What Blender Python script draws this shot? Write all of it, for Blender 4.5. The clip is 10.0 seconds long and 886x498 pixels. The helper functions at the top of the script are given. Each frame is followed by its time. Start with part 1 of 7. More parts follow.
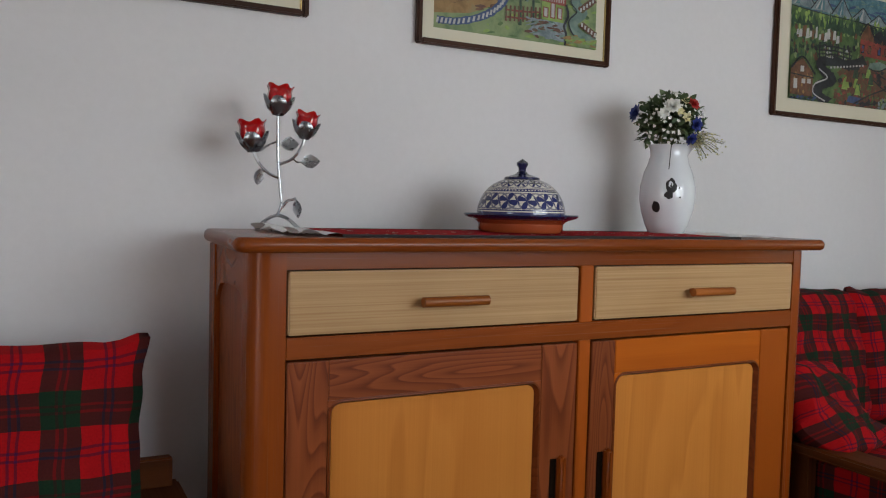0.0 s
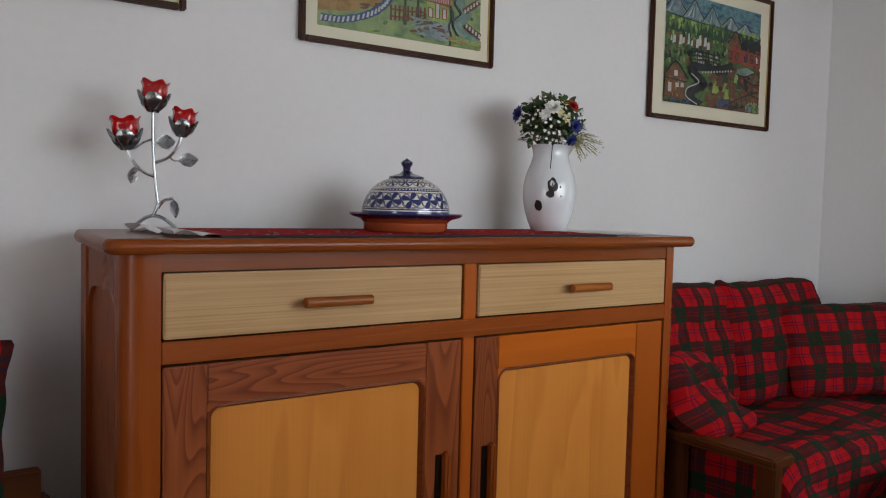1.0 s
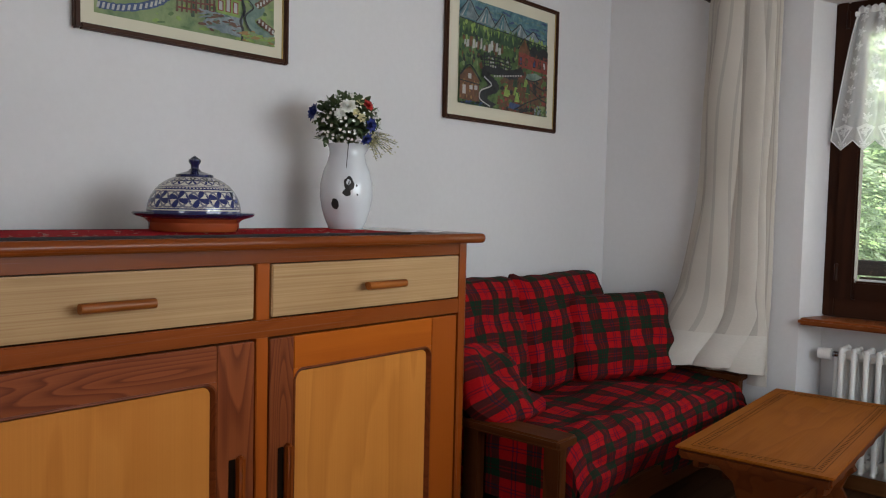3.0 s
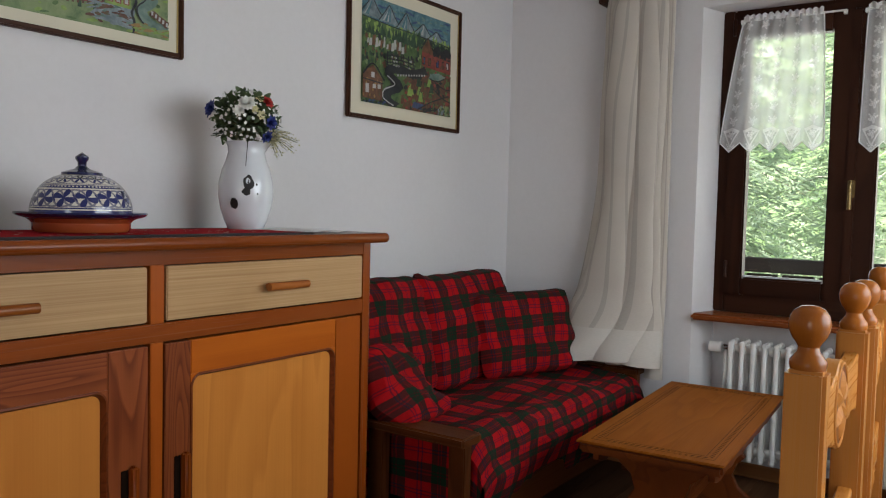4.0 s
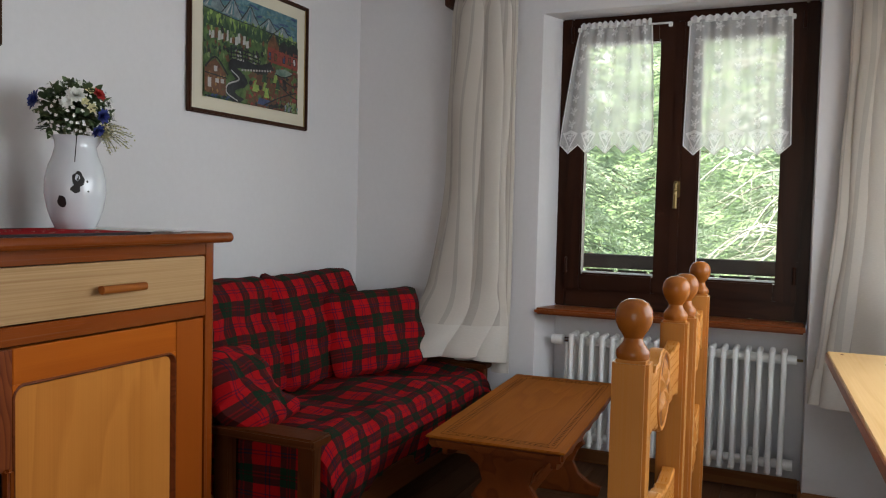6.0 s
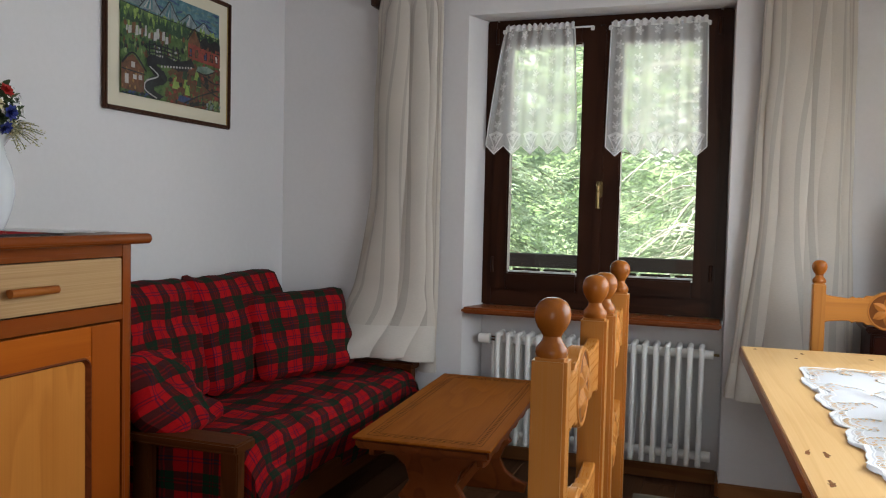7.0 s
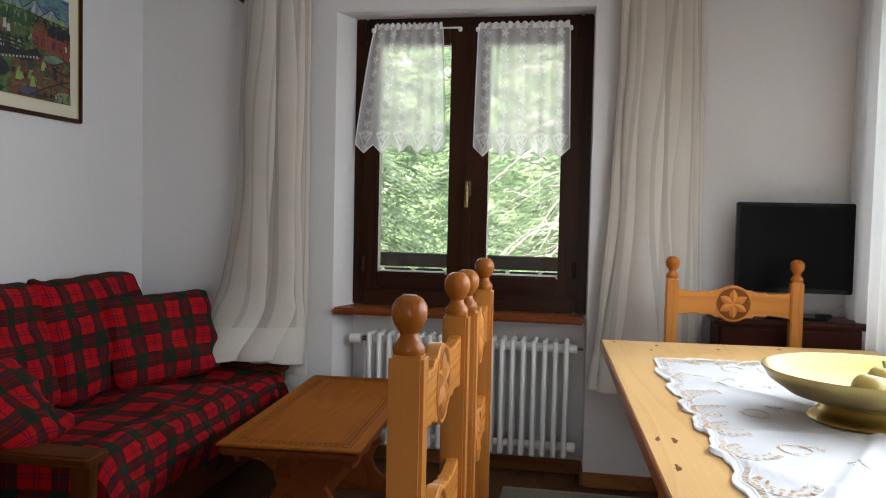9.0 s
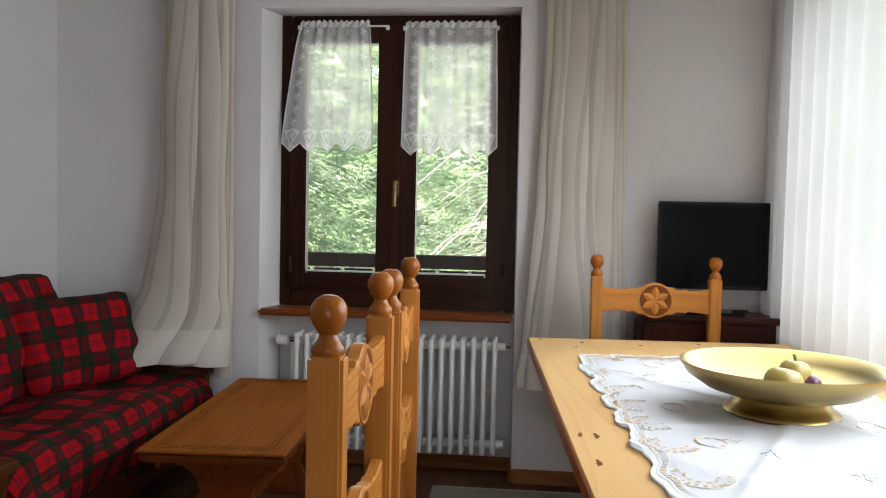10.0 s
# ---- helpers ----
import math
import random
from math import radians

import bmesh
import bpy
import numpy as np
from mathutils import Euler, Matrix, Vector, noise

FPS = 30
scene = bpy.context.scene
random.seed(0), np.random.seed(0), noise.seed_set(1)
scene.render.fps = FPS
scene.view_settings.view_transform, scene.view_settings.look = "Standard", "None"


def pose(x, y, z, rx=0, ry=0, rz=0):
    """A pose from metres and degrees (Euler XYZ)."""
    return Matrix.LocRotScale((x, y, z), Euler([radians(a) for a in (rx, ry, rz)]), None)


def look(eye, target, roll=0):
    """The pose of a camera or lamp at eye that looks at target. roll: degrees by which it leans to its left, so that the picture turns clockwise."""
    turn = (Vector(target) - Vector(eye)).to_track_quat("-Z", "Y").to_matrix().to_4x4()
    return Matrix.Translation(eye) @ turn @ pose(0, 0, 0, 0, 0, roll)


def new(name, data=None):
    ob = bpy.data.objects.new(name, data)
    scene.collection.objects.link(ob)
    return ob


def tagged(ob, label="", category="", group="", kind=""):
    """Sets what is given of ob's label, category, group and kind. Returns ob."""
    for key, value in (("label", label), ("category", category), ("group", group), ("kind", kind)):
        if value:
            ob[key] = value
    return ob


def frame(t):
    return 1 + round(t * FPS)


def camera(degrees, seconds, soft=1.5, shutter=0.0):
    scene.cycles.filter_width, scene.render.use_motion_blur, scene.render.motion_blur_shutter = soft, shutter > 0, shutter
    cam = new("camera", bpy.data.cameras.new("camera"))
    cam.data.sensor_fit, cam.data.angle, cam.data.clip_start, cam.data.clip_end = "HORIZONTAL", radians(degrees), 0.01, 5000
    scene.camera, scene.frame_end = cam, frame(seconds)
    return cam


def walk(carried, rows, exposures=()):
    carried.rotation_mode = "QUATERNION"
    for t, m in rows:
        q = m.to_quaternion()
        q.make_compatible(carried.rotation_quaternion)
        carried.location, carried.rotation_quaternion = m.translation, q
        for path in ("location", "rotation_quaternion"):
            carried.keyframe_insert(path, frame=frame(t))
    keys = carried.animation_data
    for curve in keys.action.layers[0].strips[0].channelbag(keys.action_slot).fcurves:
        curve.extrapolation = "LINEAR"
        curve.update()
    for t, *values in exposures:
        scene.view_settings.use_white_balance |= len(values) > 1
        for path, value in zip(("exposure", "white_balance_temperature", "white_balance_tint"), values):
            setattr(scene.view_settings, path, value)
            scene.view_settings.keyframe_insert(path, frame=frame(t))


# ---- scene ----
cam = camera(58.0, 10.0, soft=1.15)
PATH = [
    (0, 0.0000, 0.0000, 1.2063, -27.865, -3.173, -1.544),
    (0.5, 0.0126, -0.0091, 1.2106, -31.216, -3.229, -1.512),
    (1, 0.0266, -0.0252, 1.2149, -35.125, -3.250, -1.492),
    (1.5, 0.0404, -0.0459, 1.2173, -38.716, -3.226, -1.430),
    (2, 0.0498, -0.0658, 1.2189, -42.062, -3.189, -1.414),
    (2.5, 0.0536, -0.0719, 1.2213, -45.059, -3.181, -1.395),
    (4, 0.0752, -0.0707, 1.2194, -55.013, -2.981, -1.334),
    (4.5, 0.0756, -0.0734, 1.2186, -57.957, -2.902, -1.398),
    (5, 0.0777, -0.0756, 1.2196, -60.553, -2.883, -1.380),
    (5.5, 0.0789, -0.0792, 1.2204, -62.905, -2.878, -1.389),
    (7, 0.0872, -0.0966, 1.2219, -70.570, -2.737, -1.335),
    (7.5, 0.0892, -0.1010, 1.2207, -72.463, -2.661, -1.368),
    (8, 0.0943, -0.1080, 1.2209, -74.706, -2.646, -1.336),
    (8.5, 0.0988, -0.1166, 1.2197, -76.917, -2.602, -1.287),
    (9, 0.1081, -0.1223, 1.2180, -79.394, -2.532, -1.271),
    (9.5, 0.1155, -0.1311, 1.2173, -81.690, -2.488, -1.250),
    (10, 0.1194, -0.1385, 1.2174, -84.258, -2.463, -1.193),
]
walk(cam, [(t, pose(x, y, z, 90 + pitch, roll, yaw)) for t, x, y, z, yaw, pitch, roll in PATH],
     [(0, 1.66), (2.5, 1.62), (5, 1.55), (7.5, 1.51), (10, 1.46)])

# ---- light ----
world = bpy.data.worlds.new("sky")
scene.world = world
world.use_nodes = True
wn = world.node_tree
sky = wn.nodes.new("ShaderNodeTexSky")
sky.sky_type, sky.sun_disc = "NISHITA", False
sky.sun_elevation, sky.sun_rotation = radians(48), radians(-75)
wn.links.new(sky.outputs[0], wn.nodes["Background"].inputs[0])
wn.nodes["Background"].inputs[1].default_value = 0.15


def lamp(name, kind, power, m, size=1.0, size_y=None, color=(1, 1, 1)):
    data = bpy.data.lights.new(name, kind)
    data.energy, data.color = power, color
    if kind == "AREA":
        data.shape, data.size, data.size_y = "RECTANGLE", size, size_y or size
    else:
        data.angle = size
    ob = new(name, data)
    ob.matrix_world = m
    return ob


sun_from = Vector((-0.62, 0.20, 0.76))
lamp("sun", "SUN", 5.0, look(sun_from * 30, (0, 0, 0)), radians(0.6), color=(1.0, 0.95, 0.86))
lamp("window_daylight", "AREA", 3.1, look((3.995, 0.465, 1.47), (0.5, 0.465, 1.30)), 1.0, 1.25, (1.0, 0.985, 0.93))
lamp("side_window_daylight", "AREA", 12.2, look((2.00, -1.13, 1.56), (1.25, 1.4, 0.20)), 2.0, 1.05, (0.83, 0.92, 1.0))
# added fill from the unseen west side, for the radiator and chair fronts
lamp("west_fill_light", "AREA", 5.0, look((-2.80, -0.48, 0.92), (3.7, -0.10, 0.25)), 1.15, 1.70, (0.97, 0.97, 1.0))



# ---- building helpers ----
BASE = {}


def thing(name, label, category, at=(0, 0, 0), rz=0.0, group="", kind="", local=False):
    ob = new(name)
    ob.empty_display_size = 0.05
    ob.matrix_basis = pose(*at, 0, 0, rz)
    BASE[ob.name] = Vector((0, 0, 0)) if local else Vector(at)
    return tagged(ob, label, category, group, kind)


def mesh_of(bm, name, mat, smooth=True):
    me = bpy.data.meshes.new(name)
    bm.normal_update()
    bm.to_mesh(me)
    bm.free()
    me.materials.append(mat)
    if smooth:
        me.shade_smooth()
        me.set_sharp_from_angle(angle=radians(38))
    return me


def part(name, bm, mat, parent=None, label="", smooth=True):
    """Links a bmesh as one mesh object; coordinates are the room's unless the thing was made local."""
    off = BASE.get(parent.name, Vector((0, 0, 0))) if parent else Vector((0, 0, 0))
    if off.length:
        bm.transform(Matrix.Translation(-off))
    ob = new(name, mesh_of(bm, name, mat, smooth))
    if parent:
        ob.parent = parent
        BASE[ob.name] = off
    return tagged(ob, label)


def solo(name, bm, mat, label, category, group="", kind="", smooth=True):
    return tagged(part(name, bm, mat, None, "", smooth), label, category, group, kind)


def share(ob, name, parent, m):
    """Another object on the mesh of ob."""
    o = new(name, ob.data)
    o.parent = parent
    o.matrix_basis = m
    return o


def box(x0, x1, y0, y1, z0, z1, bevel=0.0, seg=2, bm=None):
    bm2 = bmesh.new()
    bmesh.ops.create_cube(bm2, size=1)
    bmesh.ops.scale(bm2, vec=(abs(x1 - x0), abs(y1 - y0), abs(z1 - z0)), verts=bm2.verts)
    bmesh.ops.translate(bm2, vec=((x0 + x1) / 2, (y0 + y1) / 2, (z0 + z1) / 2), verts=bm2.verts)
    if bevel:
        bmesh.ops.bevel(bm2, geom=bm2.edges[:], offset=bevel, segments=seg, affect="EDGES", clamp_overlap=True)
    return merge(bm, bm2)


def merge(bm, bm2):
    if bm is None:
        return bm2
    me = bpy.data.meshes.new("tmp")
    bm2.to_mesh(me)
    bm2.free()
    bm.from_mesh(me)
    bpy.data.meshes.remove(me)
    return bm


def lathe(profile, n=32, at=(0, 0, 0), bm=None, squash=None):
    """Turns a profile of (radius, height) round the z axis, with UVs (turn, way along the profile)."""
    bm2 = bmesh.new()
    uv = bm2.loops.layers.uv.new("UVMap")
    rings = []
    for r, z in profile:
        ring = []
        for i in range(n):
            a = 2 * math.pi * i / n
            k = squash(a, z) if squash else 1.0
            ring.append(bm2.verts.new((at[0] + r * k * math.cos(a), at[1] + r * k * math.sin(a), at[2] + z)))
        rings.append(ring)
    m = len(profile) - 1
    for j in range(m):
        for i in range(n):
            f = bm2.faces.new((rings[j][i], rings[j][(i + 1) % n], rings[j + 1][(i + 1) % n], rings[j + 1][i]))
            for l, (a, b) in zip(f.loops, ((i, j), (i + 1, j), (i + 1, j + 1), (i, j + 1))):
                l[uv].uv = (a / n, b / m)
    if profile[0][0] > 1e-5:
        bm2.faces.new(rings[0][::-1])
    if profile[-1][0] > 1e-5:
        bm2.faces.new(rings[-1])
    bmesh.ops.remove_doubles(bm2, verts=bm2.verts, dist=1e-6)
    return merge(bm, bm2)


def tube(points, radius, n=8, bm=None, taper=1.0):
    bm2 = bmesh.new()
    pts = [Vector(p) for p in points]
    rings = []
    for i, p in enumerate(pts):
        d = (pts[min(i + 1, len(pts) - 1)] - pts[max(i - 1, 0)]).normalized()
        q = d.to_track_quat("Z", "Y")
        r = radius * (1 + (taper - 1) * i / max(1, len(pts) - 1))
        rings.append([bm2.verts.new(p + q @ Vector((r * math.cos(2 * math.pi * k / n), r * math.sin(2 * math.pi * k / n), 0))) for k in range(n)])
    for a, b in zip(rings, rings[1:]):
        for k in range(n):
            bm2.faces.new((a[k], a[(k + 1) % n], b[(k + 1) % n], b[k]))
    bm2.faces.new(rings[0][::-1])
    bm2.faces.new(rings[-1])
    return merge(bm, bm2)


def curve_points(ctrl, n=16):
    """Points on a smooth curve through the control points."""
    c = [Vector(p) for p in ctrl]
    c = [2 * c[0] - c[1]] + c + [2 * c[-1] - c[-2]]
    out = []
    for i in range(1, len(c) - 2):
        for k in range(n):
            t = k / n
            a, b, d, e = c[i - 1], c[i], c[i + 1], c[i + 2]
            out.append(0.5 * (2 * b + (d - a) * t + (2 * a - 5 * b + 4 * d - e) * t * t + (3 * b - a - 3 * d + e) * t ** 3))
    return out + [c[-2]]


def prism(outline, depth, m=None, bevel=0.0, bm=None):
    """A board cut to an outline in its own x-z plane, depth along y, then moved by m."""
    bm2 = bmesh.new()
    front = [bm2.verts.new((x, 0, z)) for x, z in outline]
    f = bm2.faces.new(front)
    ex = bmesh.ops.extrude_face_region(bm2, geom=[f])
    bmesh.ops.translate(bm2, vec=(0, depth, 0), verts=[v for v in ex["geom"] if isinstance(v, bmesh.types.BMVert)])
    bmesh.ops.recalc_face_normals(bm2, faces=bm2.faces)
    if bevel:
        rim = [e for e in bm2.edges if abs(e.verts[0].co.y - e.verts[1].co.y) < 1e-6]
        bmesh.ops.bevel(bm2, geom=rim, offset=bevel, segments=1, affect="EDGES", clamp_overlap=True)
    if m is not None:
        bm2.transform(m)
    return merge(bm, bm2)


def sheet(fn, nu, nv, bm=None, uv_size=(1, 1)):
    """A grid surface fn(u, v) with UVs in metres."""
    bm2 = bmesh.new()
    uv = bm2.loops.layers.uv.new("UVMap")
    g = [[bm2.verts.new(fn(i / nu, j / nv)) for i in range(nu + 1)] for j in range(nv + 1)]
    for j in range(nv):
        for i in range(nu):
            f = bm2.faces.new((g[j][i], g[j][i + 1], g[j + 1][i + 1], g[j + 1][i]))
            for l, (a, b) in zip(f.loops, ((i, j), (i + 1, j), (i + 1, j + 1), (i, j + 1))):
                l[uv].uv = (a / nu * uv_size[0], b / nv * uv_size[1])
    return merge(bm, bm2)


# ---- materials ----
def material(name):
    m = bpy.data.materials.new(name)
    m.use_nodes = True
    return m, m.node_tree, m.node_tree.nodes["Principled BSDF"]


def node(nt, kind, **inputs):
    n = nt.nodes.new("ShaderNode" + kind)
    for k, v in inputs.items():
        if k.startswith("_"):
            if k == "_op":
                n.operation = v
            elif k == "_type":
                n.data_type = v
            elif k == "_blend":
                n.blend_type = v
        else:
            key = int(k[1:]) if k[0] == "i" and k[1:].isdigit() else k.replace("_", " ")
            if hasattr(v, "is_output"):
                nt.links.new(v, n.inputs[key])
            else:
                n.inputs[key].default_value = v
    return n


def math_node(nt, op, a, b=0.0, c=0.0):
    return node(nt, "Math", _op=op, i0=a, i1=b, i2=c).outputs[0]


def ramp(nt, fac, stops, mode="LINEAR"):
    r = nt.nodes.new("ShaderNodeValToRGB")
    r.color_ramp.interpolation = mode
    el = r.color_ramp.elements
    while len(el) < len(stops):
        el.new(0.5)
    for e, (p, c) in zip(el, stops):
        e.position, e.color = p, (*c, 1) if len(c) == 3 else c
    nt.links.new(fac, r.inputs[0])
    return r.outputs[0]


def mix_color(nt, fac, a, b, blend="MIX"):
    n = nt.nodes.new("ShaderNodeMix")
    n.data_type, n.blend_type = "RGBA", blend
    for s, v in ((0, fac), (6, a), (7, b)):
        if hasattr(v, "is_output"):
            nt.links.new(v, n.inputs[s])
        else:
            n.inputs[s].default_value = (*v, 1) if isinstance(v, tuple) and len(v) == 3 else v
    return n.outputs[2]


def bump(nt, bsdf, height, strength=0.2, dist=0.002):
    b = node(nt, "Bump", Strength=strength, Distance=dist, Height=height)
    nt.links.new(b.outputs[0], bsdf.inputs["Normal"])


def coords(nt, scale=(1, 1, 1), kind="Object", rot=(0, 0, 0)):
    c = nt.nodes.new("ShaderNodeTexCoord").outputs[kind]
    mp = node(nt, "Mapping", Vector=c, Scale=scale, Rotation=rot)
    return mp.outputs[0]


def wood(name, light, dark, axis="z", rings=9.0, wave=0.06, rough=0.38, coat=0.15, contrast=1.0, knots=False, spread=0.12, spec=0.09, pores=0.42):
    """Planed wood with the grain along one axis: growth rings cut at a slant, pores, and blotches."""
    m, nt, b = material(name)
    st = {"x": (0.12, 1, 1), "y": (1, 0.12, 1), "z": (1, 1, 0.12)}[axis]
    info = nt.nodes.new("ShaderNodeObjectInfo").outputs["Random"]
    c = nt.nodes.new("ShaderNodeTexCoord").outputs["Object"]
    shift = node(nt, "VectorMath", _op="MULTIPLY_ADD", i1=(7.3, 3.1, 5.7), i2=c)
    nt.links.new(node(nt, "CombineXYZ", X=info, Y=info, Z=info).outputs[0], shift.inputs[0])
    mp = node(nt, "Mapping", Vector=shift.outputs[0], Scale=st)
    n1 = node(nt, "TexNoise", Vector=mp.outputs[0], Scale=5.5, Detail=2.0, Roughness=0.45, Distortion=0.4)
    ringv = math_node(nt, "FRACT", math_node(nt, "MULTIPLY", n1.outputs[0], rings))
    ringc = ramp(nt, ringv, [(0.0, (0, 0, 0)), (0.55, (0.35, 0.35, 0.35)), (0.9, (1, 1, 1)), (1.0, (0.1, 0.1, 0.1))])
    fine = node(nt, "Mapping", Vector=shift.outputs[0], Scale=tuple(s * (3 if s < 1 else 90) for s in st))
    n2 = node(nt, "TexNoise", Vector=fine.outputs[0], Scale=3.0, Detail=4.0, Roughness=0.6)
    n3 = node(nt, "TexNoise", Vector=c, Scale=3.2, Detail=3.0)
    f = math_node(nt, "MULTIPLY_ADD", ringc, 0.5 * contrast, math_node(nt, "MULTIPLY", n2.outputs[0], pores))
    f = math_node(nt, "ADD", f, math_node(nt, "MULTIPLY_ADD", n3.outputs[0], 0.5, -0.25))
    col = mix_color(nt, f, light, dark)
    v = math_node(nt, "MULTIPLY_ADD", info, spread * 2, 1 - spread)
    col = mix_color(nt, 1.0, col, node(nt, "CombineXYZ", X=v, Y=v, Z=v).outputs[0], "MULTIPLY")
    if knots:
        kv = node(nt, "Mapping", Vector=shift.outputs[0], Scale=tuple(4.6 * (0.55 if s < 1 else 1) for s in st))
        vor = node(nt, "TexVoronoi", Vector=kv.outputs[0], Scale=1.0, Randomness=1.0)
        k = ramp(nt, vor.outputs["Distance"], [(0.0, (1, 1, 1)), (0.05, (0.75, 0.75, 0.75)), (0.085, (0, 0, 0))])
        col = mix_color(nt, k, col, tuple(x * 0.32 for x in dark))
    nt.links.new(col, b.inputs["Base Color"])
    r = math_node(nt, "MULTIPLY_ADD", n2.outputs[0], 0.22, rough - 0.1)
    nt.links.new(r, b.inputs["Roughness"])
    b.inputs["Coat Weight"].default_value = coat * 0.15
    b.inputs["Coat Roughness"].default_value = 0.25
    b.inputs["Specular IOR Level"].default_value = spec
    bump(nt, b, f, 0.12, 0.0012)
    return m


def plain(name, color, rough=0.5, metal=0.0, var=0.08, scale=12.0, bmp=0.0, coat=0.0, trans=0.0, spec=0.5):
    m, nt, b = material(name)
    c = coords(nt)
    n1 = node(nt, "TexNoise", Vector=c, Scale=scale, Detail=5.0, Roughness=0.6)
    n2 = node(nt, "TexNoise", Vector=c, Scale=scale * 0.12 + 0.5, Detail=2.0)
    f = math_node(nt, "MULTIPLY_ADD", n2.outputs[0], 0.5, math_node(nt, "MULTIPLY", n1.outputs[0], 0.5))
    a = tuple(min(1, x * (1 + var)) for x in color)
    d = tuple(x * (1 - var) for x in color)
    nt.links.new(mix_color(nt, f, d, a), b.inputs["Base Color"])
    nt.links.new(math_node(nt, "MULTIPLY_ADD", n1.outputs[0], 0.16, rough - 0.08), b.inputs["Roughness"])
    b.inputs["Metallic"].default_value = metal
    b.inputs["Specular IOR Level"].default_value = spec
    b.inputs["Coat Weight"].default_value = coat
    b.inputs["Transmission Weight"].default_value = trans
    if bmp:
        bump(nt, b, f, bmp, 0.004)
    return m


def plaster():
    m, nt, b = material("white_plaster")
    c = coords(nt)
    n1 = node(nt, "TexNoise", Vector=c, Scale=1.3, Detail=3.0)
    n2 = node(nt, "TexNoise", Vector=c, Scale=38.0, Detail=5.0, Roughness=0.65)
    n3 = node(nt, "TexNoise", Vector=c, Scale=6.0, Detail=3.0)
    f = math_node(nt, "MULTIPLY_ADD", n1.outputs[0], 0.6, math_node(nt, "MULTIPLY", n2.outputs[0], 0.4))
    nt.links.new(ramp(nt, f, [(0.25, (0.63, 0.608, 0.605)), (0.75, (0.70, 0.68, 0.682))]), b.inputs["Base Color"])
    b.inputs["Roughness"].default_value = 0.85
    h = math_node(nt, "MULTIPLY_ADD", n3.outputs[0], 0.7, math_node(nt, "MULTIPLY", n2.outputs[0], 0.3))
    bump(nt, b, h, 0.25, 0.004)
    return m


def tartan(name, period):
    """Red squares with thin blue lines and dark green squares with thin red lines, woven; over UVs in metres."""
    m, nt, b = material(name)
    uv = nt.nodes.new("ShaderNodeTexCoord").outputs["UV"]
    warp = node(nt, "TexNoise", Vector=uv, Scale=9.0, Detail=2.0)
    off = node(nt, "VectorMath", _op="MULTIPLY_ADD", i0=warp.outputs["Color"], i1=(0.012, 0.012, 0), i2=uv)
    sep = node(nt, "SeparateXYZ", Vector=off.outputs[0])
    red, green, blue, thin = (0.34, 0.003, 0.005), (0.0068, 0.0250, 0.0115), (0.055, 0.006, 0.045), (0.055, 0.008, 0.006)
    stops = [(0.0, red), (0.235, blue), (0.268, red), (0.318, blue), (0.350, red), (0.56, green), (0.722, thin), (0.754, green), (0.806, thin), (0.838, green)]
    bands = []
    for k, per in (("X", period), ("Y", period)):
        fr = math_node(nt, "FRACT", math_node(nt, "DIVIDE", sep.outputs[k], per))
        bands.append(ramp(nt, fr, stops, "CONSTANT"))
    tw = math_node(nt, "FRACT", math_node(nt, "MULTIPLY", math_node(nt, "ADD", sep.outputs["X"], sep.outputs["Y"]), 330.0))
    tw = math_node(nt, "MULTIPLY_ADD", math_node(nt, "GREATER_THAN", tw, 0.5), 0.3, 0.35)
    col = mix_color(nt, tw, bands[0], bands[1])
    deep = node(nt, "Gamma", Color=mix_color(nt, 1.0, bands[0], bands[1], "MULTIPLY"), Gamma=0.5).outputs[0]
    col = mix_color(nt, 0.93, col, deep)
    n1 = node(nt, "TexNoise", Vector=uv, Scale=240.0, Detail=3.0)
    n2 = node(nt, "TexNoise", Vector=uv, Scale=7.0, Detail=3.0)
    g = math_node(nt, "MULTIPLY_ADD", n1.outputs[0], 0.5, math_node(nt, "MULTIPLY_ADD", n2.outputs[0], 0.6, 0.45))
    col = mix_color(nt, 1.0, col, node(nt, "CombineXYZ", X=g, Y=g, Z=g).outputs[0], "MULTIPLY")
    nt.links.new(col, b.inputs["Base Color"])
    b.inputs["Roughness"].default_value = 0.92
    b.inputs["Specular IOR Level"].default_value = 0.15
    bump(nt, b, n1.outputs[0], 0.4, 0.002)
    return m


M = {}
M["plaster"] = plaster()
M["sb_red"] = wood("varnished_larch", (0.285, 0.072, 0.020), (0.11, 0.020, 0.006), "x", rings=34, rough=0.36, coat=0.3, contrast=1.25, spec=0.18)
M["sb_red_z"] = wood("varnished_larch_upright", (0.285, 0.072, 0.020), (0.11, 0.020, 0.006), "z", rings=34, rough=0.36, coat=0.3, contrast=1.25, spec=0.18)
M["sb_orange"] = wood("orange_larch", (0.55, 0.132, 0.011), (0.36, 0.070, 0.006), "x", rings=4, rough=0.33, coat=0.3, contrast=0.6, spec=0.14)
M["sb_orange_z"] = wood("orange_larch_upright", (0.42, 0.094, 0.010), (0.25, 0.047, 0.005), "z", rings=4, rough=0.33, coat=0.3, contrast=0.6, spec=0.14)
M["oak"] = wood("pale_oak_veneer", (0.62, 0.405, 0.205), (0.36, 0.190, 0.075), "x", rings=12, rough=0.42, coat=0.1, contrast=0.14, pores=1.15, spec=0.18)
M["birch"] = wood("birch_panel", (0.66, 0.250, 0.048), (0.45, 0.135, 0.018), "z", rings=5, rough=0.34, coat=0.2, contrast=0.7, spec=0.18)
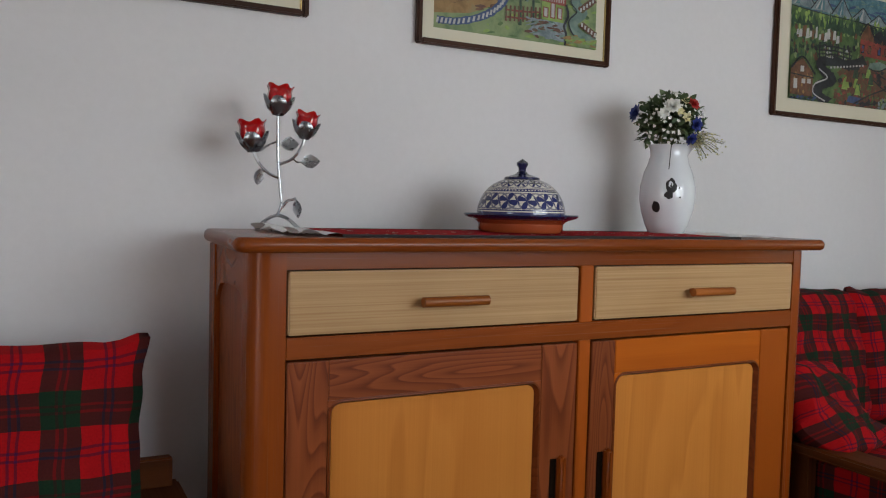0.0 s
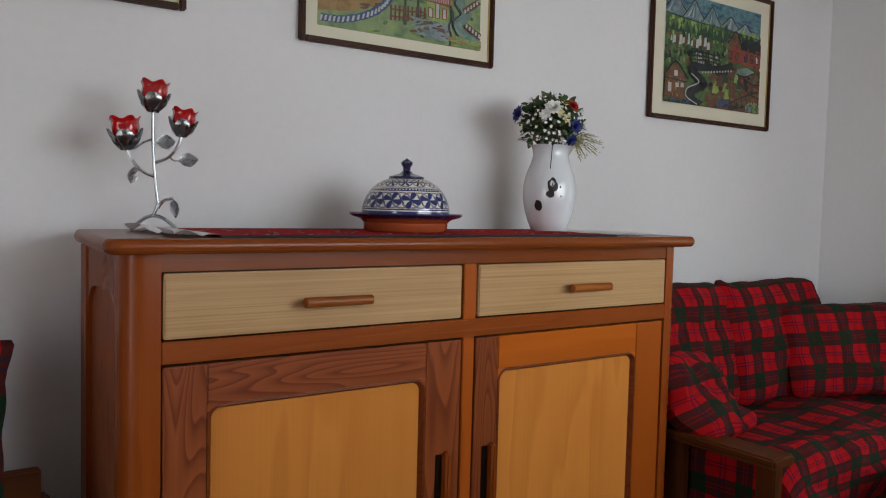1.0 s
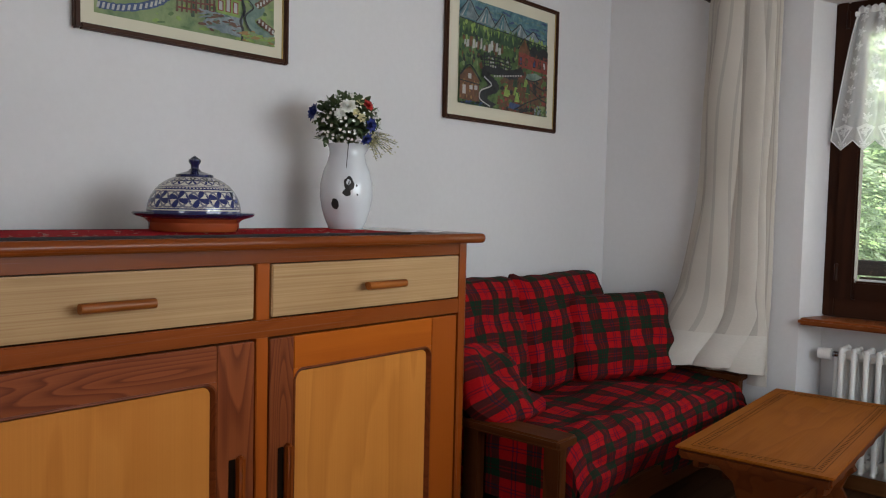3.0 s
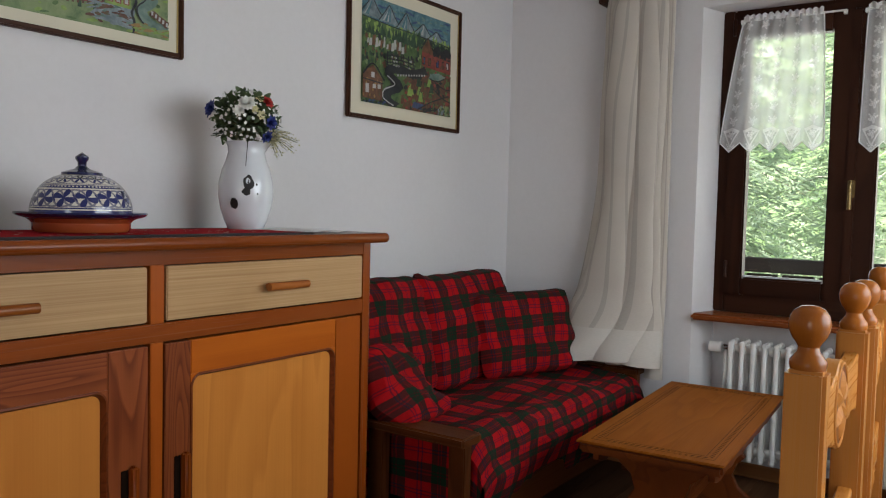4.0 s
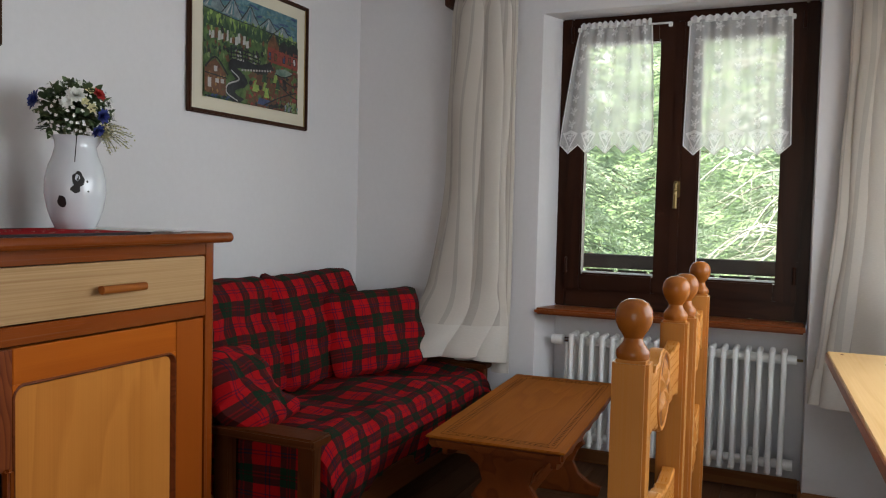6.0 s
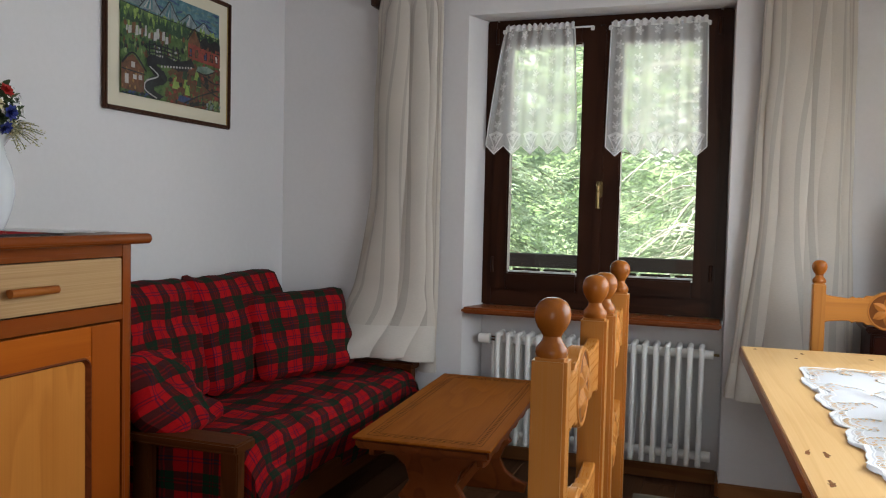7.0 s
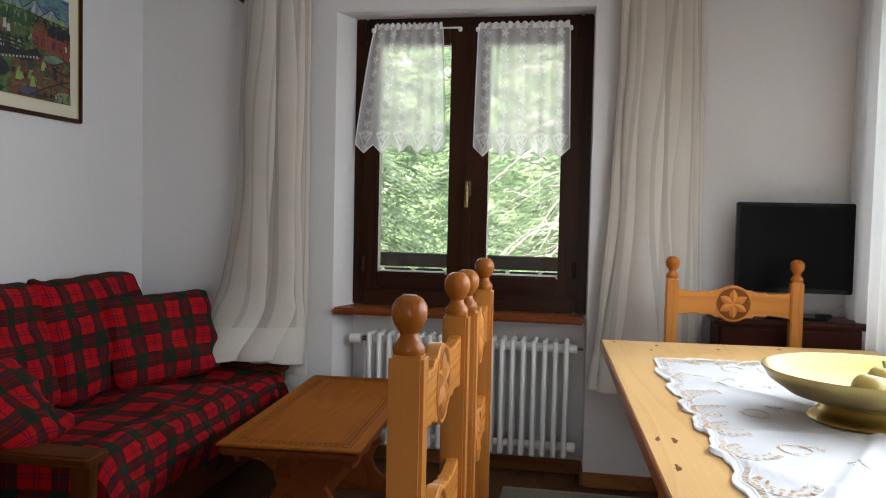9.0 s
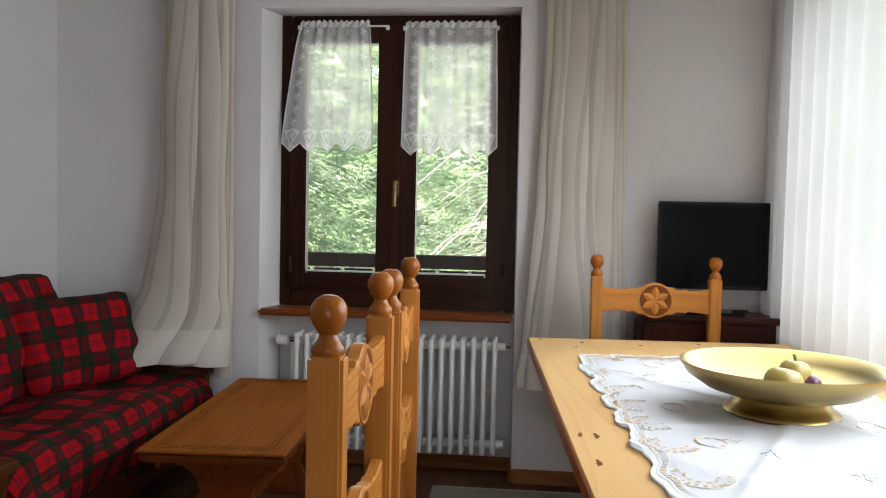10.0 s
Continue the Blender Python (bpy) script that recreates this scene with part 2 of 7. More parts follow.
M["sb_post"] = wood("varnished_larch_post", (0.270, 0.058, 0.008), (0.125, 0.022, 0.003), "z", rings=9, rough=0.24, coat=0.2, contrast=0.35, spec=0.2)
M["sb_rail"] = wood("varnished_larch_rail", (0.250, 0.058, 0.010), (0.120, 0.022, 0.004), "x", rings=9, rough=0.24, coat=0.0, contrast=0.4, spec=0.2)
M["handle"] = wood("handle_wood", (0.34, 0.105, 0.018), (0.20, 0.050, 0.008), "x", rings=5, rough=0.35, coat=0.3, spec=0.25)
M["pine_x"] = wood("table_pine", (0.70, 0.45, 0.20), (0.54, 0.29, 0.10), "x", rings=7, rough=0.36, coat=0.2, contrast=0.55, knots=True)
M["chair_z"] = wood("chair_pine_upright", (0.55, 0.225, 0.048), (0.31, 0.100, 0.016), "z", rings=8, rough=0.28, coat=0.1, contrast=0.75, spec=0.13)
M["chair_x"] = wood("chair_pine", (0.55, 0.225, 0.048), (0.31, 0.100, 0.016), "x", rings=8, rough=0.28, coat=0.1, contrast=0.75, spec=0.13)
M["ct_x"] = wood("coffee_table_wood", (0.29, 0.088, 0.009), (0.14, 0.034, 0.003), "x", rings=9, rough=0.60, coat=0.0, contrast=0.5, spec=0.05)
M["ct_dark"] = wood("coffee_table_edge", (0.19, 0.046, 0.009), (0.085, 0.018, 0.004), "x", rings=5, rough=0.4)
M["sofa_y"] = wood("sofa_frame_wood", (0.105, 0.030, 0.008), (0.040, 0.011, 0.003), "y", rings=8, rough=0.45)
M["sofa_z"] = wood("sofa_frame_upright", (0.105, 0.030, 0.008), (0.040, 0.011, 0.003), "z", rings=8, rough=0.45)
M["sofa_x"] = wood("sofa_frame_rail", (0.105, 0.030, 0.008), (0.040, 0.011, 0.003), "x", rings=8, rough=0.45)
M["win_z"] = wood("dark_window_wood", (0.040, 0.014, 0.007), (0.018, 0.006, 0.0035), "z", rings=5, rough=0.35, coat=0.3)
M["win_y"] = wood("dark_window_rail", (0.040, 0.014, 0.007), (0.018, 0.006, 0.0035), "y", rings=5, rough=0.35, coat=0.3)
M["sill"] = wood("sill_wood", (0.26, 0.068, 0.018), (0.13, 0.030, 0.008), "y", rings=5, rough=0.28, coat=0.5)
M["skirt"] = wood("skirting_wood", (0.33, 0.14, 0.05), (0.20, 0.075, 0.025), "y", rings=5, rough=0.4)
M["floor"] = wood("floor_boards", (0.13, 0.062, 0.03), (0.06, 0.026, 0.013), "x", rings=6, rough=0.4, coat=0.1, spread=0.25)
M["cab"] = wood("dark_cabinet_wood", (0.060, 0.015, 0.009), (0.026, 0.007, 0.004), "y", rings=5, rough=0.3, coat=0.4)
M["frame"] = wood("picture_frame_wood", (0.06, 0.025, 0.014), (0.03, 0.012, 0.008), "x", rings=5, rough=0.35)
M["mat"] = plain("picture_mat", (0.62, 0.57, 0.44), 0.8, var=0.04)
M["tartan"] = tartan("tartan", 0.134)
M["tartan_large"] = tartan("large_tartan", 0.174)
M["white_enamel"] = plain("radiator_enamel", (0.82, 0.81, 0.78), 0.35, var=0.04, coat=0.3)
M["black_gloss"] = plain("black_plastic", (0.006, 0.006, 0.007), 0.22, var=0.1, spec=0.15)
M["steel"] = plain("grey_steel", (0.44, 0.45, 0.465), 0.27, metal=1.0, var=0.15)
M["brass"] = plain("brass", (0.36, 0.27, 0.105), 0.30, metal=1.0, var=0.32, scale=9)
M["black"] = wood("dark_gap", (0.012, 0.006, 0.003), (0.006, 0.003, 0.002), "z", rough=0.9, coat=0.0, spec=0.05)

# ---- setting ----
NY, EX, SY, WX, CZ = 2.077, 3.738, -1.24, -2.7, 2.55  # north, east, south, west wall faces; ceiling height
WT = 0.30
WIN = 3.882  # front of the east window's frame
wtop, wsill = 2.150, 0.735


def structure(name, bm, mat, label, category, smooth=False):
    return solo(name, bm, mat, label, category, kind="structure", smooth=smooth)


def plan(poly, z0, z1, bm=None):
    """An upright block over a polygon of the plan."""
    bm2 = bmesh.new()
    f = bm2.faces.new([bm2.verts.new((x, y, z0)) for x, y in poly])
    ex = bmesh.ops.extrude_face_region(bm2, geom=[f])
    bmesh.ops.translate(bm2, vec=(0, 0, z1 - z0), verts=[v for v in ex["geom"] if isinstance(v, bmesh.types.BMVert)])
    bmesh.ops.recalc_face_normals(bm2, faces=bm2.faces)
    return merge(bm, bm2)


structure("wall_north", box(WX - WT, EX + WT, NY, NY + WT, 0, CZ), M["plaster"], "white rough plaster wall behind the sideboard", "wall")
bm = plan([(EX, 1.082), (WIN, 1.030), (EX + WT, 1.030), (EX + WT, NY), (EX, NY)], 0, CZ)
plan([(EX, SY - WT), (EX + WT, SY - WT), (EX + WT, -0.104), (WIN, -0.104), (EX, -0.112)], 0, CZ, bm)
plan([(EX, -0.112), (WIN, -0.104), (EX + WT, -0.104), (EX + WT, 1.030), (WIN, 1.030), (EX, 1.082)], wtop, CZ, bm)
plan([(EX + 0.17, -0.104), (EX + WT, -0.104), (EX + WT, 1.030), (EX + 0.17, 1.030)], 0, wsill, bm)
structure("wall_east", bm, M["plaster"], "white plaster wall with a window recess over a radiator niche", "wall")
sx0, sx1 = 0.95, 3.60
bm = box(WX - WT, sx0, SY - WT, SY, 0, CZ)
box(sx1, EX, SY - WT, SY, 0, CZ, bm=bm)
box(sx0, sx1, SY - WT, SY, 2.16, CZ, bm=bm)
box(sx0, sx1, SY - WT, SY, 0, 0.72, bm=bm)
structure("wall_south", bm, M["plaster"], "white plaster wall with a bright window", "wall")
# unseen wall; the opening is added only to hold the west fill lamp
bm = box(WX - WT, WX, SY, -1.08, 0, CZ)
box(WX - WT, WX, 0.12, NY, 0, CZ, bm=bm)
box(WX - WT, WX, -1.08, 0.12, 2.12, CZ, bm=bm)
box(WX - WT, WX, -1.08, 0.12, 0, 0.06, bm=bm)
structure("wall_west", bm, M["plaster"], "plain white plaster wall with an added opening for the fill lamp", "wall")
structure("ceiling", box(WX - WT, EX + WT, SY - WT, NY + WT, CZ, CZ + 0.2), M["plaster"], "plain white plaster ceiling", "ceiling")

# skirting boards
bm = box(EX - 0.016, EX, SY, -0.112, 0.0, 0.066, 0.004)
box(EX - 0.016, EX, 1.082, NY, 0.0, 0.066, 0.004, bm=bm)
box(EX - 0.002, EX + 0.17, -0.112, -0.097, 0.0, 0.066, 0.004, bm=bm)
box(EX + 0.155, EX + 0.17, -0.098, 1.03, 0.0, 0.066, 0.004, bm=bm)
box(WX, EX - 0.016, NY - 0.016, NY, 0.0, 0.066, 0.004, bm=bm)
structure("baseboard", bm, M["skirt"], "brown wooden skirting board", "baseboard", True)

# east window: frame, two sashes, panes, hinges, handle
window = thing("window_1", "dark brown wooden casement window with two sashes", "window", (WIN, 0.46, 0.765), kind="structure")
fy0, fy1, fz0, fz1 = -0.104, 1.030, 0.765, 2.150


def frame_of(name, y0, y1, z0, z1, w, wb, x0, x1, parent, bev=0.006):
    f = part(name, box(x0, x1, y0, y0 + w, z0, z1, bev), M["win_z"], parent)
    part("stile", box(x0, x1, y1 - w, y1, z0, z1, bev), M["win_z"], f)
    part("rail", box(x0 + 0.001, x1 - 0.001, y0 + w, y1 - w, z1 - w, z1, bev), M["win_y"], f)
    part("rail", box(x0 + 0.001, x1 - 0.001, y0 + w, y1 - w, z0, z0 + wb, bev), M["win_y"], f)
    return f


frame_of("window_frame", fy0, fy1, fz0, fz1, 0.052, 0.09, WIN, WIN + 0.07, window)
m, nt, b = material("window_glass")
clear = node(nt, "BsdfTransparent", Color=(0.97, 0.985, 0.98, 1))
gloss = node(nt, "BsdfGlossy", Color=(1, 1, 1, 1), Roughness=0.02)
sheen = nt.nodes.new("ShaderNodeMixShader")
nt.links.new(math_node(nt, "MULTIPLY", node(nt, "Fresnel", IOR=1.45).outputs[0], 0.5), sheen.inputs[0])
nt.links.new(clear.outputs[0], sheen.inputs[1])
nt.links.new(gloss.outputs[0], sheen.inputs[2])
nt.links.new(sheen.outputs[0], nt.nodes["Material Output"].inputs[0])
M["glass"] = m
M["bead"] = plain("pale_sealing_strip", (0.55, 0.55, 0.56), 0.5)
for y0, y1 in ((-0.064, 0.466), (0.468, 0.990)):
    sash = frame_of("sash", y0 + 0.002, y1 - 0.002, 0.848, 2.104, 0.094 if y0 < 0 else 0.088, 0.084, WIN - 0.022, WIN + 0.045, window, 0.008)
    pane = part("pane", box(WIN + 0.010, WIN + 0.016, y0 + 0.07, y1 - 0.07, 0.92, 2.04), M["glass"], sash, "clear window glass", smooth=False)
    pane.visible_shadow = False
    part("glazing_bead", box(WIN - 0.006, WIN + 0.009, y0 + 0.094, y1 - 0.094, 0.9325, 0.940), M["bead"], sash, "pale strip under the glass")
for y in (-0.045, 0.970):
    for z in (0.93, 2.03):
        part("hinge", lathe([(0.008, 0), (0.008, 0.07), (0.005, 0.075)], 12, (WIN - 0.030, y, z)), M["win_z"], window, "dark hinge cap")
part("astragal", box(WIN - 0.030, WIN - 0.020, 0.447, 0.487, 0.86, 2.093, 0.004), M["win_z"], window)
M["aged_brass"] = plain("aged_brass", (0.24, 0.17, 0.075), 0.35, metal=1.0, var=0.15)
h = part("handle_plate", box(WIN - 0.036, WIN - 0.029, 0.446, 0.476, 1.30, 1.375, 0.004), M["aged_brass"], window, "aged brass window handle")
part("lever", tube(curve_points([(WIN - 0.03, 0.461, 1.36), (WIN - 0.065, 0.461, 1.362), (WIN - 0.072, 0.461, 1.34), (WIN - 0.07, 0.461, 1.25)], 6), 0.009, 10), M["aged_brass"], h)

bm = plan([(3.700, -0.100), (WIN + 0.01, -0.100), (WIN + 0.01, 1.026), (EX + 0.004, 1.074), (3.700, 1.074)], wsill, 0.765)
bmesh.ops.bevel(bm, geom=[e for e in bm.edges if abs(e.verts[0].co.z - e.verts[1].co.z) < 1e-6], offset=0.009, segments=3, affect="EDGES")
structure("window_sill", bm, M["sill"], "polished reddish brown wooden window sill", "window sill", True)

# south window
sw = thing("window_2", "bright side window with white frame and wooden sill", "window", (2.45, SY - 0.22, 0.75), kind="structure")
M["white_paint"] = plain("white_paint", (0.78, 0.78, 0.76), 0.45, var=0.03)
for x0, x1 in ((sx0, sx0 + 0.06), (2.02, 2.10), (sx1 - 0.06, sx1)):
    part("stile", box(x0, x1, SY - 0.29, SY - 0.23, 0.75, 2.16, 0.006), M["white_paint"], sw)
for z0, z1 in ((0.75, 0.83), (2.09, 2.16)):
    part("rail", box(sx0, sx1, SY - 0.285, SY - 0.235, z0, z1, 0.006), M["white_paint"], sw)
part("window_sill", box(sx0 - 0.02, sx1, SY - 0.24, SY + 0.03, 0.72, 0.75, 0.008), M["pine_x"], sw, "pale pine window sill")


# ---- radiator ----
def radiator():
    rad = thing("radiator", "white enamelled column radiator in the niche", "radiator", (3.82, 0.46, 0.10))
    xf, xb, z0, z1 = 3.770, 3.872, 0.108, 0.648
    n = 20
    ys = [-0.022 + i * 0.0490 for i in range(n)]
    bm = bmesh.new()
    for x in (xf, (xf + xb) / 2, xb):
        tube(curve_points([(x, 0, z0 + 0.012), (x, 0, z0 + 0.05), (x, 0, (z0 + z1) / 2), (x, 0, z1 - 0.05), (x, 0, z1 - 0.012)], 2), 0.0118, 10, bm)
        for z in (z0 + 0.012, z1 - 0.012):
            bmesh.ops.create_uvsphere(bm, u_segments=10, v_segments=6, radius=0.0135, matrix=Matrix.Translation((x, 0, z)))
    for z in (z0 + 0.04, z1 - 0.04):
        box(xf, xb, -0.012, 0.012, z - 0.022, z + 0.022, 0.008, bm=bm)
    first = part("column", bm, M["white_enamel"], rad)
    first.location.y += ys[0]
    for y in ys[1:]:
        share(first, "column", rad, pose(first.location.x, first.location.y - ys[0] + y, first.location.z))
    for z in (z0 + 0.04, z1 - 0.04):
        bm = tube([((xf + xb) / 2, ys[0] - 0.02, z), ((xf + xb) / 2, ys[-1] + 0.02, z)], 0.021, 14)
        part("header_pipe", bm, M["white_enamel"], rad)
    xm = (xf + xb) / 2
    for z, r in ((z0 + 0.04, 0.024), (z1 - 0.04, 0.020)):
        part("end_cap", tube([(xm, ys[0] - 0.05, z), (xm, ys[0] - 0.012, z)], r, 12), M["white_enamel"], rad)
    part("bleed_screw", tube([(xm, ys[0] - 0.075, z1 - 0.04), (xm, ys[0] - 0.045, z1 - 0.04)], 0.006, 8), M["aged_brass"], rad)
    v = part("valve", tube([(xm, ys[-1] + 0.015, z1 - 0.04), (xm, ys[-1] + 0.05, z1 - 0.04)], 0.013, 12), M["steel"], rad)
    part("valve_knob", tube([(xm - 0.012, ys[-1] + 0.048, z1 - 0.04), (xm - 0.012, ys[-1] + 0.053, z1 - 0.04), (xm - 0.012, ys[-1] + 0.058, z1 - 0.04), (xm - 0.012, ys[-1] + 0.098, z1 - 0.04), (xm - 0.012, ys[-1] + 0.104, z1 - 0.04)], 0.027, 16, taper=0.86), M["white_enamel"], v, "white valve knob")
    for y in (0.10, 0.80):
        part("bracket", box(xb - 0.03, EX + 0.172, y - 0.008, y + 0.008, z0 + 0.06, z0 + 0.075), M["white_enamel"], rad)
    part("pipe", tube([(xm, ys[-1] + 0.035, 0.0), (xm, ys[-1] + 0.035, z1 - 0.04)], 0.008, 10), M["white_enamel"], rad)


radiator()
# ---- sideboard ----
M["sb_edge"] = wood("dark_larch_edge", (0.20, 0.045, 0.012), (0.10, 0.020, 0.005), "x", rings=14, rough=0.4)
SF = 1.593  # front face of its frame
ST = 1.133  # its top


def handle_bar(x0, x1, z, y, parent):
    bm = tube([(x0, y - 0.030, z), (x0 + 0.006, y - 0.030, z), (x1 - 0.006, y - 0.030, z), (x1, y - 0.030, z)], 0.0115, 12)
    for x in (x0 + 0.016, x1 - 0.030):
        box(x, x + 0.014, y - 0.026, y + 0.002, z - 0.007, z + 0.007, 0.002, bm=bm)
    return part("handle", bm, M["handle"], parent, "turned wooden bar handle")


def arch_panel(x0, x1, z0, z1, r, n=6):
    """Outline of a door panel with rounded upper corners."""
    pts = [(x0, z0), (x1, z0)]
    for k in range(n + 1):
        a = math.pi / 2 * k / n
        pts.append((x1 - r + r * math.cos(a), z1 - r + r * math.sin(a)))
    for k in range(n + 1):
        a = math.pi / 2 * k / n
        pts.append((x0 + r - r * math.sin(a), z1 - r + r * math.cos(a)))
    return pts


def arch_ring(x0, x1, z0, z1, r, w, n=6):
    """A moulding strip that follows the panel's outline."""
    inner, outer = arch_panel(x0, x1, z0, z1, r, n), arch_panel(x0 - w, x1 + w, z0 - w, z1 + w, r + w, n)
    bm = bmesh.new()
    rows = []
    for (a, c), (d, e) in zip(inner, outer):
        rows.append([bm.verts.new((a, SF + 0.0165, c)), bm.verts.new((a + (d - a) * 0.25, SF + 0.006, c + (e - c) * 0.25)), bm.verts.new((a + (d - a) * 0.6, SF - 0.002, c + (e - c) * 0.6)),
                     bm.verts.new((d, SF - 0.0005, e)), bm.verts.new((d, SF + 0.004, e))])
    k = len(rows)
    for i in range(k):
        for j in range(4):
            bm.faces.new((rows[i][j], rows[i][j + 1], rows[(i + 1) % k][j + 1], rows[(i + 1) % k][j]))
    bmesh.ops.recalc_face_normals(bm, faces=bm.faces)
    return bm


def sideboard():
    sb = thing("sideboard", "large varnished larch sideboard with pale drawers and doors", "sideboard", (1.23, 1.80, 0))
    bk = 2.000
    # top board: rounded front corners and a bullnose edge
    top, rings, half = bmesh.new(), [], 0.0155
    for k in range(13):
        a = math.pi * (k / 12 - 0.5)
        inset, z = half * (1 - math.cos(a)) * 0.85, ST - half + half * math.sin(a)
        loop = [(0.398 + inset, bk), (2.100 - inset, bk)]
        for cx, sgn in ((2.070, 1), (0.398, -1)):
            for n in range(9):
                b = math.pi / 2 * (n / 8 if sgn > 0 else 1 - n / 8)
                loop.append((cx + sgn * (0.03 - inset) * math.cos(b), 1.570 - (0.03 - inset) * math.sin(b)))
        rings.append([top.verts.new((x, y, z)) for x, y in loop])
    for lo, hi in zip(rings, rings[1:]):
        for k in range(len(lo)):
            top.faces.new((lo[k], lo[(k + 1) % len(lo)], hi[(k + 1) % len(lo)], hi[k]))
    top.faces.new(rings[0])
    top.faces.new(rings[-1])
    bmesh.ops.recalc_face_normals(top, faces=top.faces)
    part("top", top, M["sb_rail"], sb, "worn reddish larch top")
    zt = ST - 0.030
    for x0, x1, dx in ((0.411, 0.484, -1), (2.016, 2.076, 1)):
        # front post with a large quarter-round on its outer edge
        r, outer = 0.040, (x0 if dx < 0 else x1)
        arc = [(outer - dx * r + dx * r * math.sin(math.pi / 2 * k / 10), SF + r - r * math.cos(math.pi / 2 * k / 10)) for k in range(11)]
        inner = x1 if dx < 0 else x0
        part("post", plan([(inner, SF)] + arc + [(outer, SF + 0.07), (inner, SF + 0.07)], 0.0, zt), M["sb_post"], sb)
        part("post", box(x0, x1, bk - 0.07, bk - 0.005, 0.0, zt, 0.004), M["sb_post"], sb)
        xi = x0 + 0.012 if dx < 0 else x1 - 0.022
        # darker larch chosen to put the shade of the west side into the colour
        part("side_panel", box(xi, xi + 0.010, SF + 0.069, bk - 0.069, 0.10, 1.03), M["sb_red_z"], sb)
        # upper side rail with an arched lower edge
        y0, y1 = SF + 0.069, bk - 0.069
        low = [(y0 + (y1 - y0) * k / 16, 1.015 - 0.055 * abs(2 * k / 16 - 1) ** 5) for k in range(17)]
        rail = prism(low + [(y1, zt), (y0, zt)], x1 - x0 - 0.006)
        rail.transform(Matrix(((0, 1, 0, x0 + 0.003), (1, 0, 0, 0), (0, 0, 1, 0), (0, 0, 0, 1))))
        bmesh.ops.recalc_face_normals(rail, faces=rail.faces)
        part("side_rail", rail, M["sb_rail"], sb)
        part("side_rail", box(x0 + 0.003, x1 - 0.003, y0, y1, 0.05, 0.12, 0.003), M["sb_rail"], sb)
    part("top_rail", box(0.483, 2.017, SF + 0.002, SF + 0.03, 1.064, zt), M["sb_rail"], sb)
    part("middle_rail", box(0.483, 2.017, SF - 0.001, SF + 0.03, 0.876, 0.922, 0.003), M["sb_rail"], sb)
    part("bottom_rail", box(0.483, 2.017, SF + 0.002, SF + 0.03, 0.03, 0.085, 0.003), M["sb_rail"], sb)
    part("divider", box(1.238, 1.278, SF, SF + 0.03, 0.921, 1.065, 0.002), M["sb_orange_z"], sb)
    part("divider", box(1.240, 1.276, SF + 0.001, SF + 0.03, 0.084, 0.877, 0.002), M["sb_orange_z"], sb)
    # black board behind the gaps, its colour stands for the shade inside
    part("inner_back", box(0.483, 2.017, SF + 0.035, SF + 0.045, 0.05, 1.085), M["black"], sb, "black board for the shade inside the carcass")
    for x0, x1, hx0, hx1 in ((0.488, 1.229, 0.783, 0.949), (1.283, 2.010, 1.586, 1.735)):
        d = part("drawer", box(x0, x1, SF - 0.003, SF + 0.025, 0.927, 1.0605, 0.003), M["oak"], sb, "pale oak veneered drawer front")
        handle_bar(hx0, hx1, 0.991, SF - 0.003, d)
    for x0, x1, si, so, top_mat, left, right, hx in (
            (0.488, 1.234, 0.591, 1.115, M["sb_red"], M["sb_red_z"], M["sb_red_z"], 1.173),
            (1.281, 2.008, 1.369, 1.880, M["sb_orange"], M["sb_red_z"], M["sb_orange_z"], 1.320)):
        hz, pt = 0.870, 0.772
        door = part("door", prism(arch_panel(si, so, 0.17, pt, 0.022), 0.004, pose(0, SF + 0.012, 0)), M["birch"], sb, "panelled door with a pale birch panel", smooth=False)
        part("stile", box(x0, si - 0.012, SF, SF + 0.024, 0.09, hz, 0.002), left, door)
        part("stile", box(so + 0.012, x1, SF, SF + 0.024, 0.09, hz, 0.002), right, door)
        part("rail", box(si - 0.012, so + 0.012, SF + 0.0008, SF + 0.024, pt + 0.01, hz, 0.002), top_mat, door)
        part("rail", box(si - 0.012, so + 0.012, SF + 0.0008, SF + 0.024, 0.09, 0.16, 0.002), top_mat, door)
        # wood left standing in the panel's rounded upper corners
        for cx, sg in ((si, 1), (so, -1)):
            pts = [(cx - sg * 0.0125, pt + 0.0105)] + [(cx + sg * (0.022 - 0.033 * math.cos(a)), pt - 0.022 + 0.033 * math.sin(a)) for a in (0.0, 0.3, 0.6, 0.9, 1.2, 1.57)]
            part("corner_block", prism(pts, 0.012, pose(0, SF + 0.0012, 0)), top_mat, door, smooth=False)
        part("moulding", arch_ring(si, so, 0.17, pt, 0.022, 0.012), M["sb_edge"], door)
        # no slot is cut: a raised black strip draws its shade
        part("recess", box(hx - 0.012, hx + 0.006, SF - 0.0025, SF + 0.001, 0.42, 0.583, 0.001), M["black"], door, "black strip drawn for the shade in the finger slot")
        part("handle", box(hx + 0.006, hx + 0.024, SF - 0.026, SF + 0.001, 0.41, 0.592, 0.006, 3), M["sb_post"], door, "upright wooden grip")
    return sb


sideboard()


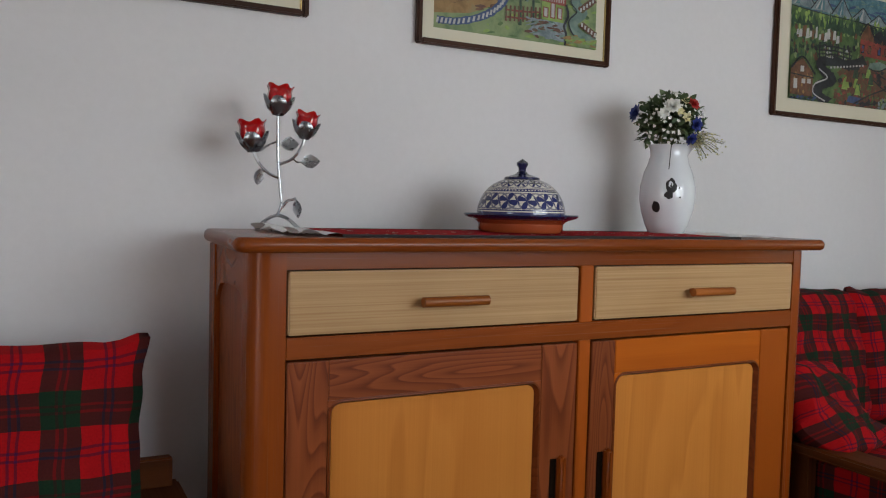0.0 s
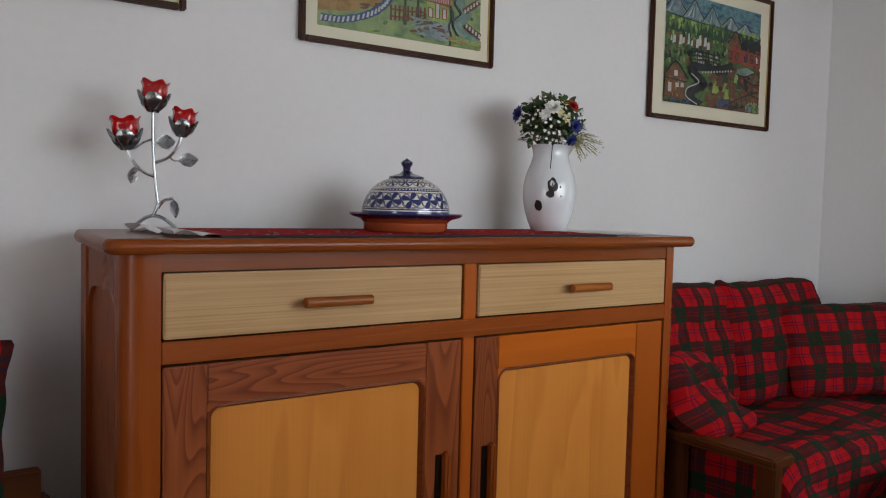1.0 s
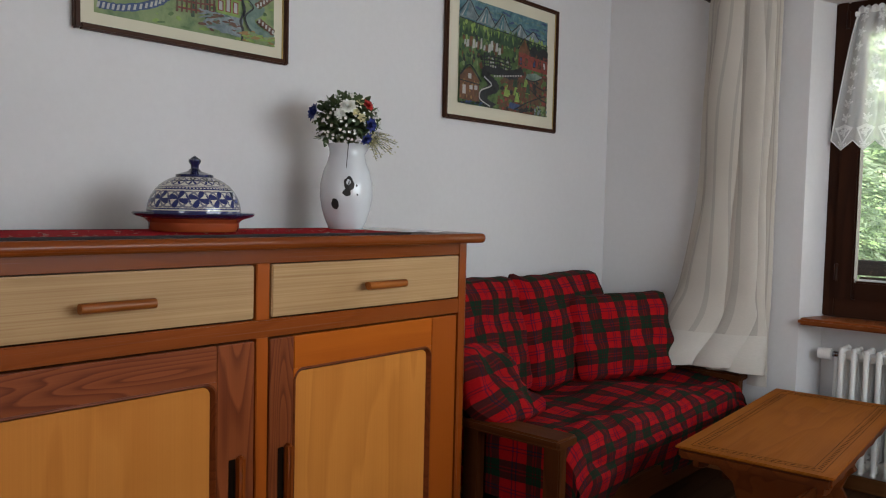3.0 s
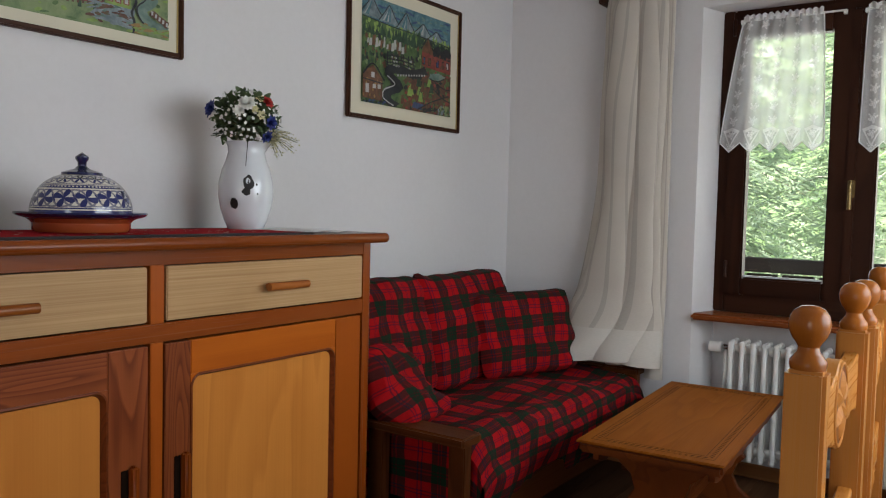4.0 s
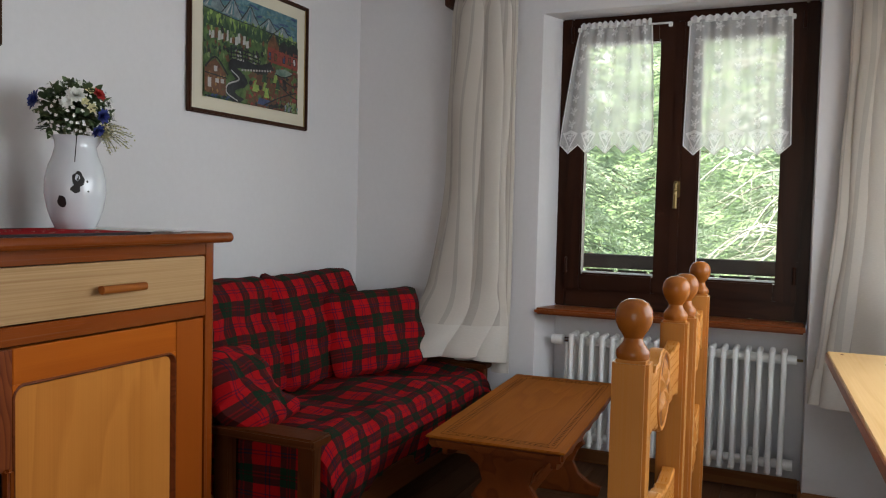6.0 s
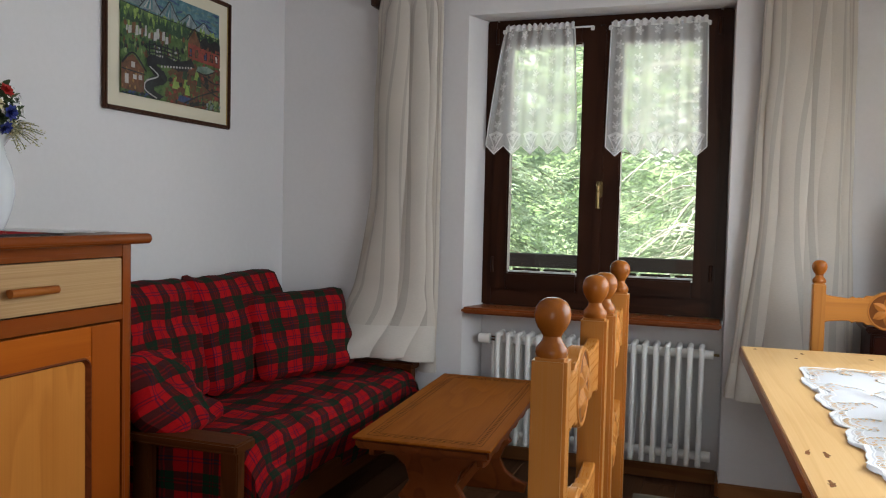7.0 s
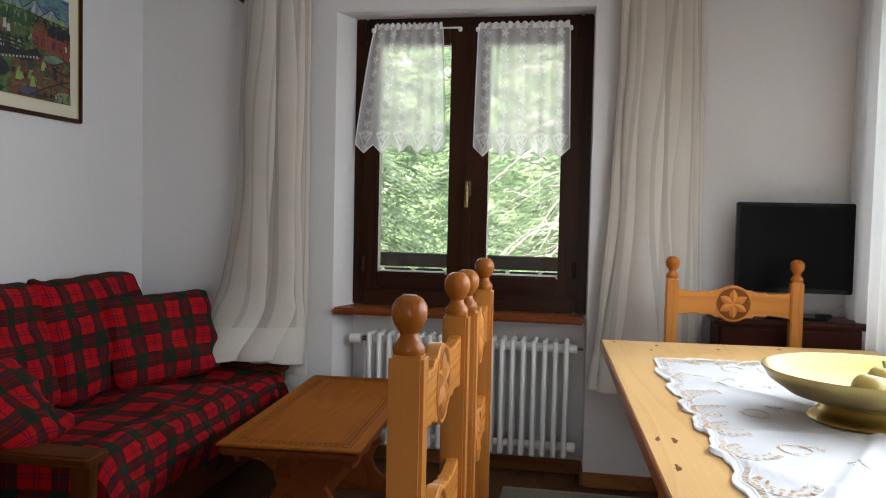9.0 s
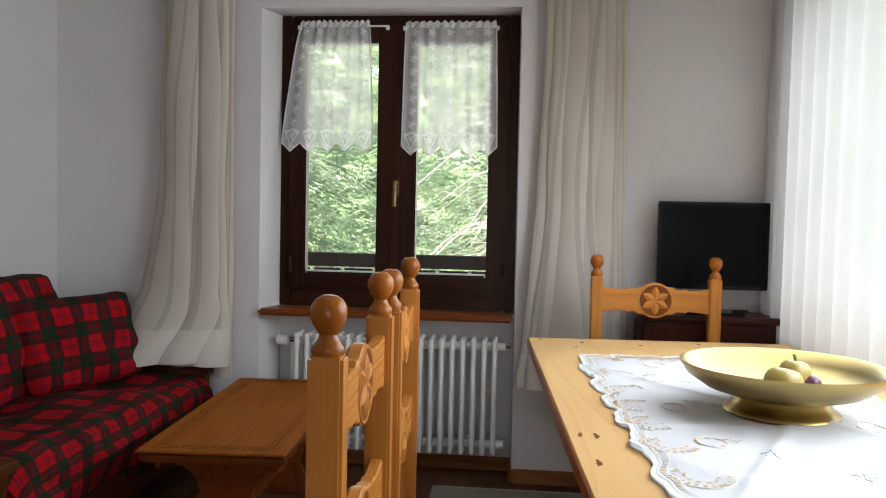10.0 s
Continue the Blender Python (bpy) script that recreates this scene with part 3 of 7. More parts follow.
# ---- dining table ----
def dining_table():
    t = thing("dining_table", "pale knotty pine dining table with a lace cloth", "table", (3.150, -0.166, 0.0), 3.2, local=True)
    L, W = 1.96, 0.97
    top = part("tabletop", box(-L, 0, -W, 0, 0.722, 0.760, 0.004, 3), M["pine_x"], t, "thick pine top with dark knots")
    part("edge_band", box(-L + 0.006, -0.006, -0.004, 0.0025, 0.7245, 0.7565, 0.002), M["handle"], t, "darker stained table edge")
    rk = random.Random(4)
    for kx, ky in ((-1.345, -0.028), (-1.352, -0.062), (-1.540, -0.040), (-0.055, -0.045), (-0.10, -0.19), (-0.13, -0.40), (-0.20, -0.16), (-1.75, -0.09), (-0.07, -0.62), (-0.9, -0.90)):
        bm = bmesh.new()
        c = bm.verts.new((kx, ky, 0.7606))
        ring = []
        for k in range(16):
            a = 2 * math.pi * k / 16
            r = 0.0098 * (0.55 + 0.9 * rk.random() ** 2) * (1.6 if abs(math.cos(a)) > 0.9 else 1.0)
            ring.append(bm.verts.new((kx + r * 1.15 * math.cos(a), ky + r * 0.8 * math.sin(a), 0.7604)))
        for k in range(16):
            bm.faces.new((c, ring[k], ring[(k + 1) % 16]))
        part("knot", bm, M["knot"], top, "dark pine knot", smooth=False)
    for x0, x1, y0, y1 in ((-L + 0.25, -0.40, -0.285, -0.26), (-L + 0.25, -0.40, -W + 0.26, -W + 0.285), (-0.425, -0.40, -W + 0.285, -0.285), (-L + 0.25, -L + 0.275, -W + 0.285, -0.285)):
        part("apron", box(x0, x1, y0, y1, 0.63, 0.722, 0.003), M["chair_x"], t)
    for x in (-L + 0.30, -0.45):
        for y in (-0.30, -W + 0.30):
            part("leg", lathe([(0.03, 0), (0.028, 0.05), (0.04, 0.3), (0.03, 0.5), (0.042, 0.54), (0.042, 0.722)], 16, (x, y, 0)), M["chair_z"], t)
    return t


M["knot"] = wood("pine_knot", (0.28, 0.11, 0.035), (0.10, 0.032, 0.010), "z", rings=30, rough=0.5, coat=0.0)
table = dining_table()


# ---- chairs ----
def rail_outline(w, z0, z1, bulge, wavy=True):
    """Outline of a carved chair rail: scrolled edges and a round boss in the middle."""
    up, n = [], 36
    for i in range(n + 1):
        x = -w / 2 + w * i / n
        u = abs(x) / (w / 2)
        z = z1 - 0.020 * (1 - u) ** 0.5 * (1 if u > 0.36 else 0)
        if wavy and 0.36 < u < 0.60:
            z += 0.009 * abs(math.sin((u - 0.36) / 0.24 * math.pi * 2))
        if abs(x) < bulge:
            z = max(z, (z0 + z1) / 2 + math.sqrt(bulge * bulge - x * x))
        up.append((x, z))
    down = [(x, z0 + z1 - z) for x, z in up]
    return up + down[::-1]


def chair(label, at, rz, height, span, group):
    """Local: the back lies in the x-z plane, the seat reaches towards -y."""
    c = thing("dining_chair", label, "chair", at, rz, group, local=True)
    pw = 0.046
    zt = height - 0.086
    for s in (-1, 1):
        x = s * span / 2
        bm = box(x - pw / 2, x + pw / 2, -0.026, 0.026, 0.0, zt, 0.005)
        post = part("back_post", bm, M["chair_z"], c)
        part("finial", lathe([(0.0, 0), (0.0225, 0.0), (0.024, 0.006), (0.0235, 0.012), (0.018, 0.019), (0.0145, 0.024), (0.0135, 0.030), (0.017, 0.036), (0.0215, 0.042), (0.0258, 0.052), (0.027, 0.062), (0.025, 0.072),
                              (0.0195, 0.080), (0.011, 0.085), (0.0, 0.086)], 24, (x, 0, zt)), M["finial"], post, "turned ball finial")
        part("front_leg", box(x - 0.022, x + 0.022, -0.42, -0.376, 0.0, 0.395, 0.004), M["chair_z"], c)
        part("side_stretcher", box(x - 0.012, x + 0.012, -0.376, -0.026, 0.20, 0.235, 0.003), M["chair_x"], c)
    inner = span - pw + 0.004
    for z0, z1, r in ((height - 0.232, height - 0.125, 0.071), (height - 0.478, height - 0.375, 0.066)):
        mid = (z0 + z1) / 2
        rail = part("carved_rail", prism(rail_outline(inner, z0, z1, r), 0.026, pose(0, -0.013, 0), 0.003), M["chair_x"], c, "carved rail with a rosette")
        rose = bmesh.new()
        ring = [(r - 0.006 + 0.0035 * math.cos(2 * math.pi * k / 8), 0.003 * math.sin(2 * math.pi * k / 8)) for k in range(8)]
        bm2 = bmesh.new()
        vs = [[bm2.verts.new((q * math.cos(a), -0.013 + h, q * math.sin(a))) for q, h in ring] for a in (2 * math.pi * i / 32 for i in range(32))]
        for i in range(32):
            for k in range(8):
                bm2.faces.new((vs[i][k], vs[(i + 1) % 32][k], vs[(i + 1) % 32][(k + 1) % 8], vs[i][(k + 1) % 8]))
        merge(rose, bm2)
        for i in range(6):
            a = math.pi / 2 + i * math.pi / 3
            ca, sa = math.cos(a), math.sin(a)
            bm2 = bmesh.new()
            R = r - 0.012
            ridge, lo, hi = [], [], []
            for k in range(7):
                u = k / 6
                wd = 0.30 * R * math.sin(math.pi * u)
                p = R * u
                ridge.append(bm2.verts.new((p * ca, -0.013 - 0.0065 * math.sin(math.pi * u) - 0.001, p * sa)))
                lo.append(bm2.verts.new((p * ca - wd * sa, -0.0125, p * sa + wd * ca)))
                hi.append(bm2.verts.new((p * ca + wd * sa, -0.0125, p * sa - wd * ca)))
            for k in range(6):
                bm2.faces.new((ridge[k], ridge[k + 1], lo[k + 1], lo[k]))
                bm2.faces.new((ridge[k], hi[k], hi[k + 1], ridge[k + 1]))
            merge(rose, bm2)
        bmesh.ops.remove_doubles(rose, verts=rose.verts, dist=1e-5)
        bmesh.ops.recalc_face_normals(rose, faces=rose.faces)
        # flat darker discs paint the carving's shade between the petals
        ground = bmesh.new()
        for side in (-1, 1):
            bmesh.ops.create_circle(ground, cap_ends=True, segments=32, radius=r - 0.009, matrix=pose(0, side * 0.0137, mid, 90))
        part("rosette_ground", ground, M["carve_dark"], rail, "flat dark disc for the shade round the petals", smooth=False)
        ob = part("rosette", rose, M["carve"], rail, "carved six-petal rosette", smooth=False)
        ob.matrix_basis = pose(0, 0, mid)
        o2 = share(ob, "rosette", rail, pose(0, 0, mid, 0, 0, 180))
    part("seat", box(-span / 2 - 0.005, span / 2 + 0.005, -0.44, -0.03, 0.395, 0.420, 0.008), M["chair_x"], c)
    part("front_rail", box(-span / 2, span / 2, -0.41, -0.388, 0.325, 0.395, 0.003), M["chair_x"], c)
    part("back_rail", box(-span / 2, span / 2, -0.01, 0.012, 0.325, 0.395, 0.003), M["chair_x"], c)
    return c


M["finial"] = wood("dark_varnished_pine", (0.36, 0.110, 0.014), (0.19, 0.046, 0.006), "z", rings=7, rough=0.22, coat=0.4, contrast=0.6, spec=0.25)
M["carve_dark"] = wood("shade_dark_pine", (0.20, 0.062, 0.012), (0.11, 0.030, 0.006), "z", rings=6, rough=0.45, coat=0.0, contrast=0.5)
M["carve"] = wood("carved_pine", (0.50, 0.200, 0.045), (0.32, 0.105, 0.02), "z", rings=5, rough=0.4, coat=0.2, contrast=0.4)
chair("honey-coloured pine dining chair with carved rosette back beside the coffee table", (1.470, 0.139, 0), 1.2, 1.100, 0.476, "chairs round the table")
chair("honey-coloured pine dining chair with carved rosette back, tucked at the table", (2.040, 0.152, 0), 3.2, 1.100, 0.486, "chairs round the table")
chair("honey-coloured pine dining chair at the table end before the television", (3.358, -0.667, 0), 270, 1.072, 0.461, "chairs round the table")


# ---- coffee table ----
def coffee_table():
    t = thing("coffee_table", "brown wooden coffee table with a chip-carved border", "table", (3.060, 0.850, 0.0), 3.4, local=True)
    L, W, Z = 1.125, 0.478, 0.46
    part("top", box(-L / 2, L / 2, -W / 2, W / 2, Z - 0.008, Z, 0.003), M["ct_x"], t, "brown table top")
    part("edge_moulding", box(-L / 2 + 0.008, L / 2 - 0.008, -W / 2 + 0.008, W / 2 - 0.008, Z - 0.042, Z - 0.007, 0.008), M["ct_dark"], t)
    for s in (-1, 1):
        out = []
        for k in range(25):
            u = k / 24
            out.append((-(L / 2 - 0.06) + (L - 0.12) * u, Z - 0.075 - 0.018 * abs(math.sin(u * math.pi * 6))))
        poly = [(-(L / 2 - 0.06), Z - 0.041), (L / 2 - 0.06, Z - 0.041)] + out[::-1]
        part("apron", prism(poly, 0.02, pose(0, s * (W / 2 - 0.05) - 0.01, 0), 0.002), M["ct_dark"], t, "scalloped apron")
        prof = [(0.19, 0.0), (0.20, 0.04), (0.15, 0.055), (0.10, 0.09), (0.075, 0.14), (0.095, 0.19), (0.125, 0.22), (0.105, 0.25), (0.085, 0.28), (0.10, 0.33), (0.15, 0.37), (0.185, Z - 0.05), (0.19, Z - 0.042)]
        poly = [(-a, z) for a, z in prof] + [(a, z) for a, z in prof[::-1]]
        part("trestle_leg", prism(poly, 0.032, pose(s * (L / 2 - 0.17), 0, 0, 0, 0, 90) @ pose(0, -0.016, 0), 0.004), M["ct_dark"], t, "shaped trestle leg")
    part("stretcher", box(-L / 2 + 0.17, L / 2 - 0.17, -0.018, 0.018, 0.13, 0.19, 0.006), M["ct_dark"], t)
    # chip-carved border: two grooves with a row of notches between them
    groove = bmesh.new()
    for d in (0.040, 0.071):
        for s in (-1, 1):
            box(-L / 2 + d, L / 2 - d, s * (W / 2 - d) - 0.0008, s * (W / 2 - d) + 0.0008, Z - 0.001, Z + 0.0006, bm=groove)
            box(s * (L / 2 - d) - 0.0008, s * (L / 2 - d) + 0.0008, -W / 2 + d, W / 2 - d, Z - 0.001, Z + 0.0006, bm=groove)
    part("border_line", groove, M["ct_cut"], t, "dark carved line")
    notch = bmesh.new()
    v = [notch.verts.new(p) for p in ((-0.008, -0.007, 0), (-0.002, -0.008, 0), (0.008, 0.005, 0), (0.001, 0.007, 0), (0, 0, 0.0010))]
    for a, c in ((0, 1), (1, 2), (2, 3), (3, 0)):
        notch.faces.new((v[a], v[c], v[4]))
    first = part("carved_notch", notch, M["ct_cut"], t, "dark chip-carved notch", smooth=False)
    spots = []
    n = int((L - 0.14) / 0.0195)
    spots += [(-L / 2 + 0.07 + k * 0.0195, s * (W / 2 - 0.0555), 0) for k in range(n) for s in (-1, 1)]
    n = int((W - 0.14) / 0.0195)
    spots += [(s * (L / 2 - 0.0555), -W / 2 + 0.07 + k * 0.0195, 90) for k in range(n) for s in (-1, 1)]
    first.matrix_basis = pose(*spots[0][:2], Z + 0.0003, 0, 0, spots[0][2])
    for x, y, r in spots[1:]:
        share(first, "carved_notch", t, pose(x, y, Z + 0.0003, 0, 0, r))
    return t


M["ct_cut"] = plain("dark_carving", (0.075, 0.022, 0.006), 0.7, spec=0.05)
coffee_table()


# ---- soft furnishings ----
def cloth(name, color, rough=0.9, translucent=0.3, weave=900.0, stripes=0.0):
    m, nt, b = material(name)
    uv = nt.nodes.new("ShaderNodeTexCoord").outputs["UV"]
    n1 = node(nt, "TexNoise", Vector=uv, Scale=weave * 0.4, Detail=2.0)
    n2 = node(nt, "TexNoise", Vector=uv, Scale=5.0, Detail=3.0)
    g = math_node(nt, "MULTIPLY_ADD", n1.outputs[0], 0.18, math_node(nt, "MULTIPLY_ADD", n2.outputs[0], 0.12, 0.85))
    if stripes:
        sep = node(nt, "SeparateXYZ", Vector=uv)
        st = math_node(nt, "GREATER_THAN", math_node(nt, "FRACT", math_node(nt, "MULTIPLY", sep.outputs["X"], stripes)), 0.8)
        g = math_node(nt, "SUBTRACT", g, math_node(nt, "MULTIPLY", st, 0.20))
    col = mix_color(nt, 1.0, color, node(nt, "CombineXYZ", X=g, Y=g, Z=g).outputs[0], "MULTIPLY")
    nt.links.new(col, b.inputs["Base Color"])
    b.inputs["Roughness"].default_value = rough
    bump(nt, b, n1.outputs[0], 0.25, 0.001)
    tr = node(nt, "BsdfTranslucent", Color=col)
    mx = nt.nodes.new("ShaderNodeMixShader")
    mx.inputs[0].default_value = translucent
    nt.links.new(b.outputs[0], mx.inputs[1])
    nt.links.new(tr.outputs[0], mx.inputs[2])
    nt.links.new(mx.outputs[0], nt.nodes["Material Output"].inputs[0])
    return m


M["curtain"] = cloth("cream_linen", (0.54, 0.490, 0.430), translucent=0.06, stripes=34.0)
M["curtain_hem"] = cloth("cream_linen_hem", (0.57, 0.530, 0.475), translucent=0.05)
M["sheer"] = cloth("white_voile", (0.86, 0.86, 0.86), translucent=0.75)


def smooth(a):
    a = min(1, max(0, a))
    return a * a * (3 - 2 * a)


def wob(x, y, s=1.0, k=0.0):
    return noise.noise(Vector((x * s + k, y * s - k, k * 1.7)))


def cushion(w, h, d, seed, ear=None, sharp=0.32):
    """A stuffed cushion in its own x-z plane, bulging along y."""
    n = 24
    bm = bmesh.new()
    for side in (-1, 1):
        def f(u, v):
            a, c = 2 * u - 1, 2 * v - 1
            t = max(0.0, (1 - abs(a) ** 3) * (1 - abs(c) ** 3)) ** sharp
            ca = abs(a * c) ** 7
            x = a * w / 2 * (1 - 0.03 * (1 - c * c)) * (1 - 0.060 * ca)
            z = c * h / 2 * (1 - 0.02 * (1 - a * a)) * (1 - 0.070 * ca)
            if ear:
                e = smooth(1.15 - math.hypot((1 - a * ear[0]) * w, (1 - c * ear[1]) * h) / 0.13)
                x, z = x + ear[0] * 0.024 * e, z + ear[1] * 0.030 * e
                t = max(t, 0.22 * e * (1 - ca))
            wr = 0.024 * wob(a * 2.0, c * 2.0, 1, seed) + 0.011 * wob(a * 5, c * 5, 1, seed + 5)
            return (x + 0.006 * wob(a * 3, c * 3, 1, seed + 9), side * (d / 2 * t + wr * t), z + 0.006 * wob(a * 3, c * 3, 1, seed + 3))
        sheet(f, n, n, bm, (w, h))
    bmesh.ops.remove_doubles(bm, verts=bm.verts, dist=0.0012)
    bmesh.ops.recalc_face_normals(bm, faces=bm.faces)
    return bm


def pillow(name, label, m, w, h, d, seed, ear=None, sharp=0.32, group="plaid cushions", mat="tartan"):
    ob = solo(name, cushion(w, h, d, seed, ear, sharp), M[mat], label, "cushion", group)
    ob.matrix_basis = m
    return ob


def settle_frame(name, label, category, x0, x1, yf, yb, arm_z, seat_z, posts=3):
    """A low wooden frame with slatted arms, as the sofa and the armchair have."""
    s = thing(name, label, category, ((x0 + x1) / 2, (yf + yb) / 2, 0))
    for a0, a1 in ((x0, x0 + 0.112), (x1 - 0.112, x1)):
        bm = box(a0, a1, yf - 0.012, yb, arm_z - 0.034, arm_z, 0.007, 3)
        for v in bm.verts:
            if v.co.y < yf + 0.03:
                v.co.z += 0.004 * wob(v.co.x * 30, v.co.y * 30)
        arm = part("armrest", bm, M["sofa_y"], s, "worn wooden armrest")
        for k in range(posts):
            y = yf + 0.005 + (yb - yf - 0.07) * k / (posts - 1)
            am = (a0 + a1) / 2
            part("arm_post", box(am - 0.022, am + 0.022, y, y + 0.062, 0.0 if k in (0, posts - 1) else 0.13, arm_z - 0.033, 0.004), M["sofa_z"], arm)
        part("side_rail", box(a0 + 0.036, a1 - 0.036, yf + 0.06, yb - 0.02, 0.10, 0.165, 0.004), M["sofa_y"], s)
    part("front_rail", box(x0 + 0.02, x1 - 0.02, yf + 0.012, yf + 0.04, 0.14, 0.25, 0.004), M["sofa_x"], s)
    part("back_rail", box(x0 + 0.02, x1 - 0.02, yb - 0.05, yb - 0.02, 0.14, 0.62, 0.004), M["sofa_x"], s)
    n = max(4, int((x1 - x0) / 0.16))
    for k in range(n):
        x = x0 + 0.13 + (x1 - x0 - 0.30) * k / (n - 1)
        part("seat_slat", box(x, x + 0.05, yf + 0.04, yb - 0.05, seat_z - 0.155, seat_z - 0.135), M["sofa_y"], s)
    return s


def mattress(x0, x1, yf, yb, zt, drop, seed):
    """Seat cushion under a loose plaid cover that falls over the front."""
    prof = [(yb, zt - 0.03), (yb - 0.15, zt - 0.02), ((yf + yb) / 2, zt - 0.012), (yf + 0.16, zt), (yf + 0.06, zt - 0.006), (yf - 0.002, zt - 0.042), (yf - 0.028, zt - 0.095), (yf - 0.022, zt - 0.15), (yf + 0.008, drop)]
    pts = curve_points([(0, y, z) for y, z in prof], 6)
    cum = [0.0]
    for a, c in zip(pts, pts[1:]):
        cum.append(cum[-1] + (c - a).length)
    nv, nu = len(pts) - 1, 44

    def f(u, v):
        i = min(nv, int(round(v * nv)))
        p = pts[i]
        x = x0 + (x1 - x0) * u
        k = 0.042 * wob(x * 3.1, v * 4, 1, seed) + 0.020 * wob(x * 8, v * 7, 1, seed + 2) + 0.006 * wob(x * 22, v * 16, 1, seed + 4)
        edge = min(1.0, u * 14, (1 - u) * 14)
        return (x + 0.01 * wob(v * 7, u * 3, 1, seed), p.y - (k if v > 0.6 else 0), p.z + (k if v < 0.75 else 0.5 * k) - 0.045 * (1 - edge) ** 2 - 0.03 * u * (v > 0.97))
    bm = sheet(f, nu, nv, None, (x1 - x0, cum[-1]))
    for x in (x0, x1):
        sheet(lambda u, v, x=x: (x, pts[int(round(u * nv))].y, drop + 0.01 + (pts[int(round(u * nv))].z - 0.045 - drop - 0.01) * v), nv, 4, bm, (cum[-1], 0.2))
    return bm


sofa = settle_frame("sofa", "low wooden two-seat sofa with slatted arms and plaid cover", "sofa", 2.132, 3.700, 1.283, 2.020, 0.497, 0.475)
part("mattress", mattress(2.236, 3.668, 1.292, 1.960, 0.478, 0.205, 3.0), M["tartan"], sofa, "red and green plaid seat cover")
pillow("back_cushion", "red and green plaid back cushion leaning on the wall", pose(2.480, 1.885, 0.700, -14, 2, 4), 0.63, 0.50, 0.15, 1.0)
pillow("back_cushion", "red and green plaid back cushion leaning on the wall", pose(3.085, 1.880, 0.690, -13, -1, 0), 0.66, 0.50, 0.15, 2.0, (-1, 1))
pillow("throw_pillow", "plaid throw pillow propped in the sofa corner", pose(3.275, 1.690, 0.660, -17, -1.5, -24), 0.54, 0.385, 0.13, 4.0)
slumped = pillow("throw_pillow", "crumpled plaid throw pillow slumped by the armrest", pose(2.270, 1.645, 0.590, -36, 4, 12), 0.36, 0.34, 0.15, 7.0)
for v in slumped.data.vertices:
    v.co.x += -0.42 * v.co.z - 0.05 * max(0.0, v.co.z) + 0.018 * wob(v.co.x * 12, v.co.z * 12, 1, 3)
    v.co.y += 0.030 * wob(v.co.x * 10, v.co.z * 10, 1, 6)
    v.co.z += 0.022 * wob(v.co.x * 9, v.co.z * 14, 1, 9)

armchair = settle_frame("armchair", "low wooden armchair with slatted arms and plaid cover", "armchair", -0.490, 0.325, 1.250, 1.900, 0.555, 0.48)
part("mattress", mattress(-0.370, 0.205, 1.270, 1.860, 0.485, 0.30, 8.0), M["tartan"], armchair, "red and green plaid seat cover")
pillow("back_cushion", "red and green plaid back cushion of the armchair", pose(-0.085, 1.775, 0.690, -12, 1.5, 0), 0.64, 0.44, 0.15, 11.0, (1, 1), mat="tartan_large")


# ---- pictures ----
def paint(name, stops, scale=30.0):
    m, nt, b = material(name)
    c = coords(nt)
    n1 = node(nt, "TexNoise", Vector=c, Scale=scale, Detail=6.0, Roughness=0.65, Distortion=0.6)
    nt.links.new(ramp(nt, n1.outputs[0], stops), b.inputs["Base Color"])
    b.inputs["Roughness"].default_value = 0.55
    return m


P = {}
P["sky"] = paint("painted_sky", [(0.3, (0.014, 0.072, 0.101)), (0.5, (0.065, 0.158, 0.187)), (0.7, (0.158, 0.259, 0.274))])
P["rock"] = paint("painted_rock", [(0.3, (0.072, 0.101, 0.115)), (0.6, (0.216, 0.259, 0.274)), (0.8, (0.302, 0.331, 0.331))])
P["green"] = paint("painted_meadow", [(0.3, (0.018, 0.043, 0.014)), (0.5, (0.065, 0.122, 0.036)), (0.65, (0.108, 0.173, 0.050)), (0.75, (0.144, 0.086, 0.036))])
P["pale_green"] = paint("painted_grass", [(0.3, (0.072, 0.130, 0.050)), (0.55, (0.187, 0.245, 0.101)), (0.75, (0.259, 0.288, 0.144))], 18)
P["forest"] = paint("painted_forest", [(0.3, (0.007, 0.022, 0.013)), (0.6, (0.029, 0.072, 0.036)), (0.8, (0.072, 0.122, 0.043))], 45)
P["earth"] = paint("painted_earth", [(0.3, (0.036, 0.018, 0.011)), (0.5, (0.115, 0.043, 0.025)), (0.65, (0.072, 0.094, 0.036)), (0.8, (0.180, 0.072, 0.036))], 24)
P["lime"] = paint("painted_lime", [(0.3, (0.10, 0.19, 0.03)), (0.55, (0.22, 0.32, 0.07)), (0.75, (0.30, 0.36, 0.14))], 26)
P["ochre"] = paint("painted_ochre", [(0.3, (0.16, 0.085, 0.022)), (0.55, (0.28, 0.16, 0.05)), (0.75, (0.20, 0.18, 0.08))], 22)
P["teal"] = paint("painted_teal", [(0.3, (0.05, 0.10, 0.085)), (0.55, (0.13, 0.20, 0.165)), (0.75, (0.22, 0.28, 0.24))], 22)
P["red"] = paint("painted_red", [(0.3, (0.144, 0.022, 0.022)), (0.7, (0.274, 0.058, 0.036))])
P["brown"] = paint("painted_brown", [(0.3, (0.065, 0.029, 0.014)), (0.7, (0.173, 0.079, 0.036))])
P["dark"] = paint("painted_black", [(0.3, (0.006, 0.006, 0.009)), (0.7, (0.025, 0.029, 0.032))])
P["white"] = paint("painted_white", [(0.3, (0.302, 0.302, 0.302)), (0.7, (0.446, 0.439, 0.418))])
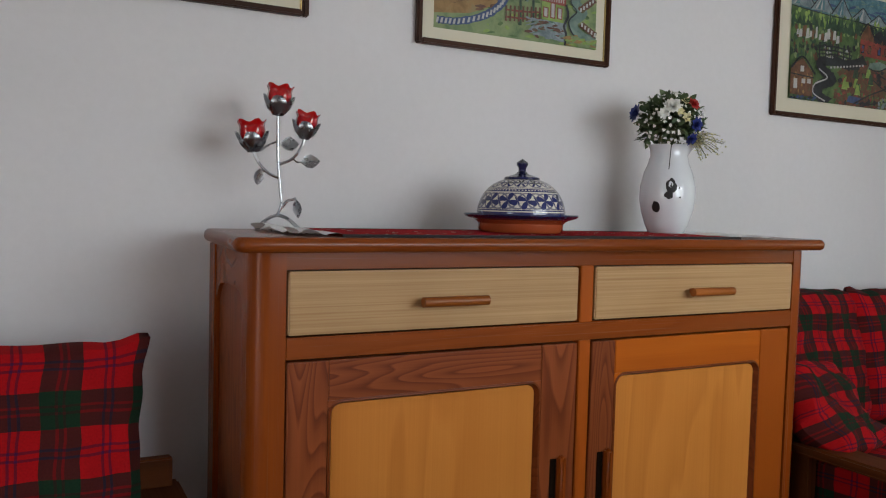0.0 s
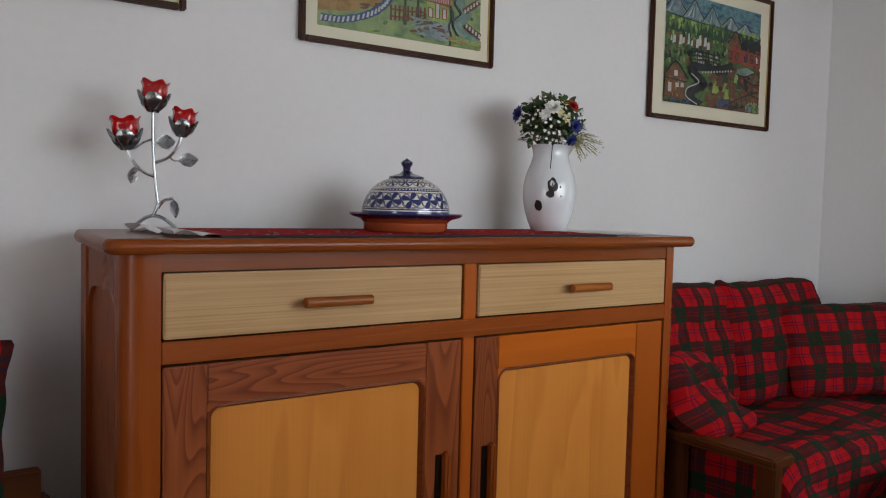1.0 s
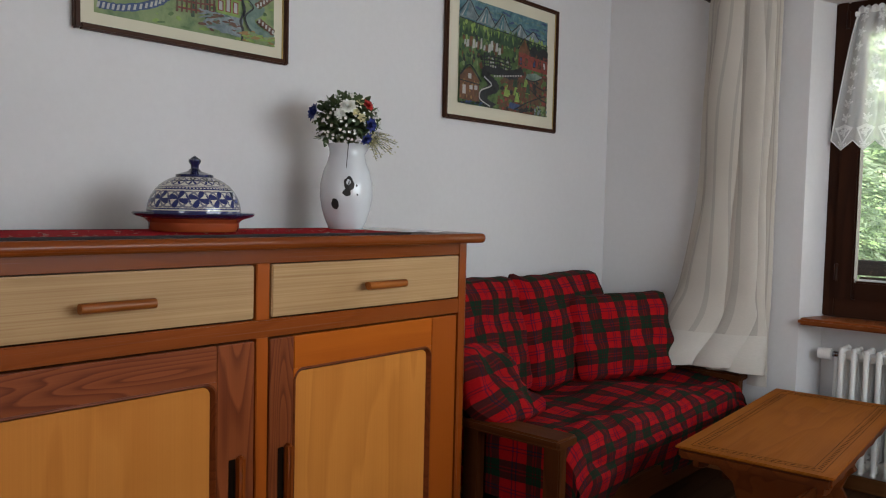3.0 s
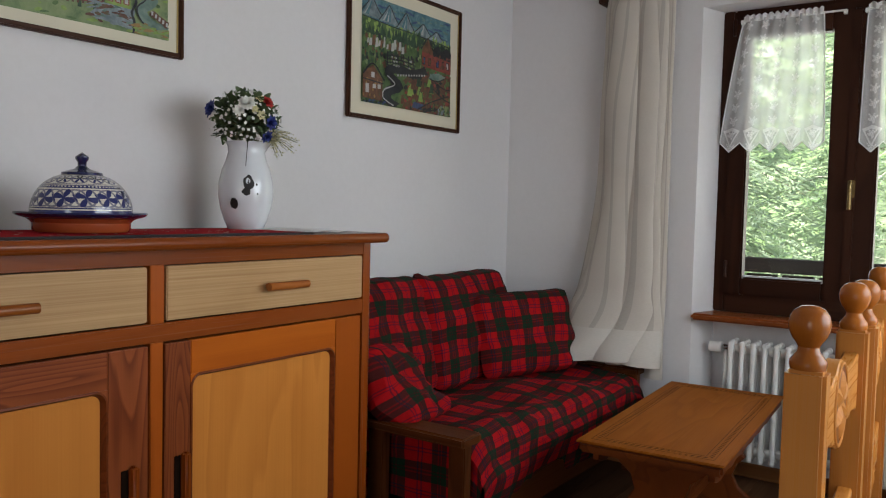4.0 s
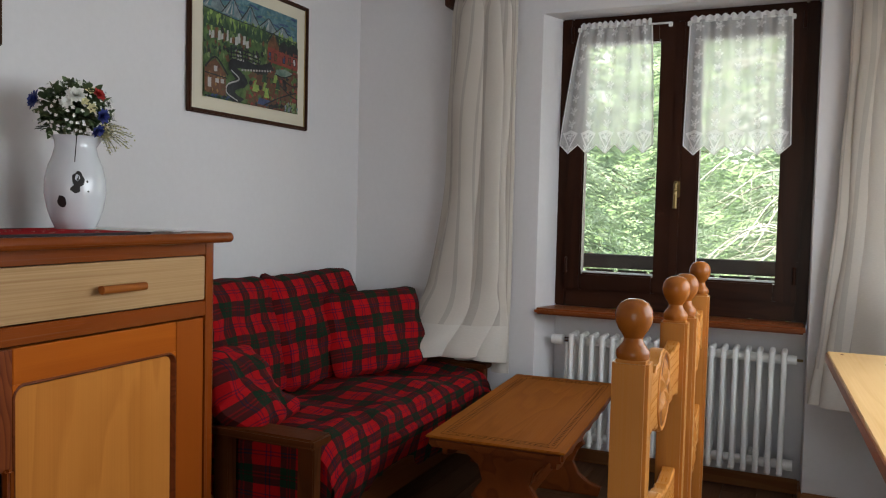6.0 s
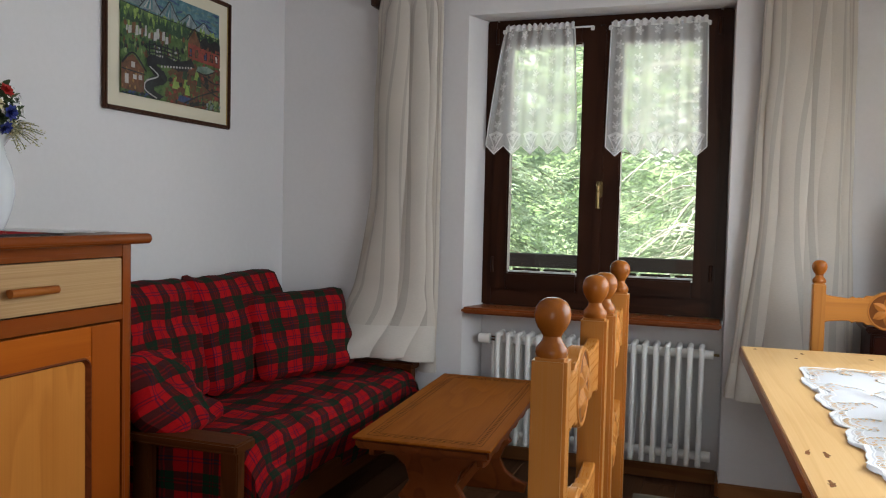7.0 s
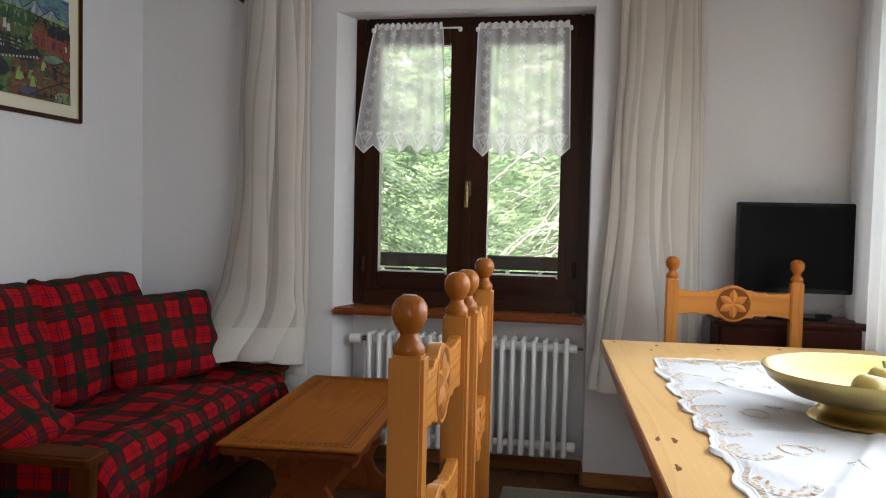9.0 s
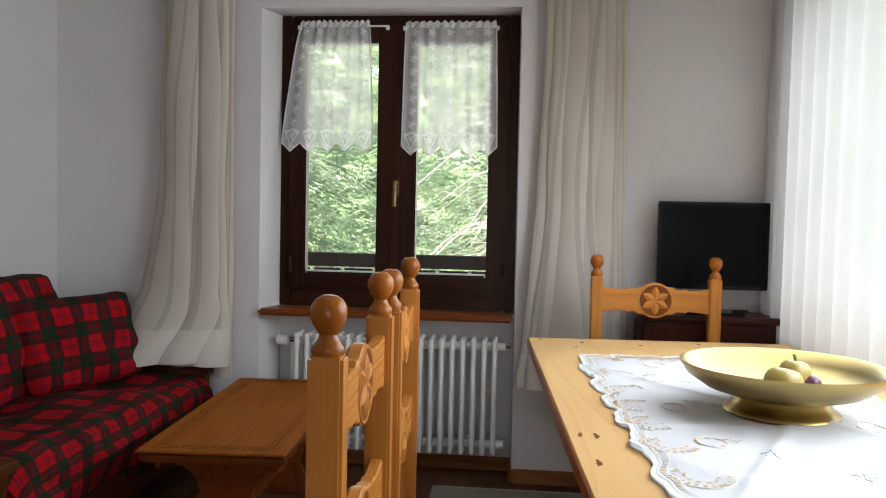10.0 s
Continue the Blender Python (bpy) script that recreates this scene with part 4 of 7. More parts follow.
P["blue"] = paint("painted_blue", [(0.3, (0.014, 0.029, 0.101)), (0.7, (0.058, 0.101, 0.202))])
M["gold_line"] = plain("gilt_fillet", (0.45, 0.32, 0.12), 0.4, metal=0.8)


def picture(label, x0, x1, z0, z1, wf, mat_l, mat_b, content, seed):
    yw = NY - 0.002
    pic = thing("picture", label, "picture", ((x0 + x1) / 2, yw, z0), group="framed paintings on the wall")
    part("backing", box(x0 + 0.004, x1 - 0.004, yw - 0.010, yw, z0 + 0.004, z1 - 0.004), M["mat"], pic, "cream paper mount", smooth=False)
    for a, c, d, e in ((x0, x0 + wf, z0, z1), (x1 - wf, x1, z0, z1), (x0 + wf, x1 - wf, z0, z0 + wf), (x0 + wf, x1 - wf, z1 - wf, z1)):
        part("frame_bar", box(a, c, yw - 0.021, yw - 0.0005, d, e, 0.004), M["frame"], pic)
    part("gilt_fillet", box(x1 - wf - 0.006, x1 - wf - 0.002, yw - 0.014, yw - 0.0105, z0 + wf, z1 - wf), M["gold_line"], pic, "narrow gilt fillet")
    ax0, ax1, az0, az1 = x0 + mat_l, x1 - mat_l, z0 + mat_b, z1 - mat_b
    rnd = random.Random(seed)
    layer = [0]

    def shape(name, pts, mat):
        layer[0] += 1
        y = yw - 0.0106 - layer[0] * 0.00006
        bm = bmesh.new()
        bm.faces.new([bm.verts.new((ax0 + (ax1 - ax0) * min(1, max(0, u)), y, az0 + (az1 - az0) * min(1, max(0, v)))) for u, v in pts])
        return part(name, bm, P[mat], pic, smooth=False)

    def stroke(name, ctrl, w, mat):
        pts = curve_points([(u, 0, v) for u, v in ctrl], 8)
        lo, hi = [], []
        for i, p in enumerate(pts):
            d = (pts[min(i + 1, len(pts) - 1)] - pts[max(i - 1, 0)]).normalized()
            ww = w * (0.8 + 0.3 * rnd.random())
            lo.append((p.x - d.z * ww, p.z + d.x * ww))
            hi.append((p.x + d.z * ww, p.z - d.x * ww))
        layer[0] += 1
        y = yw - 0.0106 - layer[0] * 0.00006
        bm = bmesh.new()
        rows = [[bm.verts.new((ax0 + (ax1 - ax0) * min(1, max(0, u)), y, az0 + (az1 - az0) * min(1, max(0, v)))) for u, v in pair] for pair in zip(lo, hi)]
        for a, c in zip(rows, rows[1:]):
            bm.faces.new((a[0], c[0], c[1], a[1]))
        part(name, bm, P[mat], pic, smooth=False)

    def trees(u0, u1, v0, h, n, mat="forest"):
        for k in range(n):
            u = u0 + (u1 - u0) * (k + rnd.random() * 0.7) / n
            hh = h * (0.7 + 0.6 * rnd.random())
            w = 0.022 + 0.012 * rnd.random()
            v = v0 + 0.02 * rnd.random()
            shape("painted_tree", [(u - w, v), (u + w, v), (u + w * 0.3, v + hh * 0.6), (u, v + hh), (u - w * 0.4, v + hh * 0.55)], mat)

    def dabs(n, us, vs, mats, w, h):
        """A patch of short overlapping brush strokes in several colours, one part for each colour."""
        layer[0] += 4
        made = {}
        for k in range(n):
            made.setdefault(mats[k % len(mats)], []).append((rnd.uniform(*us), rnd.uniform(*vs)))
        for j, (mat, spots) in enumerate(made.items()):
            bm = bmesh.new()
            for u, v in spots:
                a, b2, c = w * rnd.uniform(0.5, 1.3), h * rnd.uniform(0.5, 1.3), rnd.uniform(-0.4, 0.4)
                y = yw - 0.0106 - (layer[0] - 4 * rnd.random()) * 0.00006
                ring = [(u - a, v - b2 * 0.4 - a * c), (u, v - b2), (u + a, v - b2 * 0.3 + a * c), (u + a * 0.8, v + b2 * 0.5 + a * c), (u, v + b2), (u - a * 0.9, v + b2 * 0.4 - a * c)]
                bm.faces.new([bm.verts.new((ax0 + (ax1 - ax0) * min(1, max(0, p)), y, az0 + (az1 - az0) * min(1, max(0, q)))) for p, q in ring])
            tagged(part("painted_ground", bm, P[mat], pic, smooth=False), kind="stuff")

    if content:
        content(shape, stroke, trees, rnd, dabs)
    return pic


def valley(shape, stroke, trees, rnd, dabs):
    """Teal sky, pale peaks, a wood, white birches, red houses, a fenced black road and brown fields."""
    shape("painted_sky", [(0, 0.72), (1, 0.72), (1, 1), (0, 1)], "sky")
    dabs(90, (0, 1), (0.80, 1.0), ("sky", "blue", "sky", "teal"), 0.05, 0.012)
    for u, v, w in ((0.10, 0.985, 0.13), (0.28, 0.965, 0.11), (0.46, 0.945, 0.10), (0.66, 0.895, 0.12), (0.82, 0.860, 0.11)):
        base = 0.82 - 0.07 * u
        shape("painted_peak", [(u - w, base), (u + w, base - 0.01), (u + 0.015, v), (u - 0.01, v)], "rock")
        for k in range(5):
            t = rnd.random()
            shape("painted_snow", [(u - w * t * 0.8, base + 0.01), (u - w * t * 0.8 + 0.02, base + 0.01), (u + 0.01 - w * t * 0.15, v - 0.05 * t), (u - w * t * 0.15, v - 0.06 * t)], "white" if k % 2 else "sky")
        stroke("painted_outline", [(u - w, base), (u - w * 0.4, base + (v - base) * 0.62), (u, v), (u + w * 0.5, base + (v - base) * 0.45), (u + w, base)], 0.005, "dark")
    shape("painted_meadow", [(0, 0), (1, 0), (1, 0.735), (0.6, 0.765), (0.3, 0.775), (0, 0.80)], "green")
    dabs(150, (0, 1), (0.62, 0.775), ("lime", "green", "forest", "lime", "pale_green"), 0.012, 0.035)
    stroke("painted_ridge", [(0, 0.80), (0.3, 0.775), (0.6, 0.765), (1, 0.735)], 0.005, "dark")
    trees(0.02, 0.30, 0.64, 0.10, 7)
    trees(0.30, 0.64, 0.63, 0.16, 11)
    trees(0.62, 1.0, 0.68, 0.06, 12)
    dabs(170, (0, 0.66), (0.36, 0.64), ("forest", "green", "dark", "brown", "pale_green", "forest"), 0.014, 0.030)
    for k in range(15):
        u = 0.05 + 0.028 * k + 0.01 * rnd.random()
        v = 0.53 + 0.03 * rnd.random()
        w, h = 0.008 + 0.010 * rnd.random(), 0.05 + 0.06 * rnd.random()
        shape("painted_birch", [(u - w, v), (u + w, v + 0.01), (u + w * 0.8, v + h), (u - w * 0.6, v + h * 0.9)], ("white", "white", "brown")[k % 3])
    # red houses under dark roofs
    shape("painted_house", [(0.64, 0.47), (1.0, 0.45), (1.0, 0.60), (0.64, 0.62)], "red")
    shape("painted_roof", [(0.76, 0.60), (1.0, 0.585), (1.0, 0.68), (0.94, 0.72), (0.88, 0.67), (0.83, 0.72), (0.78, 0.68)], "dark")
    shape("painted_gable", [(0.64, 0.615), (0.77, 0.605), (0.77, 0.64), (0.71, 0.76), (0.65, 0.66)], "brown")
    stroke("painted_outline", [(0.63, 0.64), (0.71, 0.765), (0.785, 0.63)], 0.007, "dark")
    for u, mat in ((0.665, "blue"), (0.73, "brown"), (0.83, "blue"), (0.90, "earth"), (0.955, "white")):
        shape("painted_window", [(u - 0.017, 0.49), (u + 0.017, 0.49), (u + 0.017, 0.57), (u - 0.017, 0.57)], "dark")
        shape("painted_window", [(u - 0.011, 0.50), (u + 0.011, 0.50), (u + 0.011, 0.56), (u - 0.011, 0.56)], mat)
    dabs(60, (0.64, 1.0), (0.45, 0.62), ("red", "brown", "red", "earth"), 0.008, 0.020)
    # brown fields with a green orchard
    shape("painted_field", [(0.42, 0), (1, 0), (1, 0.43), (0.75, 0.40), (0.52, 0.30)], "earth")
    dabs(260, (0.42, 1.0), (0.0, 0.42), ("earth", "brown", "red", "earth", "dark", "green"), 0.018, 0.028)
    for k in range(14):
        u, v = 0.48 + 0.28 * rnd.random(), 0.10 + 0.18 * rnd.random()
        shape("painted_bush", [(u - 0.03, v), (u + 0.03, v), (u + 0.012, v + 0.09), (u - 0.01, v + 0.10)], ("lime", "earth", "lime", "forest")[k % 4])
    shape("painted_pond", [(0.72, 0.35), (0.88, 0.36), (0.93, 0.41), (0.84, 0.435), (0.74, 0.41)], "teal")
    stroke("painted_outline", [(0.73, 0.36), (0.82, 0.345), (0.92, 0.39)], 0.007, "dark")
    shape("painted_pond", [(0.53, 0.03), (0.64, 0.02), (0.67, 0.08), (0.55, 0.09)], "blue")
    for c in (((0.60, 0.02), (0.76, 0.12), (0.98, 0.22)), ((0.78, 0.26), (0.90, 0.18), (1.0, 0.15)), ((0.66, 0.0), (0.85, 0.06), (1.0, 0.10)), ((0.80, 0.33), (0.92, 0.28), (1.0, 0.29))):
        stroke("painted_furrow", list(c), 0.007, "dark")
    # black road with a dotted verge, and a plank fence over it
    road = [(0.37, 0.0), (0.26, 0.06), (0.27, 0.14), (0.38, 0.21), (0.30, 0.28), (0.27, 0.35), (0.38, 0.375), (0.56, 0.365), (0.69, 0.43)]
    stroke("painted_road", road, 0.046, "dark")
    stroke("painted_verge", [(u - 0.045, v + 0.01) for u, v in road[:5]], 0.006, "white")
    for k in range(11):
        u = 0.36 + 0.03 * k
        shape("painted_kerb", [(u, 0.305 + 0.006 * k), (u + 0.016, 0.307 + 0.006 * k), (u + 0.016, 0.325 + 0.006 * k), (u, 0.323 + 0.006 * k)], "white")
    for v in (0.425, 0.460, 0.495):
        stroke("painted_fence", [(0.24, v - 0.01), (0.40, v + 0.005), (0.55, v - 0.012)], 0.007, "dark")
        dabs(10, (0.26, 0.54), (v - 0.022, v - 0.014), ("white", "pale_green"), 0.012, 0.010)
    for k in range(6):
        u = 0.25 + 0.056 * k
        stroke("painted_post", [(u, 0.39), (u, 0.52)], 0.006, "dark")
    # farmhouse with white windows
    shape("painted_house", [(0.0, 0.04), (0.20, 0.03), (0.20, 0.24), (0.10, 0.36), (0.0, 0.27)], "brown")
    dabs(30, (0.01, 0.19), (0.05, 0.30), ("brown", "earth", "ochre"), 0.010, 0.020)
    stroke("painted_outline", [(0.0, 0.26), (0.10, 0.37), (0.22, 0.23)], 0.008, "dark")
    stroke("painted_outline", [(0.0, 0.215), (0.21, 0.20)], 0.006, "dark")
    for u, v, h in ((0.045, 0.09, 0.085), (0.115, 0.14, 0.04), (0.165, 0.145, 0.04), (0.10, 0.24, 0.05)):
        shape("painted_window", [(u - 0.016, v), (u + 0.016, v), (u + 0.016, v + h), (u - 0.016, v + h)], "white")
    dabs(26, (0.0, 0.24), (0.0, 0.03), ("blue", "dark", "forest"), 0.014, 0.012)
    dabs(40, (0.84, 1.0), (0.0, 0.10), ("pale_green", "green", "rock"), 0.014, 0.020)


def village(shape, stroke, trees, rnd, dabs):
    """Pale lawns, a brown yard with a pond behind a white-posted wall, trees, a house with a red roof, fenced lanes."""
    shape("painted_sky", [(0, 0.75), (1, 0.75), (1, 1), (0, 1)], "sky")
    shape("painted_meadow", [(0, 0), (1, 0), (1, 0.80), (0, 0.80)], "pale_green")
    dabs(140, (0.3, 1.0), (0.0, 0.75), ("pale_green", "lime", "green", "pale_green"), 0.030, 0.014)
    shape("painted_yard", [(0, 0.10), (0.20, 0.13), (0.36, 0.22), (0.41, 0.36), (0.40, 0.6), (0, 0.6)], "ochre")
    dabs(120, (0.0, 0.37), (0.17, 0.58), ("ochre", "brown", "earth", "ochre"), 0.030, 0.014)
    shape("painted_pond", [(0.09, 0.30), (0.22, 0.33), (0.25, 0.45), (0.10, 0.46)], "blue")
    shape("painted_shore", [(0.11, 0.285), (0.22, 0.30), (0.255, 0.385), (0.21, 0.35), (0.12, 0.315)], "red")
    stroke("painted_outline", [(0.09, 0.27), (0.20, 0.29), (0.26, 0.40), (0.24, 0.48), (0.10, 0.47), (0.08, 0.36), (0.09, 0.27)], 0.007, "dark")
    shape("painted_pond", [(0.28, 0.36), (0.33, 0.37), (0.335, 0.50), (0.285, 0.50)], "rock")
    wall = [(0.02, 0.055), (0.14, 0.065), (0.28, 0.125), (0.38, 0.22), (0.425, 0.34), (0.43, 0.46)]
    stroke("painted_wall", wall, 0.026, "blue")
    pts = curve_points([(u, 0, v) for u, v in wall], 5)
    for p in pts:
        shape("painted_picket", [(p.x - 0.009, p.z - 0.020), (p.x + 0.004, p.z - 0.018), (p.x + 0.010, p.z + 0.020), (p.x - 0.003, p.z + 0.016)], "white")
    for u, h in ((0.50, 0.46), (0.58, 0.42)):
        shape("painted_trunk", [(u - 0.008, 0.10), (u + 0.012, 0.10), (u + 0.007, 0.36), (u - 0.005, 0.36)], "forest")
        dabs(46, (u - 0.07, u + 0.07), (0.30, h + 0.16), ("forest", "green", "forest", "teal"), 0.018, 0.030)
    for v in (0.135, 0.185):
        stroke("painted_fence", [(0.41, v + 0.01), (0.52, v + 0.015), (0.63, v + 0.03)], 0.007, "red")
    for k in range(9):
        u = 0.415 + 0.026 * k
        stroke("painted_post", [(u, 0.115 + 0.003 * k), (u, 0.225 + 0.003 * k)], 0.006, "earth")
    # house with a red roof and a balcony
    shape("painted_house", [(0.635, 0.17), (0.775, 0.15), (0.775, 0.34), (0.635, 0.34)], "lime")
    shape("painted_roof", [(0.62, 0.36), (0.80, 0.35), (0.80, 0.45), (0.76, 0.55), (0.70, 0.50), (0.66, 0.56)], "red")
    shape("painted_gable", [(0.645, 0.37), (0.74, 0.36), (0.70, 0.47)], "green")
    shape("painted_balcony", [(0.625, 0.30), (0.79, 0.285), (0.79, 0.34), (0.625, 0.35)], "red")
    for k in range(10):
        u = 0.635 + 0.015 * k
        shape("painted_slat", [(u, 0.305), (u + 0.006, 0.305), (u + 0.006, 0.335), (u, 0.335)], "white")
    for u, h in ((0.660, 0.06), (0.705, 0.10), (0.75, 0.07)):
        shape("painted_window", [(u - 0.017, 0.185), (u + 0.017, 0.183), (u + 0.017, 0.197 + h), (u - 0.017, 0.20 + h)], "red")
        shape("painted_window", [(u - 0.010, 0.192), (u + 0.010, 0.19), (u + 0.010, 0.19 + h), (u - 0.010, 0.193 + h)], "white")
    shape("painted_lane", [(0.54, 0.06), (0.78, 0.02), (0.80, 0.16), (0.62, 0.165)], "rock")
    dabs(60, (0.55, 0.79), (0.03, 0.16), ("rock", "earth", "teal", "earth", "rock"), 0.026, 0.010)
    stroke("painted_path", [(0.79, 0.0), (0.795, 0.08), (0.78, 0.14), (0.805, 0.22), (0.79, 0.30)], 0.008, "dark")
    stroke("painted_path", [(0.99, 0.06), (0.88, 0.10), (0.84, 0.18), (0.90, 0.26), (0.85, 0.34), (0.93, 0.50)], 0.034, "teal")
    stroke("painted_edge", [(0.96, 0.04), (0.85, 0.08), (0.81, 0.18), (0.86, 0.26), (0.82, 0.34), (0.90, 0.50)], 0.005, "dark")
    for a, c in (((0.88, 0.27), (0.98, 0.37)), ((0.89, 0.175), (1.0, 0.10)), ((0.80, 0.36), (0.90, 0.45)), ((0.90, 0.45), (0.83, 0.53))):
        stroke("painted_fence", [a, c], 0.024, "earth")
        for k in range(5):
            u, v = a[0] + (c[0] - a[0]) * (k + 0.4) / 5, a[1] + (c[1] - a[1]) * (k + 0.4) / 5
            shape("painted_picket", [(u - 0.007, v - 0.014), (u + 0.005, v - 0.014), (u + 0.007, v + 0.014), (u - 0.005, v + 0.014)], "white")
    dabs(40, (0.80, 1.0), (0.0, 0.08), ("lime", "ochre", "pale_green"), 0.030, 0.012)


picture("framed naive painting of a mountain valley with a winding road", 2.447, 3.236, 1.570, 2.135, 0.017, 0.083, 0.068, valley, 1)
picture("framed naive painting of a village with a red house", 0.990, 1.680, 1.662, 2.180, 0.017, 0.055, 0.050, village, 2)
picture("framed picture with a cream mount high on the wall", 0.000, 0.674, 1.690, 2.210, 0.017, 0.055, 0.050, village, 3)


# ---- curtains ----
def pleats(widths, depths, u):
    """Depth and sideways push of an uneven row of folds at the share u of the cloth's width."""
    total, at = sum(widths), 0.0
    for w, d in zip(widths, depths):
        if u * total <= at + w or w is widths[-1]:
            f = min(1.0, max(0.0, (u * total - at) / w))
            return d * (1 - math.cos(2 * math.pi * f)) / 2, d * math.sin(2 * math.pi * f)
        at += w
    return 0.0, 0.0


def hanging(y_top, y_bot, x, z_top, z_bot, widths, depths, seed, sweep, free=1.1, flare=1.0, v0=0.0, v1=1.0, lift=0.0, nu=300, nv=72):
    """A pleated curtain; sweep(v) is the share of the way from its gathered top to its spread hem. Past the share free the strip hangs straight."""
    def f(u, w):
        v = v0 + (v1 - v0) * w
        loose = smooth((u - free) / 0.05)
        s = sweep(v) * (1 - loose) + loose * v
        y = y_top[0] + (y_top[1] - y_top[0]) * u
        y += (y_bot[0] + (y_bot[1] - y_bot[0]) * u - y) * s
        d, push = pleats(widths, depths, min(1.0, max(0.0, u + 0.020 * wob(v * 2.2, u * 3, 1, seed) * (1 - loose))))
        grow = (0.72 + 0.55 * v - 0.30 * smooth((v - 0.30) / 0.3) * smooth((0.85 - v) / 0.3) + 1.7 * smooth((v - 0.80) / 0.2) * (1 - loose) * flare) * (1 - 0.45 * math.exp(-((v - 0.06) / 0.03) ** 2))
        soft = 0.010 * wob(u * 14, v * 3.0, 1, seed + 3) + 0.006 * wob(u * 30, v * 5, 1, seed + 7) * v
        curl = 0.040 * flare * smooth((v - 0.86) / 0.14) * (1 - loose) * math.sin(u * 19.0 + 0.8)
        z = z_top + (z_bot(u) - z_top) * v + flare * (0.038 * abs(math.sin(u * 10.6 + 0.4)) - 0.004) * smooth((v - 0.90) / 0.10) * (1 - loose)
        return (x + 0.03 - d * grow + soft - lift, y + (0.90 + 0.20 * v) * push * min(grow, 1.5) + curl + 0.008 * wob(v * 5, u * 6, 1, seed + 5), z)
    return sheet(f, nu, nv, None, (0.9, (z_top - 0.45) * (v1 - v0)))


def curtain(label, at, bm, mat):
    c = thing("curtain", label, "curtain", at, group="curtains at the window")
    part("cloth", bm, mat, c)
    return c


LEFT_W = (1.0, 0.6, 1.5, 0.7, 0.5, 0.8, 0.45, 0.6, 1.1)
LEFT_D = (0.034, 0.024, 0.085, 0.060, 0.034, 0.070, 0.030, 0.052, 0.016)
left_way = dict(y_top=(1.505, 1.195), y_bot=(1.735, 1.190), x=3.655, z_top=2.36, z_bot=lambda u: 0.500 - 0.058 * smooth((u - 0.82) * 20), widths=LEFT_W, depths=LEFT_D, seed=2.0,
                sweep=lambda v: 0.34 * v * v + 0.66 * v ** 7, free=0.80)
cl = curtain("cream linen curtain beside the window, hem on the sofa arm", (3.655, 1.40, 0.46), hanging(**left_way), M["curtain"])
part("hem", hanging(**left_way, v0=0.905, v1=0.999, lift=0.0025, nv=20), M["curtain_hem"], cl, "thick doubled hem")
RIGHT_W = (1.3, 0.8, 0.5, 0.9, 0.45, 0.7, 0.4, 0.8, 0.6, 1.0)
RIGHT_D = (0.030, 0.058, 0.036, 0.075, 0.042, 0.066, 0.034, 0.060, 0.034, 0.020)
right_way = dict(y_top=(-0.232, -0.560), y_bot=(-0.155, -0.600), x=3.655, z_top=2.36, z_bot=lambda u: 0.455, widths=RIGHT_W, depths=RIGHT_D, seed=21.0, sweep=lambda v: 0.35 * v + 0.65 * v ** 2.2, flare=0.15)
cr = curtain("cream linen curtain gathered beside the window and television", (3.66, -0.36, 0.46), hanging(**right_way), M["curtain"])
part("hem", hanging(**right_way, v0=0.92, v1=0.999, lift=0.0025, nv=12), M["curtain_hem"], cr, "thick doubled hem")
M["rod"] = wood("curtain_rod_wood", (0.06, 0.025, 0.014), (0.03, 0.012, 0.008), "y", rings=4, rough=0.35)
rod = thing("curtain_rod", "dark wooden curtain rod over the window", "curtain rod", (3.655, 0.46, 2.375))
part("pole", tube([(3.655, -0.66, 2.375), (3.655, 1.62, 2.375)], 0.014, 14), M["rod"], rod)
for y in (-0.66, 1.62):
    part("finial", lathe([(0, -0.03), (0.02, -0.022), (0.027, 0), (0.02, 0.022), (0, 0.03)], 16, (3.655, y, 2.375)), M["rod"], rod)
for y in (-0.62, 1.540):
    part("bracket", box(3.64, EX, y - 0.012, y + 0.012, 2.20, 2.39, 0.005), M["rod"], rod, "dark wooden bracket")

sheer = thing("sheer_curtain", "thin white curtain glowing in front of the side window", "curtain", (3.3, -1.19, 0.3))
part("cloth", sheet(lambda u, v: (3.690 - 0.20 * min(1.0, u / 0.34) - 1.20 * max(0.0, u - 0.34) / 0.66 + 0.016 * math.sin(2 * math.pi * 13 * (u + 0.02 * wob(u * 5, v, 1, 9))) * max(0.0, 1 - u / 0.38), -1.190 + (0.030 if u > 0.34 else 0.036) * math.sin(2 * math.pi * 13 * (u + 0.030 * wob(u * 4, v * 0.8, 1, 5)) + 1.2) * (0.55 + 0.5 * v) * (0.6 + 0.8 * abs(wob(u * 7, 0.3, 1, 4))), 2.34 - 1.98 * v), 260, 26, None, (1.4, 2.0)), M["sheer"], sheer)
part("rail", box(1.2, 3.66, -1.205, -1.185, 2.335, 2.36, 0.004), M["white_paint"], sheer, "white curtain rail")
part("rail_bracket", box(3.6, 3.62, SY, -1.2, 2.335, 2.355), M["white_paint"], sheer)
part("rail_bracket", box(1.3, 1.32, SY, -1.2, 2.335, 2.355), M["white_paint"], sheer)


